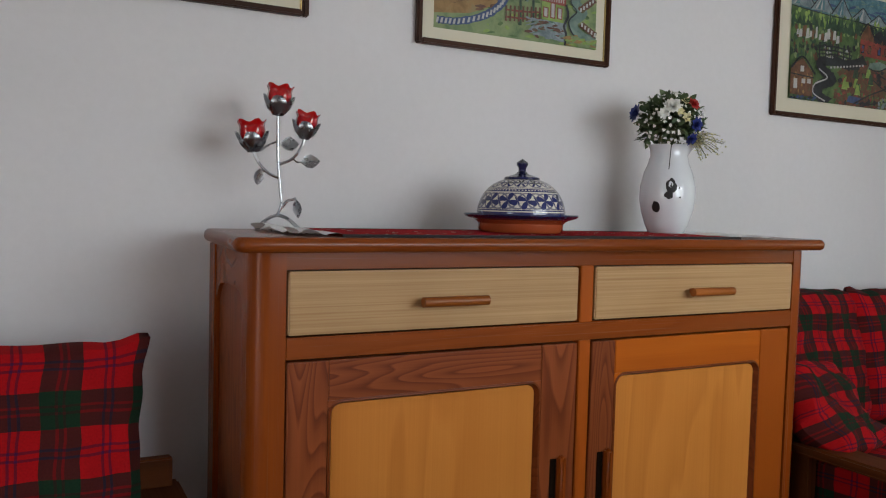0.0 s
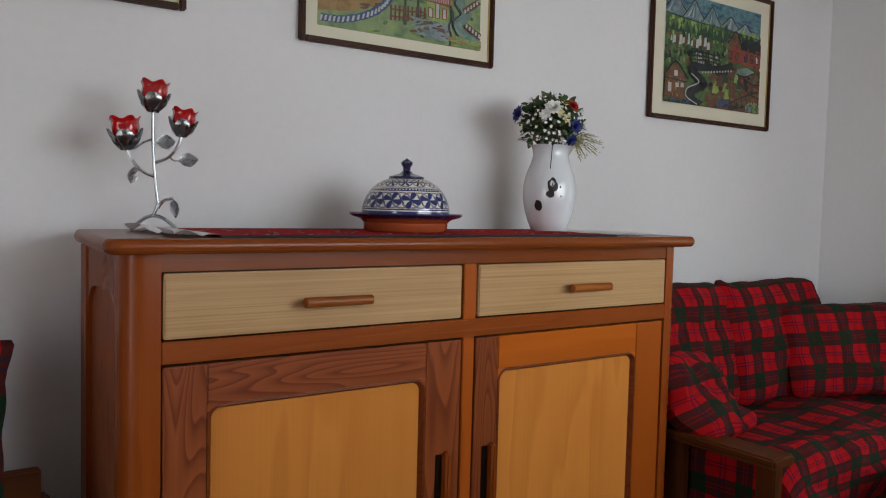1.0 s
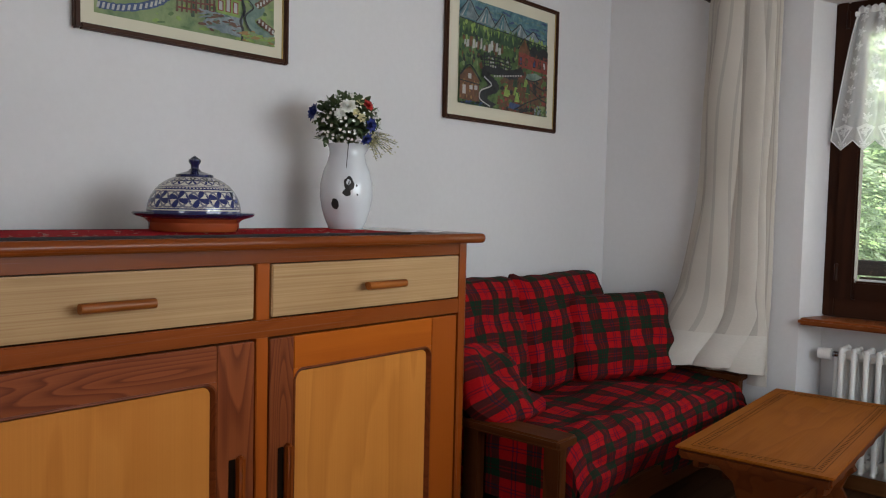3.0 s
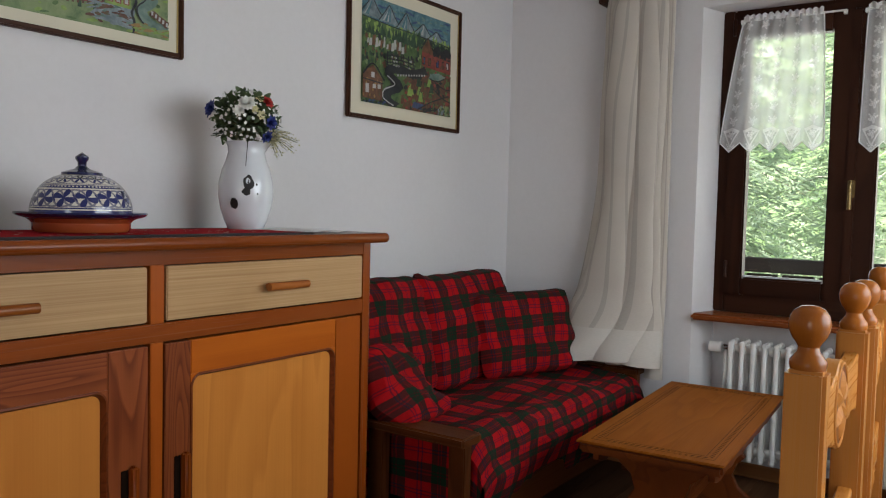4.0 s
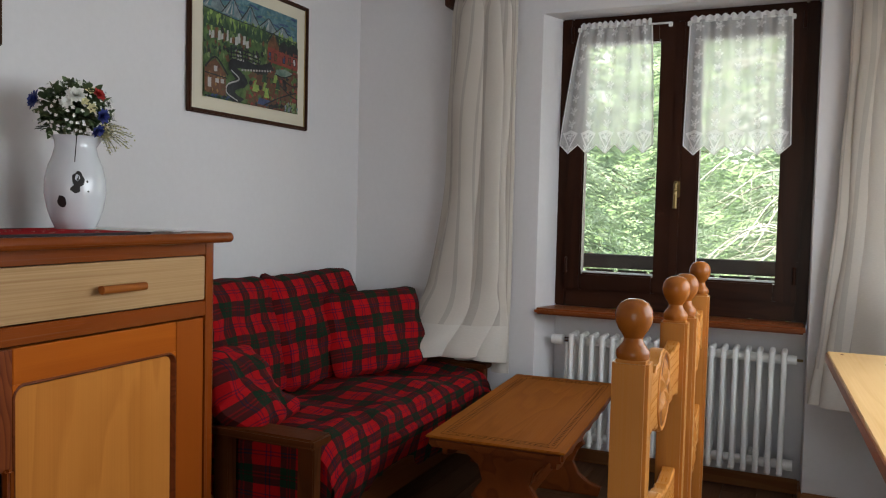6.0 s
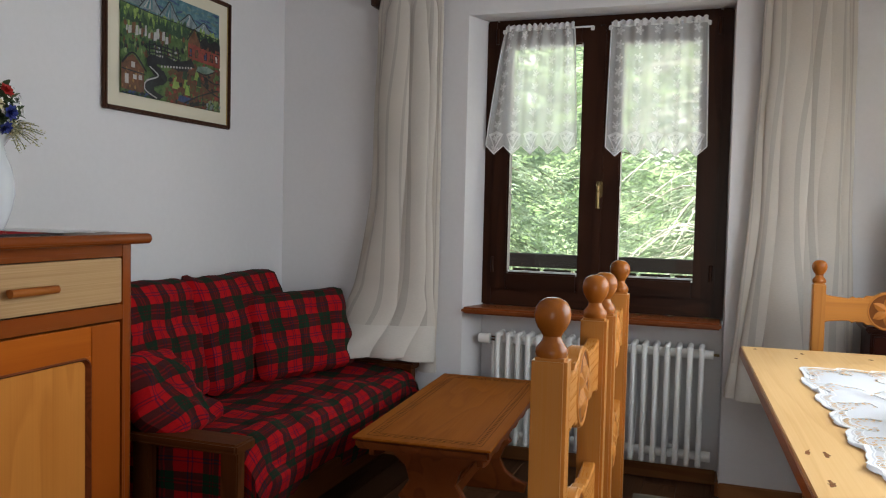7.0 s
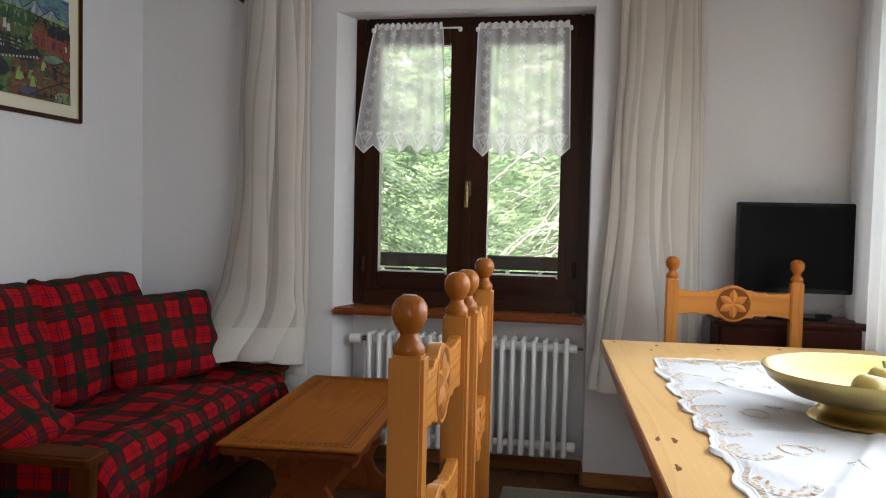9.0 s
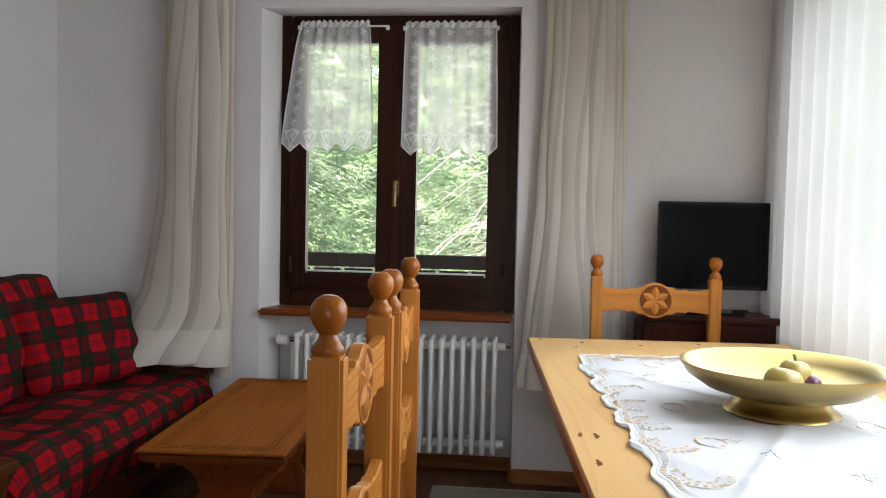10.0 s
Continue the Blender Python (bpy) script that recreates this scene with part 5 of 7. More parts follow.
# ---- lace ----
def lace_material():
    """White net with denser woven motifs: columns of roses and a diamond border, over UVs in metres."""
    m, nt, b = material("lace_net")
    uv = nt.nodes.new("ShaderNodeTexCoord").outputs["UV"]
    sep = node(nt, "SeparateXYZ", Vector=uv)
    x, y = sep.outputs["X"], sep.outputs["Y"]
    mesh = math_node(nt, "GREATER_THAN", math_node(nt, "FRACT", math_node(nt, "MULTIPLY", x, 240.0)), 0.55)
    mesh2 = math_node(nt, "GREATER_THAN", math_node(nt, "FRACT", math_node(nt, "MULTIPLY", y, 240.0)), 0.6)
    net = math_node(nt, "MULTIPLY_ADD", math_node(nt, "MAXIMUM", mesh, mesh2), 0.14, 0.46)
    fx = math_node(nt, "SUBTRACT", math_node(nt, "FRACT", math_node(nt, "DIVIDE", x, 0.095)), 0.5)
    fy = math_node(nt, "SUBTRACT", math_node(nt, "FRACT", math_node(nt, "DIVIDE", y, 0.062)), 0.5)
    dx = math_node(nt, "MULTIPLY", fx, 1.53)
    r = math_node(nt, "SQRT", math_node(nt, "ADD", math_node(nt, "MULTIPLY", dx, dx), math_node(nt, "MULTIPLY", fy, fy)))
    ang = math_node(nt, "ARCTAN2", fy, dx)
    pet = math_node(nt, "MULTIPLY_ADD", math_node(nt, "COSINE", math_node(nt, "MULTIPLY", ang, 5.0)), 0.10, 0.27)
    inside = math_node(nt, "LESS_THAN", r, pet)
    hole = math_node(nt, "LESS_THAN", math_node(nt, "FRACT", math_node(nt, "MULTIPLY", r, 9.0)), 0.45)
    motif = math_node(nt, "MULTIPLY", inside, math_node(nt, "MULTIPLY_ADD", hole, -0.30, 1.0))
    hem = math_node(nt, "GREATER_THAN", y, 0.48)
    dia = math_node(nt, "ADD", math_node(nt, "ABSOLUTE", fx), math_node(nt, "ABSOLUTE", math_node(nt, "MULTIPLY", math_node(nt, "SUBTRACT", y, 0.535), 9.0)))
    band = math_node(nt, "LESS_THAN", math_node(nt, "ABSOLUTE", math_node(nt, "SUBTRACT", dia, 0.36)), 0.07)
    alpha = math_node(nt, "MAXIMUM", net, math_node(nt, "MAXIMUM", motif, math_node(nt, "MULTIPLY", math_node(nt, "MULTIPLY", hem, band), 0.9)))
    n1 = node(nt, "TexNoise", Vector=uv, Scale=300.0, Detail=2.0)
    alpha = math_node(nt, "MULTIPLY_ADD", n1.outputs[0], 0.12, math_node(nt, "SUBTRACT", alpha, 0.06))
    df = node(nt, "BsdfDiffuse", Color=(0.85, 0.85, 0.84, 1))
    tl = node(nt, "BsdfTranslucent", Color=(0.92, 0.93, 0.93, 1))
    tp = nt.nodes.new("ShaderNodeBsdfTransparent")
    m1, m2 = nt.nodes.new("ShaderNodeMixShader"), nt.nodes.new("ShaderNodeMixShader")
    m1.inputs[0].default_value = 0.20
    nt.links.new(df.outputs[0], m1.inputs[1])
    nt.links.new(tl.outputs[0], m1.inputs[2])
    nt.links.new(alpha, m2.inputs[0])
    nt.links.new(tp.outputs[0], m2.inputs[1])
    nt.links.new(m1.outputs[0], m2.inputs[2])
    nt.links.new(m2.outputs[0], nt.nodes["Material Output"].inputs[0])
    return m


M["lace"] = lace_material()
M["lace_edge"] = cloth("lace_hem", (0.84, 0.84, 0.83), translucent=0.35)


def lace_panel(y_top, y_bot, z_top, z_bot, seed, rod_to):
    x = WIN - 0.034
    lc = thing("lace_curtain", "short white lace curtain hung on the window sash", "curtain", (x, (y_top[0] + y_top[1]) / 2, z_bot), group="lace curtains")
    teeth = 5

    def f(u, v):
        s = v ** 0.8
        y = (y_top[0] + (y_top[1] - y_top[0]) * u) * (1 - s) + (y_bot[0] + (y_bot[1] - y_bot[0]) * u) * s
        zig = 0.042 * (1 - abs(2 * ((u * teeth) % 1) - 1)) if 0 < u < 1 else 0.0
        zb = z_bot + 0.03 - zig
        z = z_top + (zb - z_top) * v
        ph = 2 * math.pi * 6.5 * (u + 0.04 * wob(u * 4, v, 1, seed))
        return (x + 0.009 * math.sin(ph) * (1 - 0.4 * v) + 0.006 * wob(u * 5, v * 3, 1, seed), y, z)
    part("net", sheet(f, 80, 30, None, (0.475, 0.60)), M["lace"], lc)
    bm = sheet(lambda u, v: (x - 0.004 + 0.006 * math.sin(u * 70), y_top[0] + (y_top[1] - y_top[0]) * u, z_top - 0.012 + v * (0.022 + 0.012 * abs(math.sin(u * 40)))), 90, 2)
    part("heading", bm, M["lace_edge"], lc, "gathered scalloped heading")
    for u in (0.0, 1.0):
        bm = tube([f(u, k / 12) for k in range(13)], 0.003, 6)
        part("hem", bm, M["lace_edge"], lc)
    bm = tube([f(min(0.999, max(0.001, k / 60)), 1.0) for k in range(61)], 0.0028, 6)
    part("hem", bm, M["lace_edge"], lc, "pointed bottom hem")
    r = part("rod", tube([(x, rod_to[0], z_top - 0.006), (x, rod_to[1], z_top - 0.006)], 0.0045, 8), M["white_paint"], lc, "thin white rod")
    for y in rod_to:
        part("hook", box(x - 0.006, WIN - 0.0215, y - 0.008, y + 0.008, z_top - 0.022, z_top - 0.002, 0.002), M["white_paint"], r)


lace_panel((0.930, 0.600), (1.018, 0.575), 2.098, 1.515, 1.0, (0.935, 0.515))
lace_panel((0.428, 0.006), (0.440, -0.008), 2.094, 1.505, 4.0, (0.432, 0.0))


# ---- television corner ----
def television():
    cab = thing("tv_cabinet", "dark red-brown polished wooden cabinet", "cabinet", (3.60, -0.90, 0))
    part("body", box(3.475, 3.70, -1.175, -0.635, 0.05, 0.795, 0.004), M["cab"], cab)
    part("top", box(3.455, 3.71, -1.195, -0.615, 0.795, 0.822, 0.008, 3), M["cab"], cab)
    for z0, z1 in ((0.60, 0.785), (0.34, 0.585)):
        d = part("drawer", box(3.462, 3.476, -1.165, -0.645, z0, z1, 0.003), M["cab"], cab)
        part("handle", tube(curve_points([(3.461, -0.95, (z0 + z1) / 2), (3.445, -0.945, (z0 + z1) / 2 - 0.008), (3.445, -0.865, (z0 + z1) / 2 - 0.008), (3.461, -0.86, (z0 + z1) / 2)], 4), 0.004, 8), M["steel"], d, "small metal handle")
    for y in (-1.16, -0.65):
        for x in (3.49, 3.685):
            part("foot", lathe([(0.015, 0), (0.022, 0.03), (0.018, 0.051)], 12, (x, y, 0)), M["cab"], cab)
    tv = thing("television", "black flat-screen television on the dark cabinet", "television", (3.585, -0.935, 0.822))
    part("housing", box(3.580, 3.612, -1.165, -0.708, 0.925, 1.294, 0.004), M["black_gloss"], tv)
    m, nt, b = material("dark_screen")
    b.inputs["Base Color"].default_value = (0.004, 0.004, 0.005, 1)
    b.inputs["Roughness"].default_value = 0.3
    b.inputs["Specular IOR Level"].default_value = 0.05
    part("screen", box(3.5785, 3.581, -1.153, -0.720, 0.945, 1.282), m, tv, "switched-off dark screen", smooth=False)
    part("neck", tube(curve_points([(3.60, -0.937, 0.95), (3.60, -0.937, 0.88), (3.595, -0.937, 0.835)], 4), 0.011, 10), M["black_gloss"], tv)
    part("stand", box(3.51, 3.66, -1.06, -0.815, 0.822, 0.834, 0.004), M["black_gloss"], tv)
    M["cable"] = plain("white_cable", (0.6, 0.6, 0.6), 0.5)
    solo("cable", tube(curve_points([(3.66, -1.10, 0.83), (3.64, -1.14, 0.862), (3.66, -1.18, 0.845), (3.69, -1.205, 0.80), (3.71, -1.225, 0.60)], 5), 0.003, 6), M["cable"], "thin white cable behind the television cabinet", "cable")
    set_top = box(3.50, 3.53, -1.07, -1.01, 0.834, 0.85, 0.003)
    solo("receiver_box", set_top, M["black_gloss"], "small black receiver box on the television stand", "receiver")


television()


# ---- on the dining table ----
def tablecloth():
    """White cloth with a scalloped lace border, laid on the table, with wrinkles."""
    tc = thing("tablecloth", "white embroidered tablecloth with scalloped cutwork border", "tablecloth", (3.150, -0.166, 0.7608), 3.2, local=True)
    cx, cy, hx, hy = -1.17, -0.485, 0.80, 0.365
    n = 300

    def rim(t, inset=0.0):
        """The scalloped outline at the share t of its round, drawn inwards by inset."""
        a = 2 * math.pi * t
        c, s = math.cos(a), math.sin(a)
        k = (abs(c) ** 14 + abs(s) ** 14) ** (-1 / 14)
        wave = 0.022 * abs(math.sin(a * 14 + 0.5)) + 0.010 * abs(math.sin(a * 31))
        return (cx + c * k * (hx - 0.03 + wave - inset), cy + s * k * (hy - 0.03 + wave - inset))

    def height(x, y):
        w = 0.0050 * wob(x * 5, y * 5, 1, 3) + 0.0030 * wob(x * 13, y * 8, 1, 7)
        d = abs((x * 0.55 + y) * 2.1 % 1 - 0.5)
        e = abs((x * 0.9 - y * 1.2) * 1.3 % 1 - 0.5)
        g = abs((x * 1.7 + y * 0.35 + 0.03 * math.sin(y * 9)) * 1.1 % 1 - 0.5)
        return 0.0040 + 0.7 * max(-0.004, w) + 0.007 * math.exp(-d * d * 900) + 0.007 * math.exp(-e * e * 1100) + 0.005 * math.exp(-g * g * 900)

    def surf(x, y):
        s = max(abs(x - cx) / (hx - 0.012), abs(y - cy) / (hy - 0.012))
        return height(x, y) * min(1.0, max(0.0, 1 - s) * 7 + 0.10)
    rings = 26
    bm = bmesh.new()
    uv = bm.loops.layers.uv.new("UVMap")
    rows = []
    for j in range(rings + 1):
        row = []
        for i in range(n):
            x, y = rim(i / n)
            s = j / rings
            x, y = cx + (x - cx) * s, cy + (y - cy) * s
            row.append(bm.verts.new((x, y, surf(x, y))))
            if j == 0:
                break
        rows.append(row)
    for j in range(rings):
        for i in range(n):
            k = (i + 1) % n
            quad = (rows[0][0], rows[1][i], rows[1][k]) if j == 0 else (rows[j][i], rows[j + 1][i], rows[j + 1][k], rows[j][k])
            f = bm.faces.new(quad)
            for l in f.loops:
                l[uv].uv = l.vert.co.xy
    part("cloth", bm, M["table_linen"], tc)

    def band(a0, a1, inset0, inset1, lift, name, mat, label="", steps=20):
        bm = bmesh.new()
        prev = None
        for k in range(steps + 1):
            t = a0 + (a1 - a0) * k / steps
            p, q = rim(t, inset0), rim(t, inset1)
            pair = (bm.verts.new((*p, height(*p) + lift)), bm.verts.new((*q, height(*q) + lift)))
            if prev:
                bm.faces.new((prev[0], pair[0], pair[1], prev[1]))
            prev = pair
        return part(name, bm, mat, tc, label)
    band(0, 1, -0.001, 0.010, 0.0022, "hem_stitching", M["thread"], "thick white scalloped hem stitching", 400)
    # cutwork: rows of small slots through which the wood shows, along arcs
    slots, stitch = bmesh.new(), bmesh.new()

    def slot(x, y, a, l, w):
        z = height(x, y) + 0.0018
        c, s = math.cos(a), math.sin(a)
        vs = [slots.verts.new((x + p * c - q * s, y + p * s + q * c, z)) for p, q in ((-l, -w), (l, -w), (l, w), (-l, w))]
        slots.faces.new(vs)
    # ladder of slots along the scallops, between two corded lines
    for k in range(420):
        if k % 15 < 11:
            t = k / 420
            p, q = rim(t, 0.024), rim(t + 0.0005, 0.024)
            slot(p[0], p[1], math.atan2(q[1] - p[1], q[0] - p[0]) + math.pi / 2, 0.0050, 0.0024)
    band(0, 1, 0.0135, 0.0165, 0.0030, "cord", M["thread"], "corded white stitching", 400)
    band(0, 1, 0.0320, 0.0345, 0.0030, "cord", M["thread"], "corded white stitching", 400)
    rnd = random.Random(5)
    for i in range(28):
        t0 = (i + 0.5) / 28
        c0 = rim(t0, 0.075)
        to = math.atan2(cy - c0[1], cx - c0[0])
        span = 14
        for k in range(span):
            a = to + math.pi * (0.40 + 1.2 * k / (span - 1))
            slot(c0[0] + 0.050 * math.cos(a), c0[1] + 0.050 * math.sin(a), a, 0.0058, 0.0030)
            if k % 2:
                slot(c0[0] + 0.030 * math.cos(a), c0[1] + 0.030 * math.sin(a), a + math.pi / 2, 0.0046, 0.0026)
        pts = [(c0[0] + 0.060 * math.cos(to + math.pi * (0.4 + 1.2 * k / 14)), c0[1] + 0.060 * math.sin(to + math.pi * (0.4 + 1.2 * k / 14))) for k in range(15)]
        tube([(x, y, height(x, y) + 0.001) for x, y in pts], 0.0012, 5, stitch)
        if i % 2 == 0:
            c1 = rim(t0, 0.165)
            for k in range(7):
                a = to + math.pi * (0.2 + 1.3 * k / 6) + (0.6 if i % 4 else -0.4)
                x, y = c1[0] + 0.034 * math.cos(a), c1[1] + 0.034 * math.sin(a)
                slot(x, y, a + math.pi / 2, 0.0060, 0.0036)
            pts = [(c1[0] + 0.044 * math.cos(to + 2 * math.pi * k / 16), c1[1] + 0.030 * math.sin(to + 2 * math.pi * k / 16)) for k in range(17)]
            tube([(x, y, height(x, y) + 0.001) for x, y in pts], 0.0014, 5, stitch)
    for k in range(10):
        x, y = cx + rnd.uniform(-0.45, 0.45), cy + rnd.uniform(-0.18, 0.18)
        a0 = rnd.random() * 6
        for j in range(5):
            a = a0 + j * 1.2566
            pts = [(x + 0.022 * q * math.cos(a + 0.5 * (q - 0.5)), y + 0.022 * q * math.sin(a + 0.5 * (q - 0.5))) for q in (0.2, 0.5, 0.8, 1.0)]
            tube([(p, q, height(p, q) + 0.001) for p, q in pts], 0.0012, 5, stitch)
            if k % 3 == 0:
                slot(x + 0.013 * math.cos(a), y + 0.013 * math.sin(a), a, 0.0042, 0.0022)
    tagged(part("cutwork_opening", slots, M["pine_x"], tc, "wood seen through the cutwork slots", smooth=False), kind="stuff")
    tagged(part("embroidery", stitch, M["thread"], tc, "raised white embroidery"), kind="stuff")


M["table_linen"] = cloth("white_table_linen", (0.68, 0.68, 0.70), translucent=0.05)
M["thread"] = plain("white_thread", (0.82, 0.82, 0.82), 0.8, var=0.05, scale=200)
tablecloth()

BX, BY = 2.060, -0.755
bowl = thing("fruit_bowl", "large polished brass bowl on a round foot", "bowl", (BX, BY, 0.767))
part("dish", lathe([(0.0, 0.030), (0.05, 0.030), (0.11, 0.036), (0.160, 0.050), (0.203, 0.074), (0.226, 0.100), (0.233, 0.102), (0.233, 0.098), (0.216, 0.072), (0.174, 0.044), (0.12, 0.028), (0.088, 0.024), (0.0, 0.024)][::-1], 64, (BX, BY, 0.782)), M["brass"], bowl)
part("foot", lathe([(0.0, 0.0), (0.128, 0.0), (0.131, 0.004), (0.128, 0.010), (0.116, 0.016), (0.106, 0.030), (0.100, 0.046), (0.104, 0.056), (0.0, 0.056)], 56, (BX, BY, 0.767)), M["brass"], bowl)
M["quince"] = plain("yellow_fruit_skin", (0.40, 0.29, 0.075), 0.35, var=0.25, scale=20, coat=0.2)
M["purple"] = plain("purple_fruit_skin", (0.12, 0.030, 0.060), 0.3, var=0.3, scale=18, coat=0.3)
M["stalk"] = plain("green_stalk", (0.16, 0.28, 0.05), 0.5, var=0.2)


def fruit(name, label, at, r, sq, mat, stalk, tilt):
    f = thing(name, label, "fruit", at, local=True, group="fruit in the bowl")
    f.matrix_basis = pose(*at, tilt, 0, 30)
    prof = [(r * math.sin(math.pi * k / 16) * (1 + 0.06 * math.cos(math.pi * k / 8)), -r * sq * math.cos(math.pi * k / 16) - (0.18 * r * math.exp(-((k - 16) / 1.6) ** 2))) for k in range(17)]
    part("flesh", lathe(prof, 28, squash=lambda a, z: 1 + 0.03 * math.cos(5 * a)), mat, f)
    if not stalk:
        return
    part("stalk", tube(curve_points([(0, 0, r * sq * 0.78), (0.002, 0, r * sq * 1.0), (0.006, 0.003, r * sq * 1.28)], 4), 0.0042, 8), M["stalk"], f, "green stalk")


fruit("quince", "yellow quince with a smooth skin in the bowl", (BX - 0.070, BY + 0.020, 0.852), 0.046, 0.80, M["quince"], False, 12)
fruit("pepper", "striped yellow pepper with a green stalk", (BX + 0.010, BY - 0.030, 0.856), 0.040, 0.95, M["quince"], True, 8)
fruit("aubergine", "small purple aubergine lying in the bowl", (BX - 0.012, BY - 0.062, 0.838), 0.024, 1.0, M["purple"], False, 40)


# ---- on the sideboard ----
def runner_material():
    m, nt, b = material("red_brocade")
    uv = nt.nodes.new("ShaderNodeTexCoord").outputs["UV"]
    v = node(nt, "TexVoronoi", Vector=uv, Scale=26.0)
    n1 = node(nt, "TexNoise", Vector=uv, Scale=34.0, Detail=3.0, Distortion=1.2)
    f = math_node(nt, "ADD", v.outputs["Distance"], math_node(nt, "MULTIPLY_ADD", n1.outputs[0], 0.7, -0.3))
    nt.links.new(ramp(nt, f, [(0.12, (0.62, 0.54, 0.44)), (0.19, (0.02, 0.008, 0.01)), (0.24, (0.02, 0.008, 0.01)), (0.28, (0.36, 0.010, 0.016)), (0.8, (0.28, 0.006, 0.011))], "CONSTANT"), b.inputs["Base Color"])
    b.inputs["Roughness"].default_value = 0.9
    b.inputs["Specular IOR Level"].default_value = 0.05
    return m


M["runner"] = runner_material()
M["runner_edge"] = plain("black_binding", (0.012, 0.009, 0.010), 0.8)
M["lace_white"] = cloth("runner_lace", (0.82, 0.81, 0.80), translucent=0.1)
rn = thing("table_runner", "red and black brocade runner with white lace ends", "table runner", (1.17, 1.76, ST))
part("cloth", sheet(lambda u, v: (0.60 + 1.16 * u, 1.575 + 0.36 * v, ST + 0.0050 + 0.0012 * wob(u * 20, v * 5)), 60, 10, None, (1.16, 0.36)), M["runner"], rn)
for v0, v1 in ((1.565, 1.577), (1.933, 1.945)):
    part("binding", box(0.595, 1.765, v0, v1, ST + 0.0005, ST + 0.006, 0.002), M["runner_edge"], rn)
for x0, x1, s in ((0.50, 0.60, 1), (1.76, 1.96, 2)):
    part("lace_end", sheet(lambda u, v: (x0 + (x1 - x0) * u + 0.012 * math.sin(v * 25) * (u if s == 2 else 1 - u), 1.585 + 0.34 * v, ST + 0.003 + (0.004 + 0.012 * (1 - u) * (s == 1)) * abs(math.sin(v * 9 + u * 5))), 14, 40, None, (0.2, 0.34)), M["lace_white"], rn, "crumpled white lace end")


def ceramic_pattern(name):
    """White glaze with blue bands and painted flowers; UV: turn and height share."""
    m, nt, b = material(name)
    uv = nt.nodes.new("ShaderNodeTexCoord").outputs["UV"]
    sep = node(nt, "SeparateXYZ", Vector=uv)
    u, v = sep.outputs["X"], sep.outputs["Y"]

    def flowers(count, v0, v1, petals, rmax, phase=0.0):
        fx = math_node(nt, "SUBTRACT", math_node(nt, "FRACT", math_node(nt, "MULTIPLY_ADD", u, count, phase)), 0.5)
        fy = math_node(nt, "DIVIDE", math_node(nt, "SUBTRACT", v, (v0 + v1) / 2), v1 - v0)
        r = math_node(nt, "SQRT", math_node(nt, "ADD", math_node(nt, "MULTIPLY", fx, fx), math_node(nt, "MULTIPLY", fy, fy)))
        ang = math_node(nt, "ARCTAN2", fy, fx)
        lim = math_node(nt, "MULTIPLY", math_node(nt, "POWER", math_node(nt, "ABSOLUTE", math_node(nt, "COSINE", math_node(nt, "MULTIPLY_ADD", ang, petals / 2, 0.785 if petals == 4 else 0.0))), 1.2), rmax)
        inside = math_node(nt, "LESS_THAN", r, lim)
        rng = math_node(nt, "LESS_THAN", math_node(nt, "ABSOLUTE", fy), 0.5)
        dots = math_node(nt, "LESS_THAN", math_node(nt, "ABSOLUTE", math_node(nt, "SUBTRACT", r, 0.47)), 0.05)
        both = math_node(nt, "MAXIMUM", inside, math_node(nt, "MULTIPLY", dots, 0.75))
        return math_node(nt, "MULTIPLY", both, rng)

    def line(at, w):
        return math_node(nt, "LESS_THAN", math_node(nt, "ABSOLUTE", math_node(nt, "SUBTRACT", v, at)), w)
    ink = flowers(14.0, 0.12, 0.46, 4, 0.55)
    for piece in (flowers(14.0, 0.12, 0.46, 6, 0.24, 0.5), flowers(13.0, 0.60, 0.88, 6, 0.46), line(0.035, 0.03), line(0.10, 0.012), line(0.50, 0.013), line(0.55, 0.010), line(0.585, 0.006), line(0.91, 0.012), line(0.96, 0.010)):
        ink = math_node(nt, "MAXIMUM", ink, piece)
    dash = math_node(nt, "MULTIPLY", line(0.525, 0.012), math_node(nt, "GREATER_THAN", math_node(nt, "FRACT", math_node(nt, "MULTIPLY", u, 70.0)), 0.5))
    ink = math_node(nt, "MAXIMUM", ink, dash)
    n1 = node(nt, "TexNoise", Vector=uv, Scale=60.0, Detail=3.0)
    blue = mix_color(nt, n1.outputs[0], (0.008, 0.012, 0.07), (0.03, 0.04, 0.16))
    glaze = mix_color(nt, n1.outputs[0], (0.52, 0.49, 0.42), (0.66, 0.63, 0.56))
    nt.links.new(mix_color(nt, ink, glaze, blue), b.inputs["Base Color"])
    b.inputs["Roughness"].default_value = 0.16
    b.inputs["Coat Weight"].default_value = 0.4
    return m


M["ceramic"] = ceramic_pattern("painted_ceramic")
M["navy"] = plain("navy_glaze", (0.010, 0.012, 0.055), 0.15, var=0.2, coat=0.4)
M["terracotta"] = plain("glazed_terracotta", (0.32, 0.065, 0.020), 0.25, var=0.2, coat=0.3)
DX, DY = 1.182, 1.790
dish = thing("domed_dish", "terracotta dish with a blue and white painted ceramic dome", "dish", (DX, DY, ST + 0.006))
zb = ST + 0.0065
part("plate", lathe([(0.0, 0.0), (0.108, 0.0), (0.112, 0.006), (0.113, 0.022), (0.120, 0.029), (0.130, 0.034), (0.128, 0.040), (0.12, 0.040), (0.0, 0.036)], 56, (DX, DY, zb)), M["terracotta"], dish, "orange glazed terracotta plate")
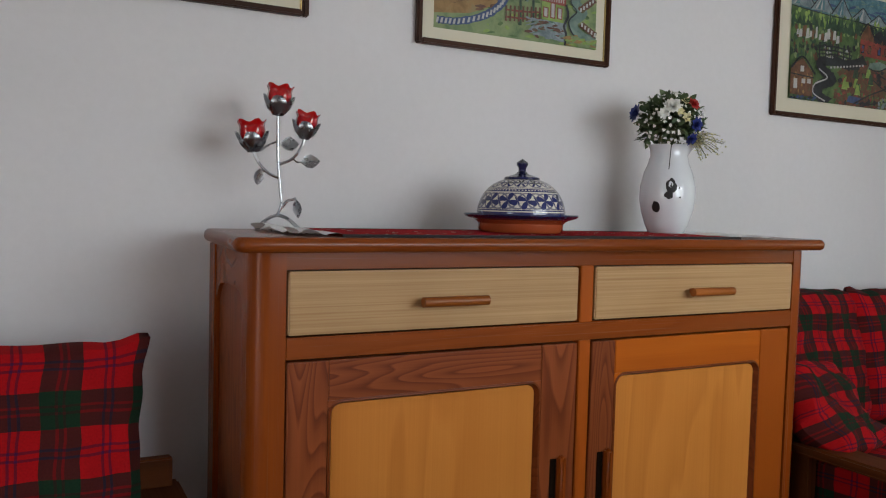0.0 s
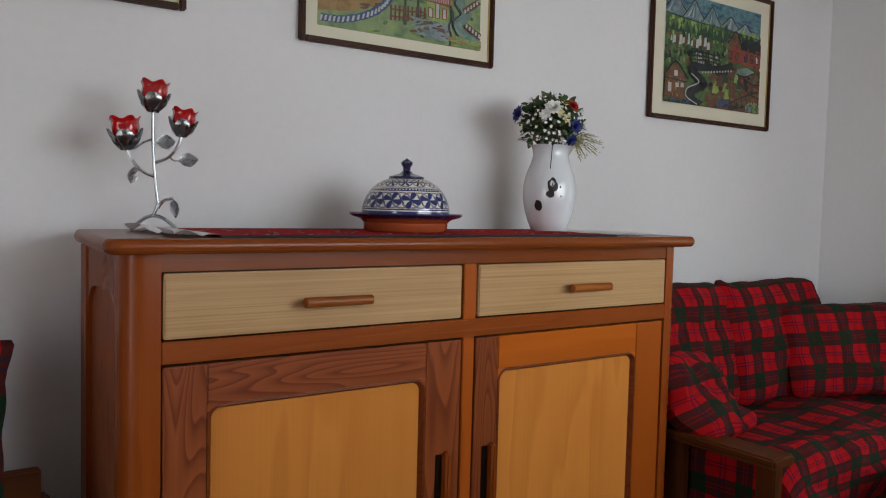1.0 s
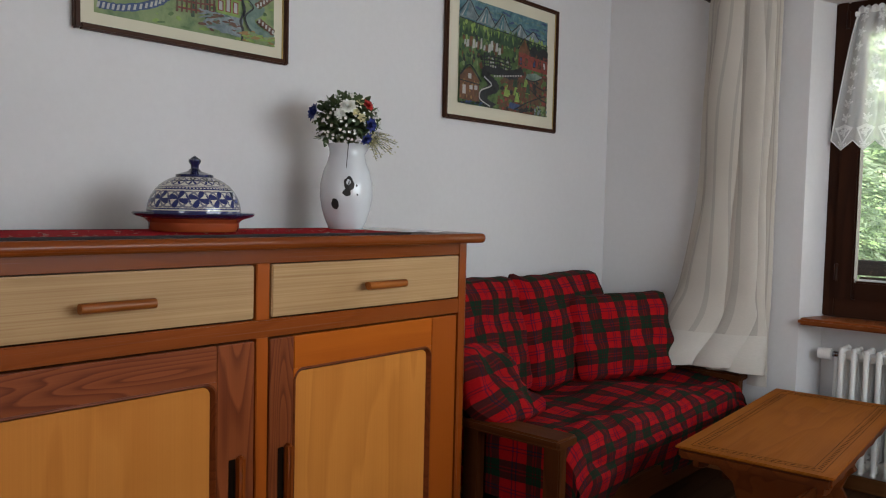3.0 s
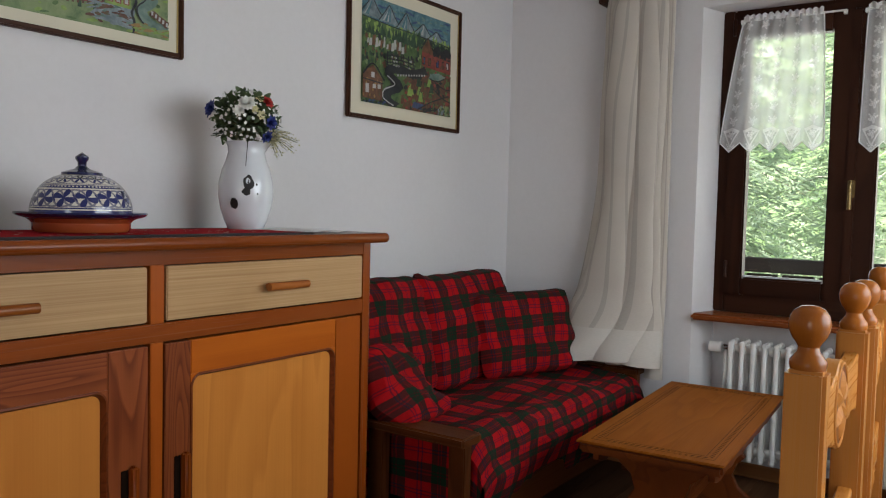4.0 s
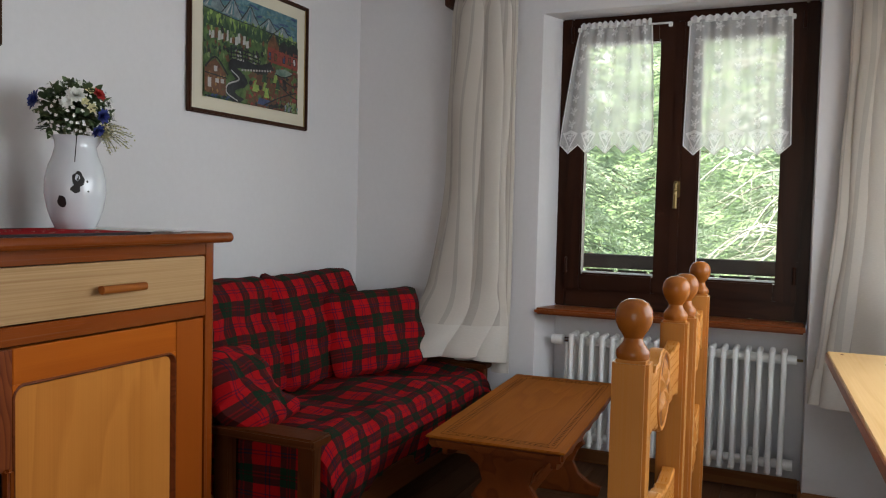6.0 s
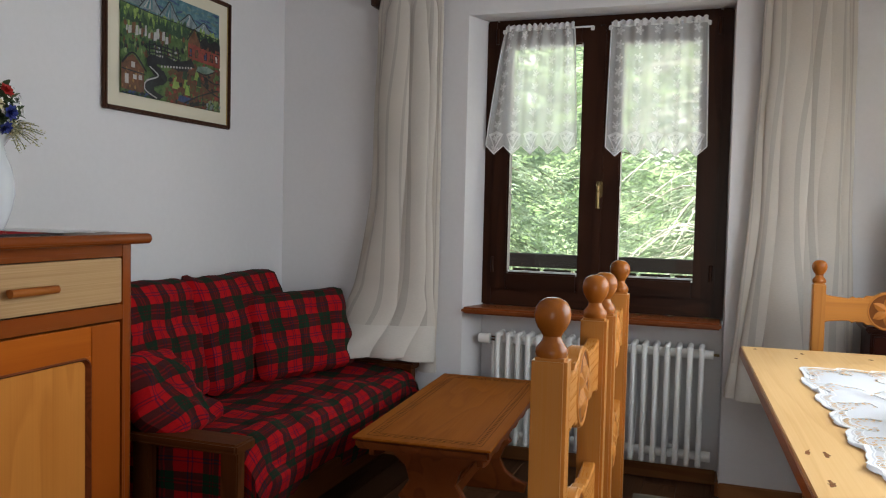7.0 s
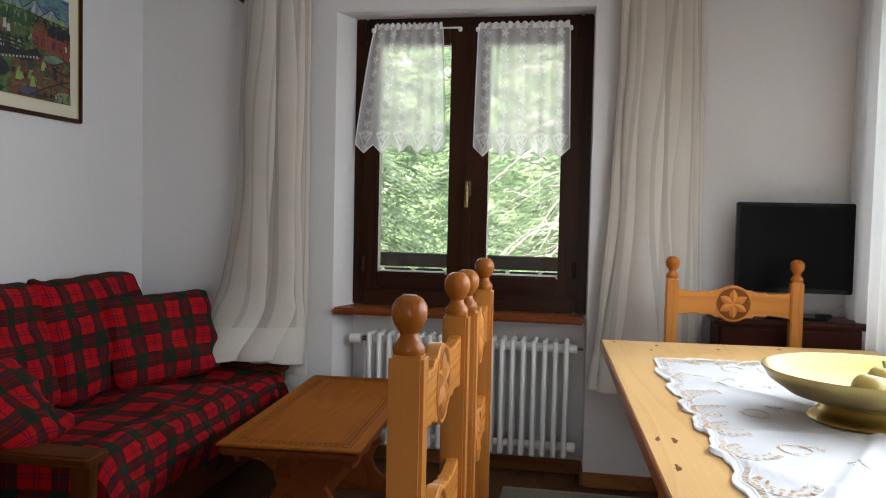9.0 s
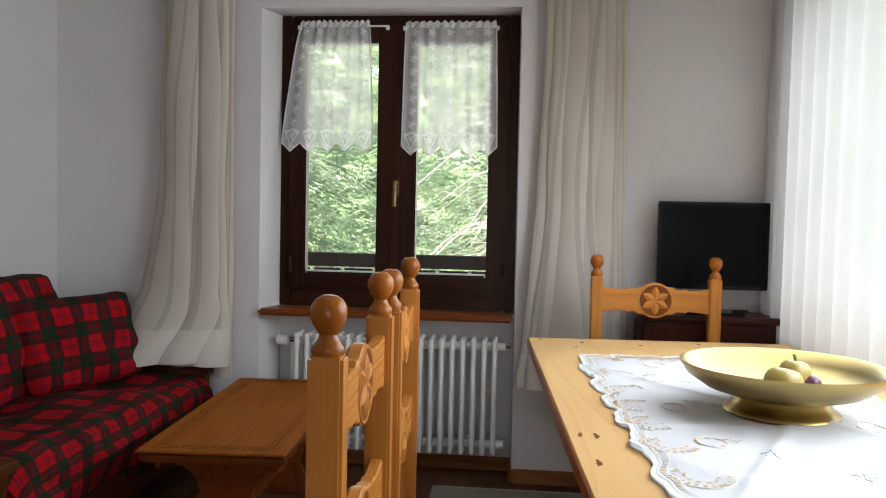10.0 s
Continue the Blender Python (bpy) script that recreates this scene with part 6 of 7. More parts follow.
part("rim", lathe([(0.118, 0.0410), (0.143, 0.0462), (0.1515, 0.0478), (0.1530, 0.044), (0.1475, 0.0385), (0.129, 0.0325)], 56, (DX, DY, zb)), M["navy"], dish, "navy blue plate rim")
prof = [(0.118 * math.cos(a) ** 0.80 if a < 1.55 else 0.0, 0.044 + 0.100 * math.sin(a)) for a in [1.35 * k / 20 for k in range(21)]]
dome = part("dome", lathe(prof, 72, (DX, DY, zb)), M["ceramic"], dish, "blue and white painted ceramic dome")
zt = prof[-1][1]
part("knob", lathe([(0.048, zt - 0.004), (0.047, zt + 0.003), (0.035, zt + 0.007), (0.018, zt + 0.012), (0.010, zt + 0.020), (0.0105, zt + 0.028), (0.0155, zt + 0.036), (0.0155, zt + 0.042), (0.009, zt + 0.047), (0.0, zt + 0.053)], 28, (DX, DY, zb)), M["navy"], dome, "navy blue knob")

# enamelled jug used as a vase
M["enamel"] = plain("white_enamel_glaze", (0.63, 0.645, 0.67), 0.12, var=0.02, coat=0.5)
M["spot"] = plain("worn_black_spot", (0.012, 0.010, 0.009), 0.35, var=0.3)
VX, VY = 1.764, 1.860
vz = ST + 0.002
jug = thing("jug_vase", "white enamel jug with black spots used as a flower vase", "vase", (VX, VY, ST))
jp = [(0.0, 0.0), (0.047, 0.0), (0.054, 0.004), (0.066, 0.030), (0.077, 0.065), (0.084, 0.105), (0.083, 0.145), (0.074, 0.185), (0.062, 0.215), (0.0555, 0.240), (0.057, 0.258), (0.063, 0.272), (0.060, 0.272), (0.052, 0.245), (0.05, 0.20), (0.0, 0.19)]


def jug_lip(a, z):
    return 1 + (0.28 * max(0, math.cos(a + 0.6)) ** 6 * smooth((z - 0.235) / 0.037) if z > 0.235 else 0)


def jug_r(z):
    for (a, h), (c, k) in zip(jp, jp[1:]):
        if h <= z <= k:
            return a + (c - a) * (z - h) / max(1e-6, k - h)
    return 0.07


part("body", lathe(jp, 48, (VX, VY, vz), squash=jug_lip), M["enamel"], jug)
a0 = math.radians(22)
hd = [(VX + r * math.cos(a0), VY + r * math.sin(a0), vz + z) for r, z in ((0.058, 0.245), (0.095, 0.235), (0.112, 0.19), (0.108, 0.14), (0.080, 0.11))]
part("handle", tube(curve_points(hd, 6), 0.007, 10), M["black"], jug, "dark jug handle")


def blot(ang, z, w, h, seed, mat, name="spot"):
    """A patch lying on the jug's wall."""
    bm = bmesh.new()
    n = 22
    c = None
    ring = []
    for k in range(n + 1):
        if k == n:
            da, dz = 0.0, 0.0
        else:
            t = 2 * math.pi * k / n
            q = 1 + 0.22 * wob(math.cos(t) * 1.5, math.sin(t) * 1.5, 1, seed)
            da, dz = w * q * math.cos(t), h * q * math.sin(t)
        r = jug_r(z + dz) + 0.0008
        v = bm.verts.new((VX + r * math.cos(ang + da / r), VY + r * math.sin(ang + da / r), vz + z + dz))
        if k == n:
            c = v
        else:
            ring.append(v)
    for k in range(n):
        bm.faces.new((c, ring[k], ring[(k + 1) % n]))
    part(name, bm, mat, jug, "black painted spot")


face = math.atan2(-VY, -VX)
blot(face + 0.13, 0.145, 0.016, 0.022, 1.0, M["spot"])
blot(face + 0.05, 0.118, 0.013, 0.012, 8.0, M["spot"])
blot(face - 0.40, 0.082, 0.013, 0.017, 3.0, M["spot"])
blot(face + 0.42, 0.140, 0.003, 0.004, 5.0, M["spot"])
blot(face + 0.45, 0.112, 0.003, 0.003, 6.0, M["spot"])
blot(face + 0.11, 0.150, 0.0065, 0.009, 4.0, M["enamel"], "chip")
part("stalk", tube([(VX + 0.060 * math.cos(face + 0.1), VY + 0.060 * math.sin(face + 0.1), vz + 0.27), (VX + 0.078 * math.cos(face + 0.02), VY + 0.078 * math.sin(face + 0.02), vz + 0.195)], 0.0012, 6), M["black"], jug, "dark dangling thread")


# ---- flowers ----
def leaf_mat(name, a, b2):
    m, nt, b = material(name)
    n1 = node(nt, "TexNoise", Vector=coords(nt), Scale=60.0, Detail=3.0)
    rnd = nt.nodes.new("ShaderNodeNewGeometry").outputs["Random Per Island"]
    f = math_node(nt, "MULTIPLY_ADD", rnd, 0.7, math_node(nt, "MULTIPLY", n1.outputs[0], 0.3))
    nt.links.new(mix_color(nt, f, a, b2), b.inputs["Base Color"])
    b.inputs["Roughness"].default_value = 0.6
    return m


M["leaf"] = leaf_mat("bouquet_leaf", (0.030, 0.060, 0.024), (0.11, 0.15, 0.06))
M["petal_white"] = leaf_mat("white_petal", (0.62, 0.62, 0.55), (0.78, 0.78, 0.74))
M["petal_blue"] = leaf_mat("blue_petal", (0.012, 0.018, 0.13), (0.03, 0.05, 0.26))
M["petal_red"] = leaf_mat("red_petal", (0.36, 0.01, 0.012), (0.50, 0.03, 0.02))
M["petal_yellow"] = leaf_mat("pale_yellow_petal", (0.50, 0.46, 0.22), (0.66, 0.62, 0.38))
M["twig"] = plain("dry_twig", (0.16, 0.17, 0.08), 0.7, var=0.2)


def leaf_shape(bm, at, way, up, l, w, cup=0.15):
    way, up = Vector(way).normalized(), Vector(up)
    side = way.cross(up).normalized()
    up = side.cross(way)
    at = Vector(at)
    pts = []
    for u, k in ((0.0, 0.1), (0.25, 0.8), (0.55, 1.0), (0.85, 0.5), (1.0, 0.02)):
        c = at + way * l * u + up * (cup * l * math.sin(u * 2.4))
        pts.append([bm.verts.new(c - side * w * k - up * 0), bm.verts.new(c - up * w * 0.25 * k), bm.verts.new(c + side * w * k)])
    for a, c in zip(pts, pts[1:]):
        bm.faces.new((a[0], a[1], c[1], c[0]))
        bm.faces.new((a[1], a[2], c[2], c[1]))


def bouquet():
    bq = thing("bouquet", "dense bunch of white, blue and red flowers with green leaves", "flowers", (VX, VY, vz + 0.26))
    rnd = random.Random(12)
    C = Vector((VX - 0.008, VY - 0.005, vz + 0.337))
    R = Vector((0.108, 0.100, 0.092))

    def spot(q=1.0):
        while True:
            d = Vector((rnd.gauss(0, 1), rnd.gauss(0, 1), rnd.gauss(0, 1))).normalized()
            if d.z > -0.75:
                return d, C + Vector((d.x * R.x, d.y * R.y, d.z * R.z)) * q * (0.85 + 0.2 * rnd.random())
    bm = bmesh.new()
    for k in range(620):
        d, p = spot(0.45 + 0.55 * rnd.random())
        w = (d + Vector((rnd.uniform(-0.8, 0.8), rnd.uniform(-0.8, 0.8), rnd.uniform(-0.5, 0.6)))).normalized()
        leaf_shape(bm, p - w * 0.012, w, (rnd.uniform(-1, 1), rnd.uniform(-1, 1), 1), 0.018 + 0.022 * rnd.random(), 0.006 + 0.007 * rnd.random())
    for ang, z in ((3.5, 0.05), (0.2, 0.055), (5.2, 0.03), (1.2, 0.03), (4.4, 0.06), (5.9, 0.0)):
        w = Vector((math.cos(ang), math.sin(ang), 0.5))
        leaf_shape(bm, C + Vector((w.x * 0.075, w.y * 0.075, z)), w, (0, 0, 1), 0.036, 0.014)
    part("leaves", bm, M["leaf"], bq)
    stems = bmesh.new()
    for k in range(26):
        d, p = spot(0.8)
        tube([(VX + rnd.uniform(-0.03, 0.03), VY + rnd.uniform(-0.03, 0.03), vz + 0.22), tuple((p + C) / 2), tuple(p)], 0.0014, 5, stems)
    part("stems", stems, M["twig"], bq)
    bm = bmesh.new()
    for k in range(250):
        d, p = spot(1.02)
        n = 5
        q = d.to_track_quat("Z", "Y")
        for j in range(n):
            a = 2 * math.pi * j / n + rnd.random()
            leaf_shape(bm, p, q @ Vector((math.cos(a), math.sin(a), 0.35)), d, 0.0048 + 0.0025 * rnd.random(), 0.0026)
    part("tiny_blossoms", bm, M["petal_white"], bq, "tiny white blossoms")

    def bloom(name, mat, d, size, layers, n, label):
        d = Vector(d).normalized()
        p = C + Vector((d.x * R.x, d.y * R.y, d.z * R.z)) * 1.0
        q = d.to_track_quat("Z", "Y")
        bm = bmesh.new()
        for L in range(layers):
            for j in range(n):
                a = 2 * math.pi * (j + 0.5 * L) / n + 0.2 * rnd.random()
                leaf_shape(bm, p + d * 0.003 * L, q @ Vector((math.cos(a), math.sin(a), 0.25 + 0.55 * L)), d, size * (1 - 0.22 * L), size * 0.30, 0.2)
        part(name, bm, mat, bq, label)
    look_at = Vector((-VX, -VY, 0)).normalized()
    side = Vector((look_at.y, -look_at.x, 0)) * -1
    for name, mat, s, z, size, layers, n, label in (
            ("white_daisy", M["petal_white"], 0.10, 0.42, 0.028, 3, 12, "large white daisy-like bloom"), ("white_bloom", M["petal_white"], -0.12, 0.20, 0.020, 2, 9, "white bloom"),
            ("blue_bloom", M["petal_blue"], -0.86, 0.26, 0.034, 3, 7, "deep blue bloom"), ("blue_bloom", M["petal_blue"], 0.72, -0.10, 0.026, 3, 7, "deep blue bloom"),
            ("blue_bloom", M["petal_blue"], 0.60, -0.52, 0.024, 3, 7, "deep blue bloom"), ("red_bloom", M["petal_red"], 0.62, 0.52, 0.024, 3, 8, "red bloom"),
            ("yellow_bloom", M["petal_yellow"], 0.42, 0.62, 0.018, 2, 6, "pale yellow bloom"), ("yellow_bloom", M["petal_yellow"], 0.48, 0.10, 0.018, 2, 6, "pale yellow bloom"), ("yellow_bloom", M["petal_yellow"], 0.30, 0.28, 0.016, 2, 6, "pale yellow bloom")):
        bloom(name, mat, look_at * math.sqrt(max(0.05, 1 - s * s - z * z)) + side * s + Vector((0, 0, z)), size, layers, n, label)
    # a spray that hangs over the lip
    tw, bl = bmesh.new(), bmesh.new()
    for k in range(30):
        a = Vector((VX, VY, vz + 0.275)) + side * (0.05 + 0.02 * rnd.random()) + look_at * 0.03
        e = a + side * rnd.uniform(0.02, 0.105) + look_at * rnd.uniform(-0.02, 0.04) + Vector((0, 0, rnd.uniform(-0.055, 0.03)))
        pts = curve_points([a, (a + e) / 2 + Vector((0, 0, 0.015)), e], 5)
        tube(pts, 0.0007, 4, tw)
        for j in range(12):
            p = pts[3 + j % (len(pts) - 3)] + Vector((rnd.uniform(-1, 1), rnd.uniform(-1, 1), rnd.uniform(-1, 1))) * 0.007
            leaf_shape(bl, p, (rnd.uniform(-1, 1), rnd.uniform(-1, 1), rnd.uniform(-1, 1)), (0, 0.1, 1), 0.0065, 0.0030)
    part("hanging_spray", tw, M["twig"], bq, "fine trailing twigs")
    part("spray_buds", bl, M["petal_yellow"], bq, "pale dry buds")


bouquet()


# ---- metal roses ----
def red_glass():
    m, nt, b = material("red_glass")
    n1 = node(nt, "TexNoise", Vector=coords(nt), Scale=40.0, Detail=2.0)
    nt.links.new(mix_color(nt, n1.outputs[0], (0.40, 0.002, 0.003), (0.60, 0.006, 0.008)), b.inputs["Base Color"])
    b.inputs["Roughness"].default_value = 0.08
    b.inputs["Transmission Weight"].default_value = 0.22
    b.inputs["Coat Weight"].default_value = 0.5
    bump(nt, b, n1.outputs[0], 0.3, 0.004)
    return m


M["red_glass"] = red_glass()


def metal_rose():
    S = 0.00136  # metres for each unit of the sketch below
    O = Vector((0.548, 1.880, ST))
    ex = Vector((math.cos(math.radians(-16)), math.sin(math.radians(-16)), 0))
    ey = Vector((-ex.y, ex.x, 0))

    def at(x, z, d=0.0):
        return O + ex * (x * S) + Vector((0, 0, z * S)) + ey * d
    mr = thing("metal_rose_candlestick", "grey metal rose candlestick with three red glass cups", "candle holder", tuple(O))
    stem = curve_points([at(-3, 25), at(5, 46), at(3, 70), at(-2, 130), at(-3, 203)], 8)
    part("stem", tube(stem, 0.0038, 10), M["steel"], mr)
    part("twig", tube(curve_points([at(6, 40), at(14, 52), at(30, 58)], 5), 0.0036, 8), M["steel"], mr)
    part("branch", tube(curve_points([at(3, 92), at(-18, 101), at(-36, 120), at(-45, 139)], 6), 0.0036, 8), M["steel"], mr)
    part("branch", tube(curve_points([at(1, 117), at(22, 127), at(37, 146), at(43, 164)], 6), 0.0036, 8), M["steel"], mr)
    part("branch", tube(curve_points([at(-1, 158), at(-18, 150), at(-34, 138)], 5), 0.0026, 8), M["steel"], mr)
    arch = [at(-38 + 76 * k / 12, 3 + 24 * math.sin(math.pi * k / 12), 0.030 * math.cos(math.pi * k / 12)) for k in range(13)]
    part("base_arch", tube(arch, 0.0042, 10), M["steel"], mr, "bent metal foot")
    arch2 = [at(-38 + 76 * k / 12, 3, 0.030 * math.cos(math.pi * k / 12) - 0.03 * math.sin(math.pi * k / 12)) for k in range(13)]
    part("base_ring", tube(arch2, 0.0036, 10), M["steel"], mr)

    def cup(c, s, lean):
        q = Euler((radians(lean[0]), radians(lean[1]), 0)).to_matrix().to_4x4()
        prof = [(0.0, 0.002), (0.014, 0.004), (0.0225, 0.014), (0.0260, 0.027), (0.0262, 0.036), (0.0248, 0.042), (0.0252, 0.047), (0.0285, 0.054), (0.0278, 0.056), (0.0255, 0.0545), (0.0225, 0.046), (0.0232, 0.036), (0.0225, 0.026), (0.014, 0.010), (0.0, 0.008)]
        bm = lathe([(r * s, z * s) for r, z in prof], 32, squash=lambda a, z: 1 + (0.09 * math.cos(5 * a + 0.6) + 0.035 * math.cos(9 * a)) * smooth((z - 0.012 * s) / (0.04 * s)))
        for v in bm.verts:
            v.co.z += 0.0035 * s * math.cos(5 * math.atan2(v.co.y, v.co.x) + 0.6) * smooth((v.co.z - 0.03 * s) / (0.02 * s))
        bm.transform(Matrix.Translation(c) @ q)
        g = part("cup", bm, M["red_glass"], mr, "red glass rose-shaped cup")
        for k in range(5):
            bm = bmesh.new()
            rows = []
            for i in range(7):
                u = i / 6
                w = 0.0185 * s * math.sin(math.pi * min(1, 0.14 + u * (0.80 if k else 0.76))) ** (0.75 if k else 0.6)
                r = (0.005 + 0.023 * math.sin(min(1.57, u * 2.0)) + (0.016 if k else 0.0) * max(0, u - 0.5)) * s
                z = (-0.008 + (0.042 if k else 0.040) * u) * s
                row = []
                for j in range(5):
                    t = (j - 2) / 2
                    aa = 2 * math.pi * k / 5 - 1.85
                    rr = r - 0.004 * s * t * t
                    row.append(bm.verts.new((rr * math.cos(aa) - w * t * math.sin(aa), rr * math.sin(aa) + w * t * math.cos(aa), z)))
                rows.append(row)
            for a, c2 in zip(rows, rows[1:]):
                for j in range(4):
                    bm.faces.new((a[j], a[j + 1], c2[j + 1], c2[j]))
            bmesh.ops.solidify(bm, geom=bm.faces[:], thickness=0.0009)
            bm.transform(Matrix.Translation(c) @ q)
            part("sepal", bm, M["steel"], g, "cupped metal petal")
    cup(at(-3, 208), 1.10, (0, 4))
    cup(at(-45, 143), 1.16, (0, -4))
    cup(at(43, 168), 1.00, (0, 8))
    for x, z, wx, wz, l, w in ((30, 56, 6, -40, 0.046, 0.011), (-32, 108, -6, -34, 0.040, 0.012), (2, 152, 36, 2, 0.044, 0.019), (38, 122, 44, 4, 0.046, 0.018)):
        bm = bmesh.new()
        leaf_shape(bm, at(x, z), ex * wx + Vector((0, 0, wz)) + ey * 8, -ey + Vector((0, 0, 0.3)), l, w, 0.06)
        bmesh.ops.solidify(bm, geom=bm.faces[:], thickness=0.0009)
        part("metal_leaf", bm, M["steel"], mr, "pressed metal leaf")
    part("twig", tube(curve_points([at(-31, 107), at(-26, 104), at(-22, 104)], 4), 0.0022, 6), M["steel"], mr)
    part("twig", tube(curve_points([at(24, 128), at(31, 122), at(40, 122)], 4), 0.0022, 6), M["steel"], mr)


metal_rose()

# ---- floor and rug ----
M["rug"] = plain("beige_wool", (0.25, 0.235, 0.185), 0.95, var=0.22, scale=160, bmp=0.6)
rug = thing("rug", "flat beige woven rug under the dining table", "rug", (2.3, -0.45, 0))
part("weave", box(1.05, 3.615, -1.15, 0.235, 0.0005, 0.009, 0.003), M["rug"], rug)
M["rug_edge"] = plain("rug_binding", (0.36, 0.32, 0.25), 0.95, var=0.15, scale=120, bmp=0.4)
part("binding", box(3.600, 3.622, -1.152, 0.237, 0.0005, 0.0105, 0.003), M["rug_edge"], rug)

floor = structure("floor", box(WX - WT, EX + WT, SY - WT, NY + WT, -0.1, -0.012), M["black"], "dark brown wooden floorboards", "floor")
rnd = random.Random(3)
lengths = {}
for i in range(24):
    y0 = SY + i * 0.145
    if y0 > NY:
        break
    x = WX
    first_len = rnd.choice((0.3, 0.5, 0.7, 0.9, 1.1))
    while x < EX + 0.17:
        key = first_len if x == WX else rnd.choice((1.1, 1.3, 1.5))
        if key not in lengths:
            lengths[key] = part("plank", box(0.0006, key - 0.0006, 0.0006, 0.1444, -0.012, 0.0, 0.0012, 1), M["floor"], floor)
            lengths[key].matrix_basis = pose(x, y0, 0)
        else:
            share(lengths[key], "plank", floor, pose(x, y0, 0))
        x += key

# ---- outdoors ----
def stuff_mesh(name, verts, faces, mat, parent=None, smooth=False):
    me = bpy.data.meshes.new(name)
    me.from_pydata(verts, [], faces)
    me.materials.append(mat)
    ob = new(name, me)
    if parent:
        ob.parent = parent
    return ob


M["needle"] = leaf_mat("spruce_needles", (0.150, 0.215, 0.120), (0.500, 0.580, 0.440))
nt = M["needle"].node_tree
tr = node(nt, "BsdfTranslucent", Color=(0.50, 0.58, 0.42, 1))
mx = nt.nodes.new("ShaderNodeMixShader")
mx.inputs[0].default_value = 0.4
nt.links.new(nt.nodes["Principled BSDF"].outputs[0], mx.inputs[1])
nt.links.new(tr.outputs[0], mx.inputs[2])
nt.links.new(mx.outputs[0], nt.nodes["Material Output"].inputs[0])
M["bark"] = plain("spruce_bark", (0.16, 0.12, 0.09), 0.9, var=0.3, scale=30, bmp=0.6)
M["grass"] = plain("mown_grass", (0.10, 0.16, 0.045), 0.9, var=0.35, scale=3)
M["bare_twig"] = plain("grey_twig", (0.50, 0.47, 0.39), 0.9, var=0.2)
structure("ground", box(EX + WT + 0.01, 400, -300, 300, -3.2, -3.0), M["grass"], "green meadow below the house", "ground")


def spruce(label, x, y, z, h, spread, seed, density=1.0):
    rnd = random.Random(seed)
    t = thing("spruce_tree", label, "tree", (x, y, z), local=True, group="spruce trees outside")
    part("trunk", tube([(0, 0, 0), (0.02, 0.01, h * 0.5), (0, 0, h)], 0.14, 10, taper=0.12), M["bark"], t)
    verts, faces = [], []
    limbs = bmesh.new()
    nb = int(150 * density)
    for i in range(nb):
        u = 0.06 + 0.92 * i / nb
        L = spread * (1 - u) ** 0.8 * (0.75 + 0.4 * rnd.random()) + 0.15
        a = i * 2.39996 + rnd.random() * 0.5
        d = Vector((math.cos(a), math.sin(a), 0))
        sd = Vector((-d.y, d.x, 0))
        droop = 0.30 + 0.25 * rnd.random()
        pts = []
        for k in range(8):
            s = k / 7
            pts.append(Vector((0, 0, h * u)) + d * L * s + Vector((0, 0, -droop * L * s * s + 0.10 * L * s ** 3)))
        if i % 3 == 0:
            tube(pts, 0.007, 4, limbs, 0.3)
        n = int(210 * density * (0.4 + L / spread))
        for j in range(n):
            s = 0.12 + 0.88 * rnd.random()
            f = s * 7
            k = min(6, int(f))
            p = pts[k].lerp(pts[k + 1], f - k) + Vector((rnd.gauss(0, 0.07), rnd.gauss(0, 0.07), rnd.gauss(0, 0.07)))
            side = rnd.choice((-1, 1))
            l = (0.07 + 0.13 * rnd.random()) * (1.25 - 0.6 * s) * (0.7 + 0.2 * L)
            w = (sd * side * (0.5 + 0.5 * rnd.random()) + d * (0.5 + 0.4 * rnd.random()) + Vector((0, 0, -0.55 + 0.45 * rnd.random()))).normalized()
            q = w.cross(Vector((rnd.uniform(-1, 1), rnd.uniform(-1, 1), 1))).normalized() * (0.004 + 0.007 * rnd.random())
            for m in range(2):
                q2 = q if m == 0 else w.cross(q)
                i0 = len(verts)
                verts.extend([p - q2 * 0.4, p + w * l * 0.5 - q2, p + w * l, p + w * l * 0.5 + q2])
                faces.append((i0, i0 + 1, i0 + 2, i0 + 3))
    part("limbs", limbs, M["bark"], t)
    crown = stuff_mesh("crown", [tuple(v) for v in verts], faces, M["needle"], t)
    tagged(crown, "drooping sunlit spruce needles", kind="stuff")


for label, x, y, h, sp, seed in (("tall sunlit spruce with drooping branches", 9.2, -0.2, 9.5, 2.7, 1), ("tall sunlit spruce with drooping branches", 8.6, 2.6, 9.0, 2.5, 2),
                                 ("tall pale green spruce close to the house", 10.6, 5.2, 11.0, 3.0, 3), ("broad spruce in the second row", 12.0, 1.6, 12.0, 3.2, 4), ("broad spruce in the second row", 12.5, -3.0, 12.0, 3.2, 5)):
    spruce(label, x, y, -3.0, h, sp, seed, 1.25)

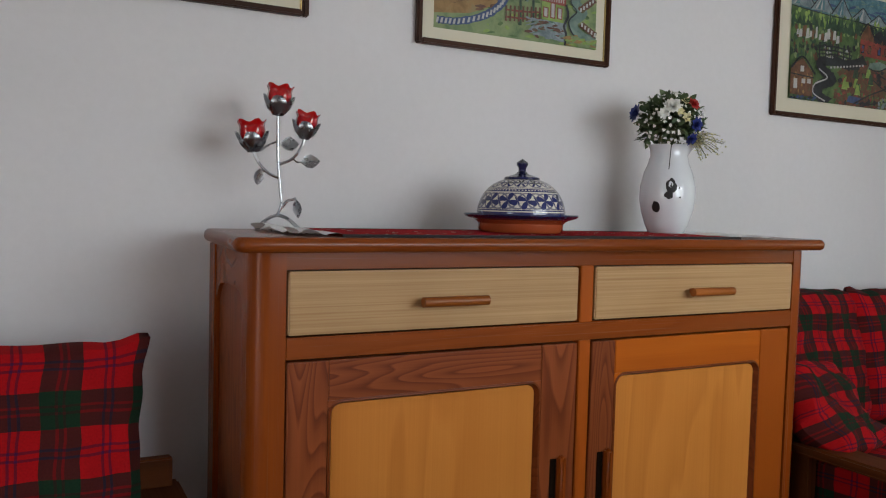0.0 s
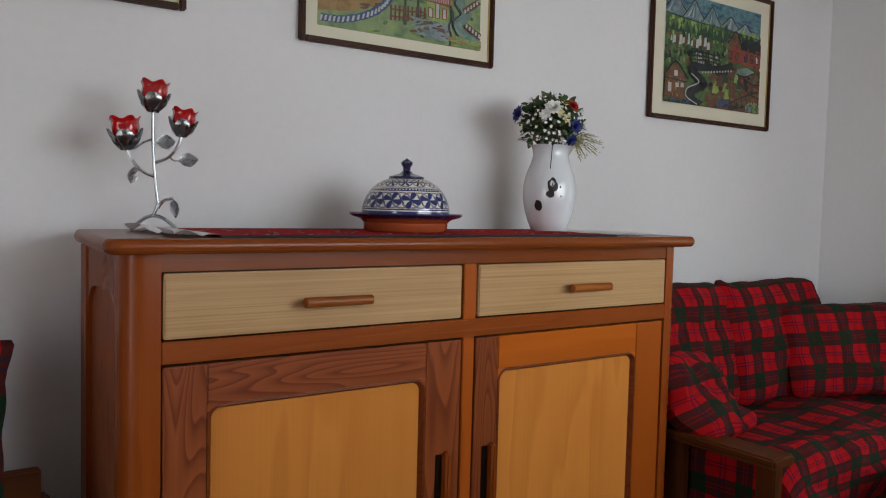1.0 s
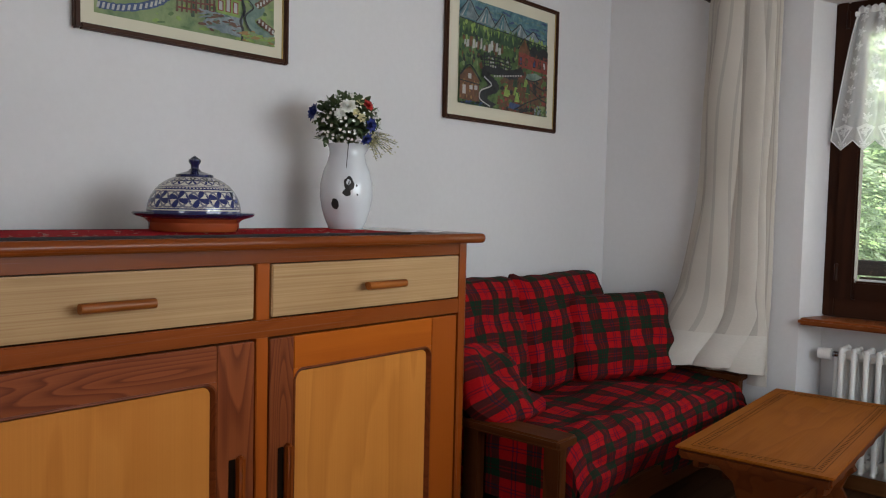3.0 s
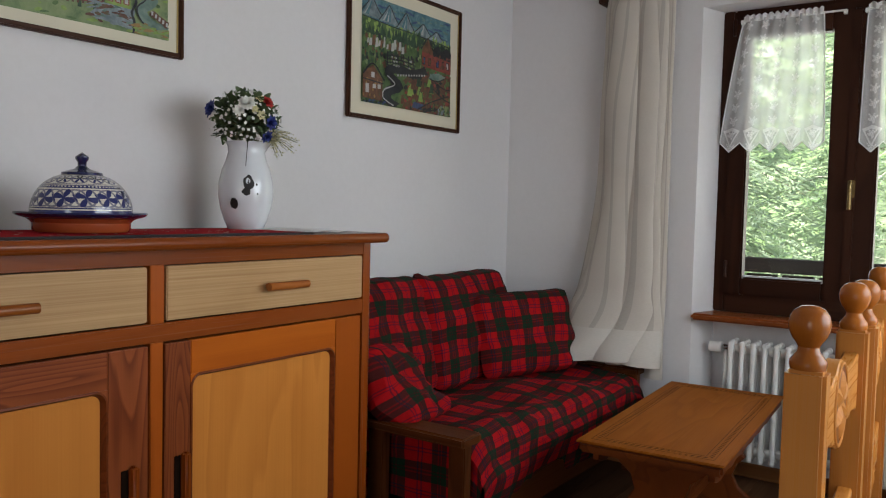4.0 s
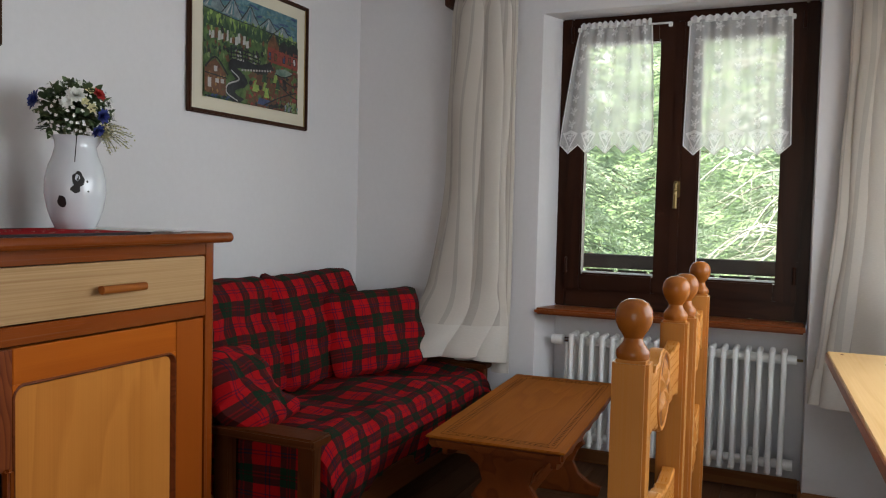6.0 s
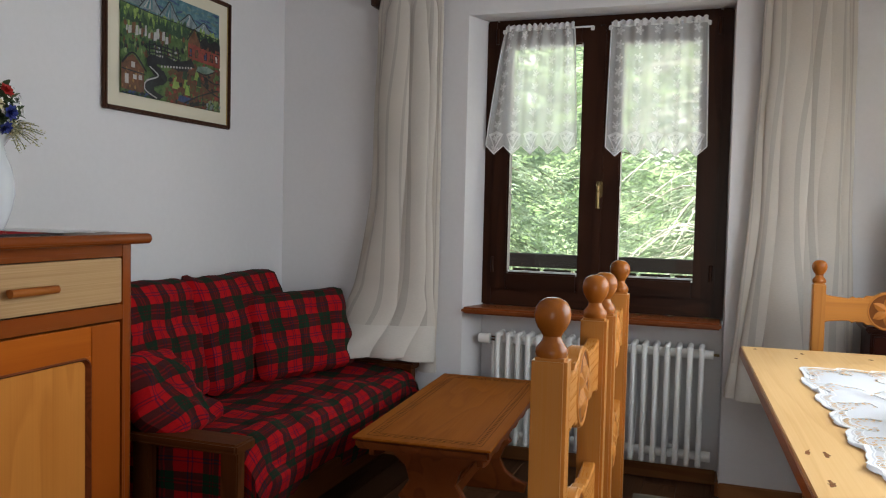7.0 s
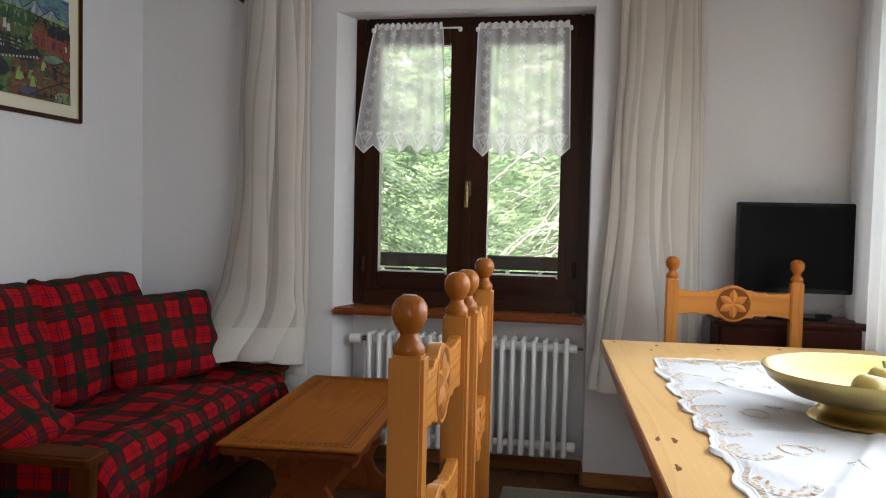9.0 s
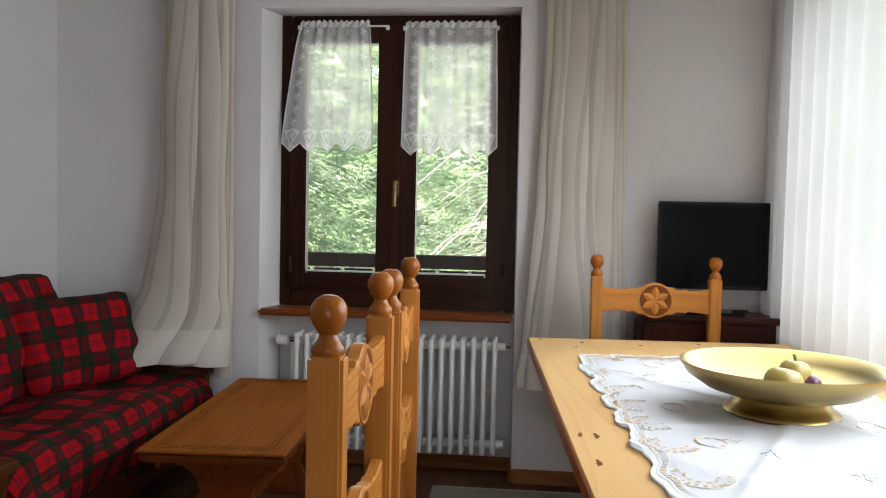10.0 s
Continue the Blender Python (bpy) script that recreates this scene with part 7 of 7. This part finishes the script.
# leafless pale twigs in front of the spruce
rnd = random.Random(9)
bare = thing("bare_branches", "pale leafless branches hanging before the spruce", "branches", (7.2, -0.2, -3.0), local=True)
bm = bmesh.new()
tube([(0, 0, 0), (0.1, 0.05, 3.0), (0.1, 0, 6.5)], 0.05, 8, bm, 0.3)
for k in range(70):
    z = 2.6 + 3.6 * rnd.random()
    a = rnd.uniform(0, 6.28)
    d = Vector((math.cos(a), math.sin(a), 0))
    L = 0.7 + 0.9 * rnd.random()
    p = [Vector((0.1, 0, z)), Vector((0.1, 0, z + 0.15)) + d * L * 0.5, Vector((0.1, 0, z - 0.1 - 0.2 * rnd.random())) + d * L]
    pts = curve_points(p, 5)
    tube(pts, 0.008, 4, bm, 0.4)
    for j in range(9):
        q = pts[2 + j % (len(pts) - 3)]
        e = q + d * 0.2 * rnd.random() + Vector((rnd.uniform(-0.3, 0.3), rnd.uniform(-0.3, 0.3), rnd.uniform(-0.22, 0.05)))
        tube([q, (q + e) / 2 + Vector((0, 0, 0.02)), e], 0.0035, 3, bm, 0.5)
part("twigs", bm, M["bare_twig"], bare)

# balcony rail outside the window
M["balcony"] = wood("weathered_balcony_wood", (0.075, 0.055, 0.045), (0.04, 0.03, 0.025), "y", rings=5, rough=0.7, coat=0)
bal = thing("balcony", "dark weathered wooden balcony outside the window", "balcony", (4.6, 0.5, 0.0))
part("deck", box(EX + WT + 0.005, 5.15, -2.6, 3.4, -0.14, -0.02), M["balcony"], bal)
part("handrail", box(5.02, 5.14, -2.6, 3.4, 0.880, 0.962, 0.006), M["balcony"], bal, "dark wooden handrail")
part("mid_rail", box(5.05, 5.08, -2.6, 3.4, 0.12, 0.18, 0.004), M["balcony"], bal)
first = part("board", box(5.055, 5.078, -2.6, -2.425, 0.10, 0.868, 0.004), M["balcony"], bal)
for k in range(1, 30):
    share(first, "board", bal, first.matrix_basis @ pose(0, k * 0.2, 0))

# far wooded slope; its emission puts the daylight into its own colour
m, nt, b = material("glowing_far_forest")
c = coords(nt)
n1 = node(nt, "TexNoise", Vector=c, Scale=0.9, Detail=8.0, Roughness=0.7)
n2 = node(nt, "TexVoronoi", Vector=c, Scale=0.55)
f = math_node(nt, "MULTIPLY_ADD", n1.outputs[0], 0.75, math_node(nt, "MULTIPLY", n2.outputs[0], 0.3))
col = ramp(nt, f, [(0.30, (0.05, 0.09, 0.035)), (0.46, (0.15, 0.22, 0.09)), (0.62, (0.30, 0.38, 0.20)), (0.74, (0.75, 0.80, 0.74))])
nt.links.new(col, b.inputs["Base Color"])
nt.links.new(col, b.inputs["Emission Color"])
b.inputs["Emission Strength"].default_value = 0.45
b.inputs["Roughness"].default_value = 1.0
structure("backdrop", sheet(lambda u, v: (30 + 8 * math.sin(u * 3), -60 + 120 * u, -4 + 22 * v + 2 * wob(u * 9, 0, 1, 3)), 40, 4), m, "distant wooded slope with daylight put in as glow", "backdrop")

m, nt, b = material("bright_overcast_sky")
b.inputs["Base Color"].default_value = (0.8, 0.8, 0.8, 1)
b.inputs["Emission Color"].default_value = (0.95, 0.97, 1.0, 1)
b.inputs["Emission Strength"].default_value = 0.29
structure("backdrop_south", box(-12, 16, -9.1, -9.0, -3, 14), m, "plain bright haze outside the side window", "backdrop")
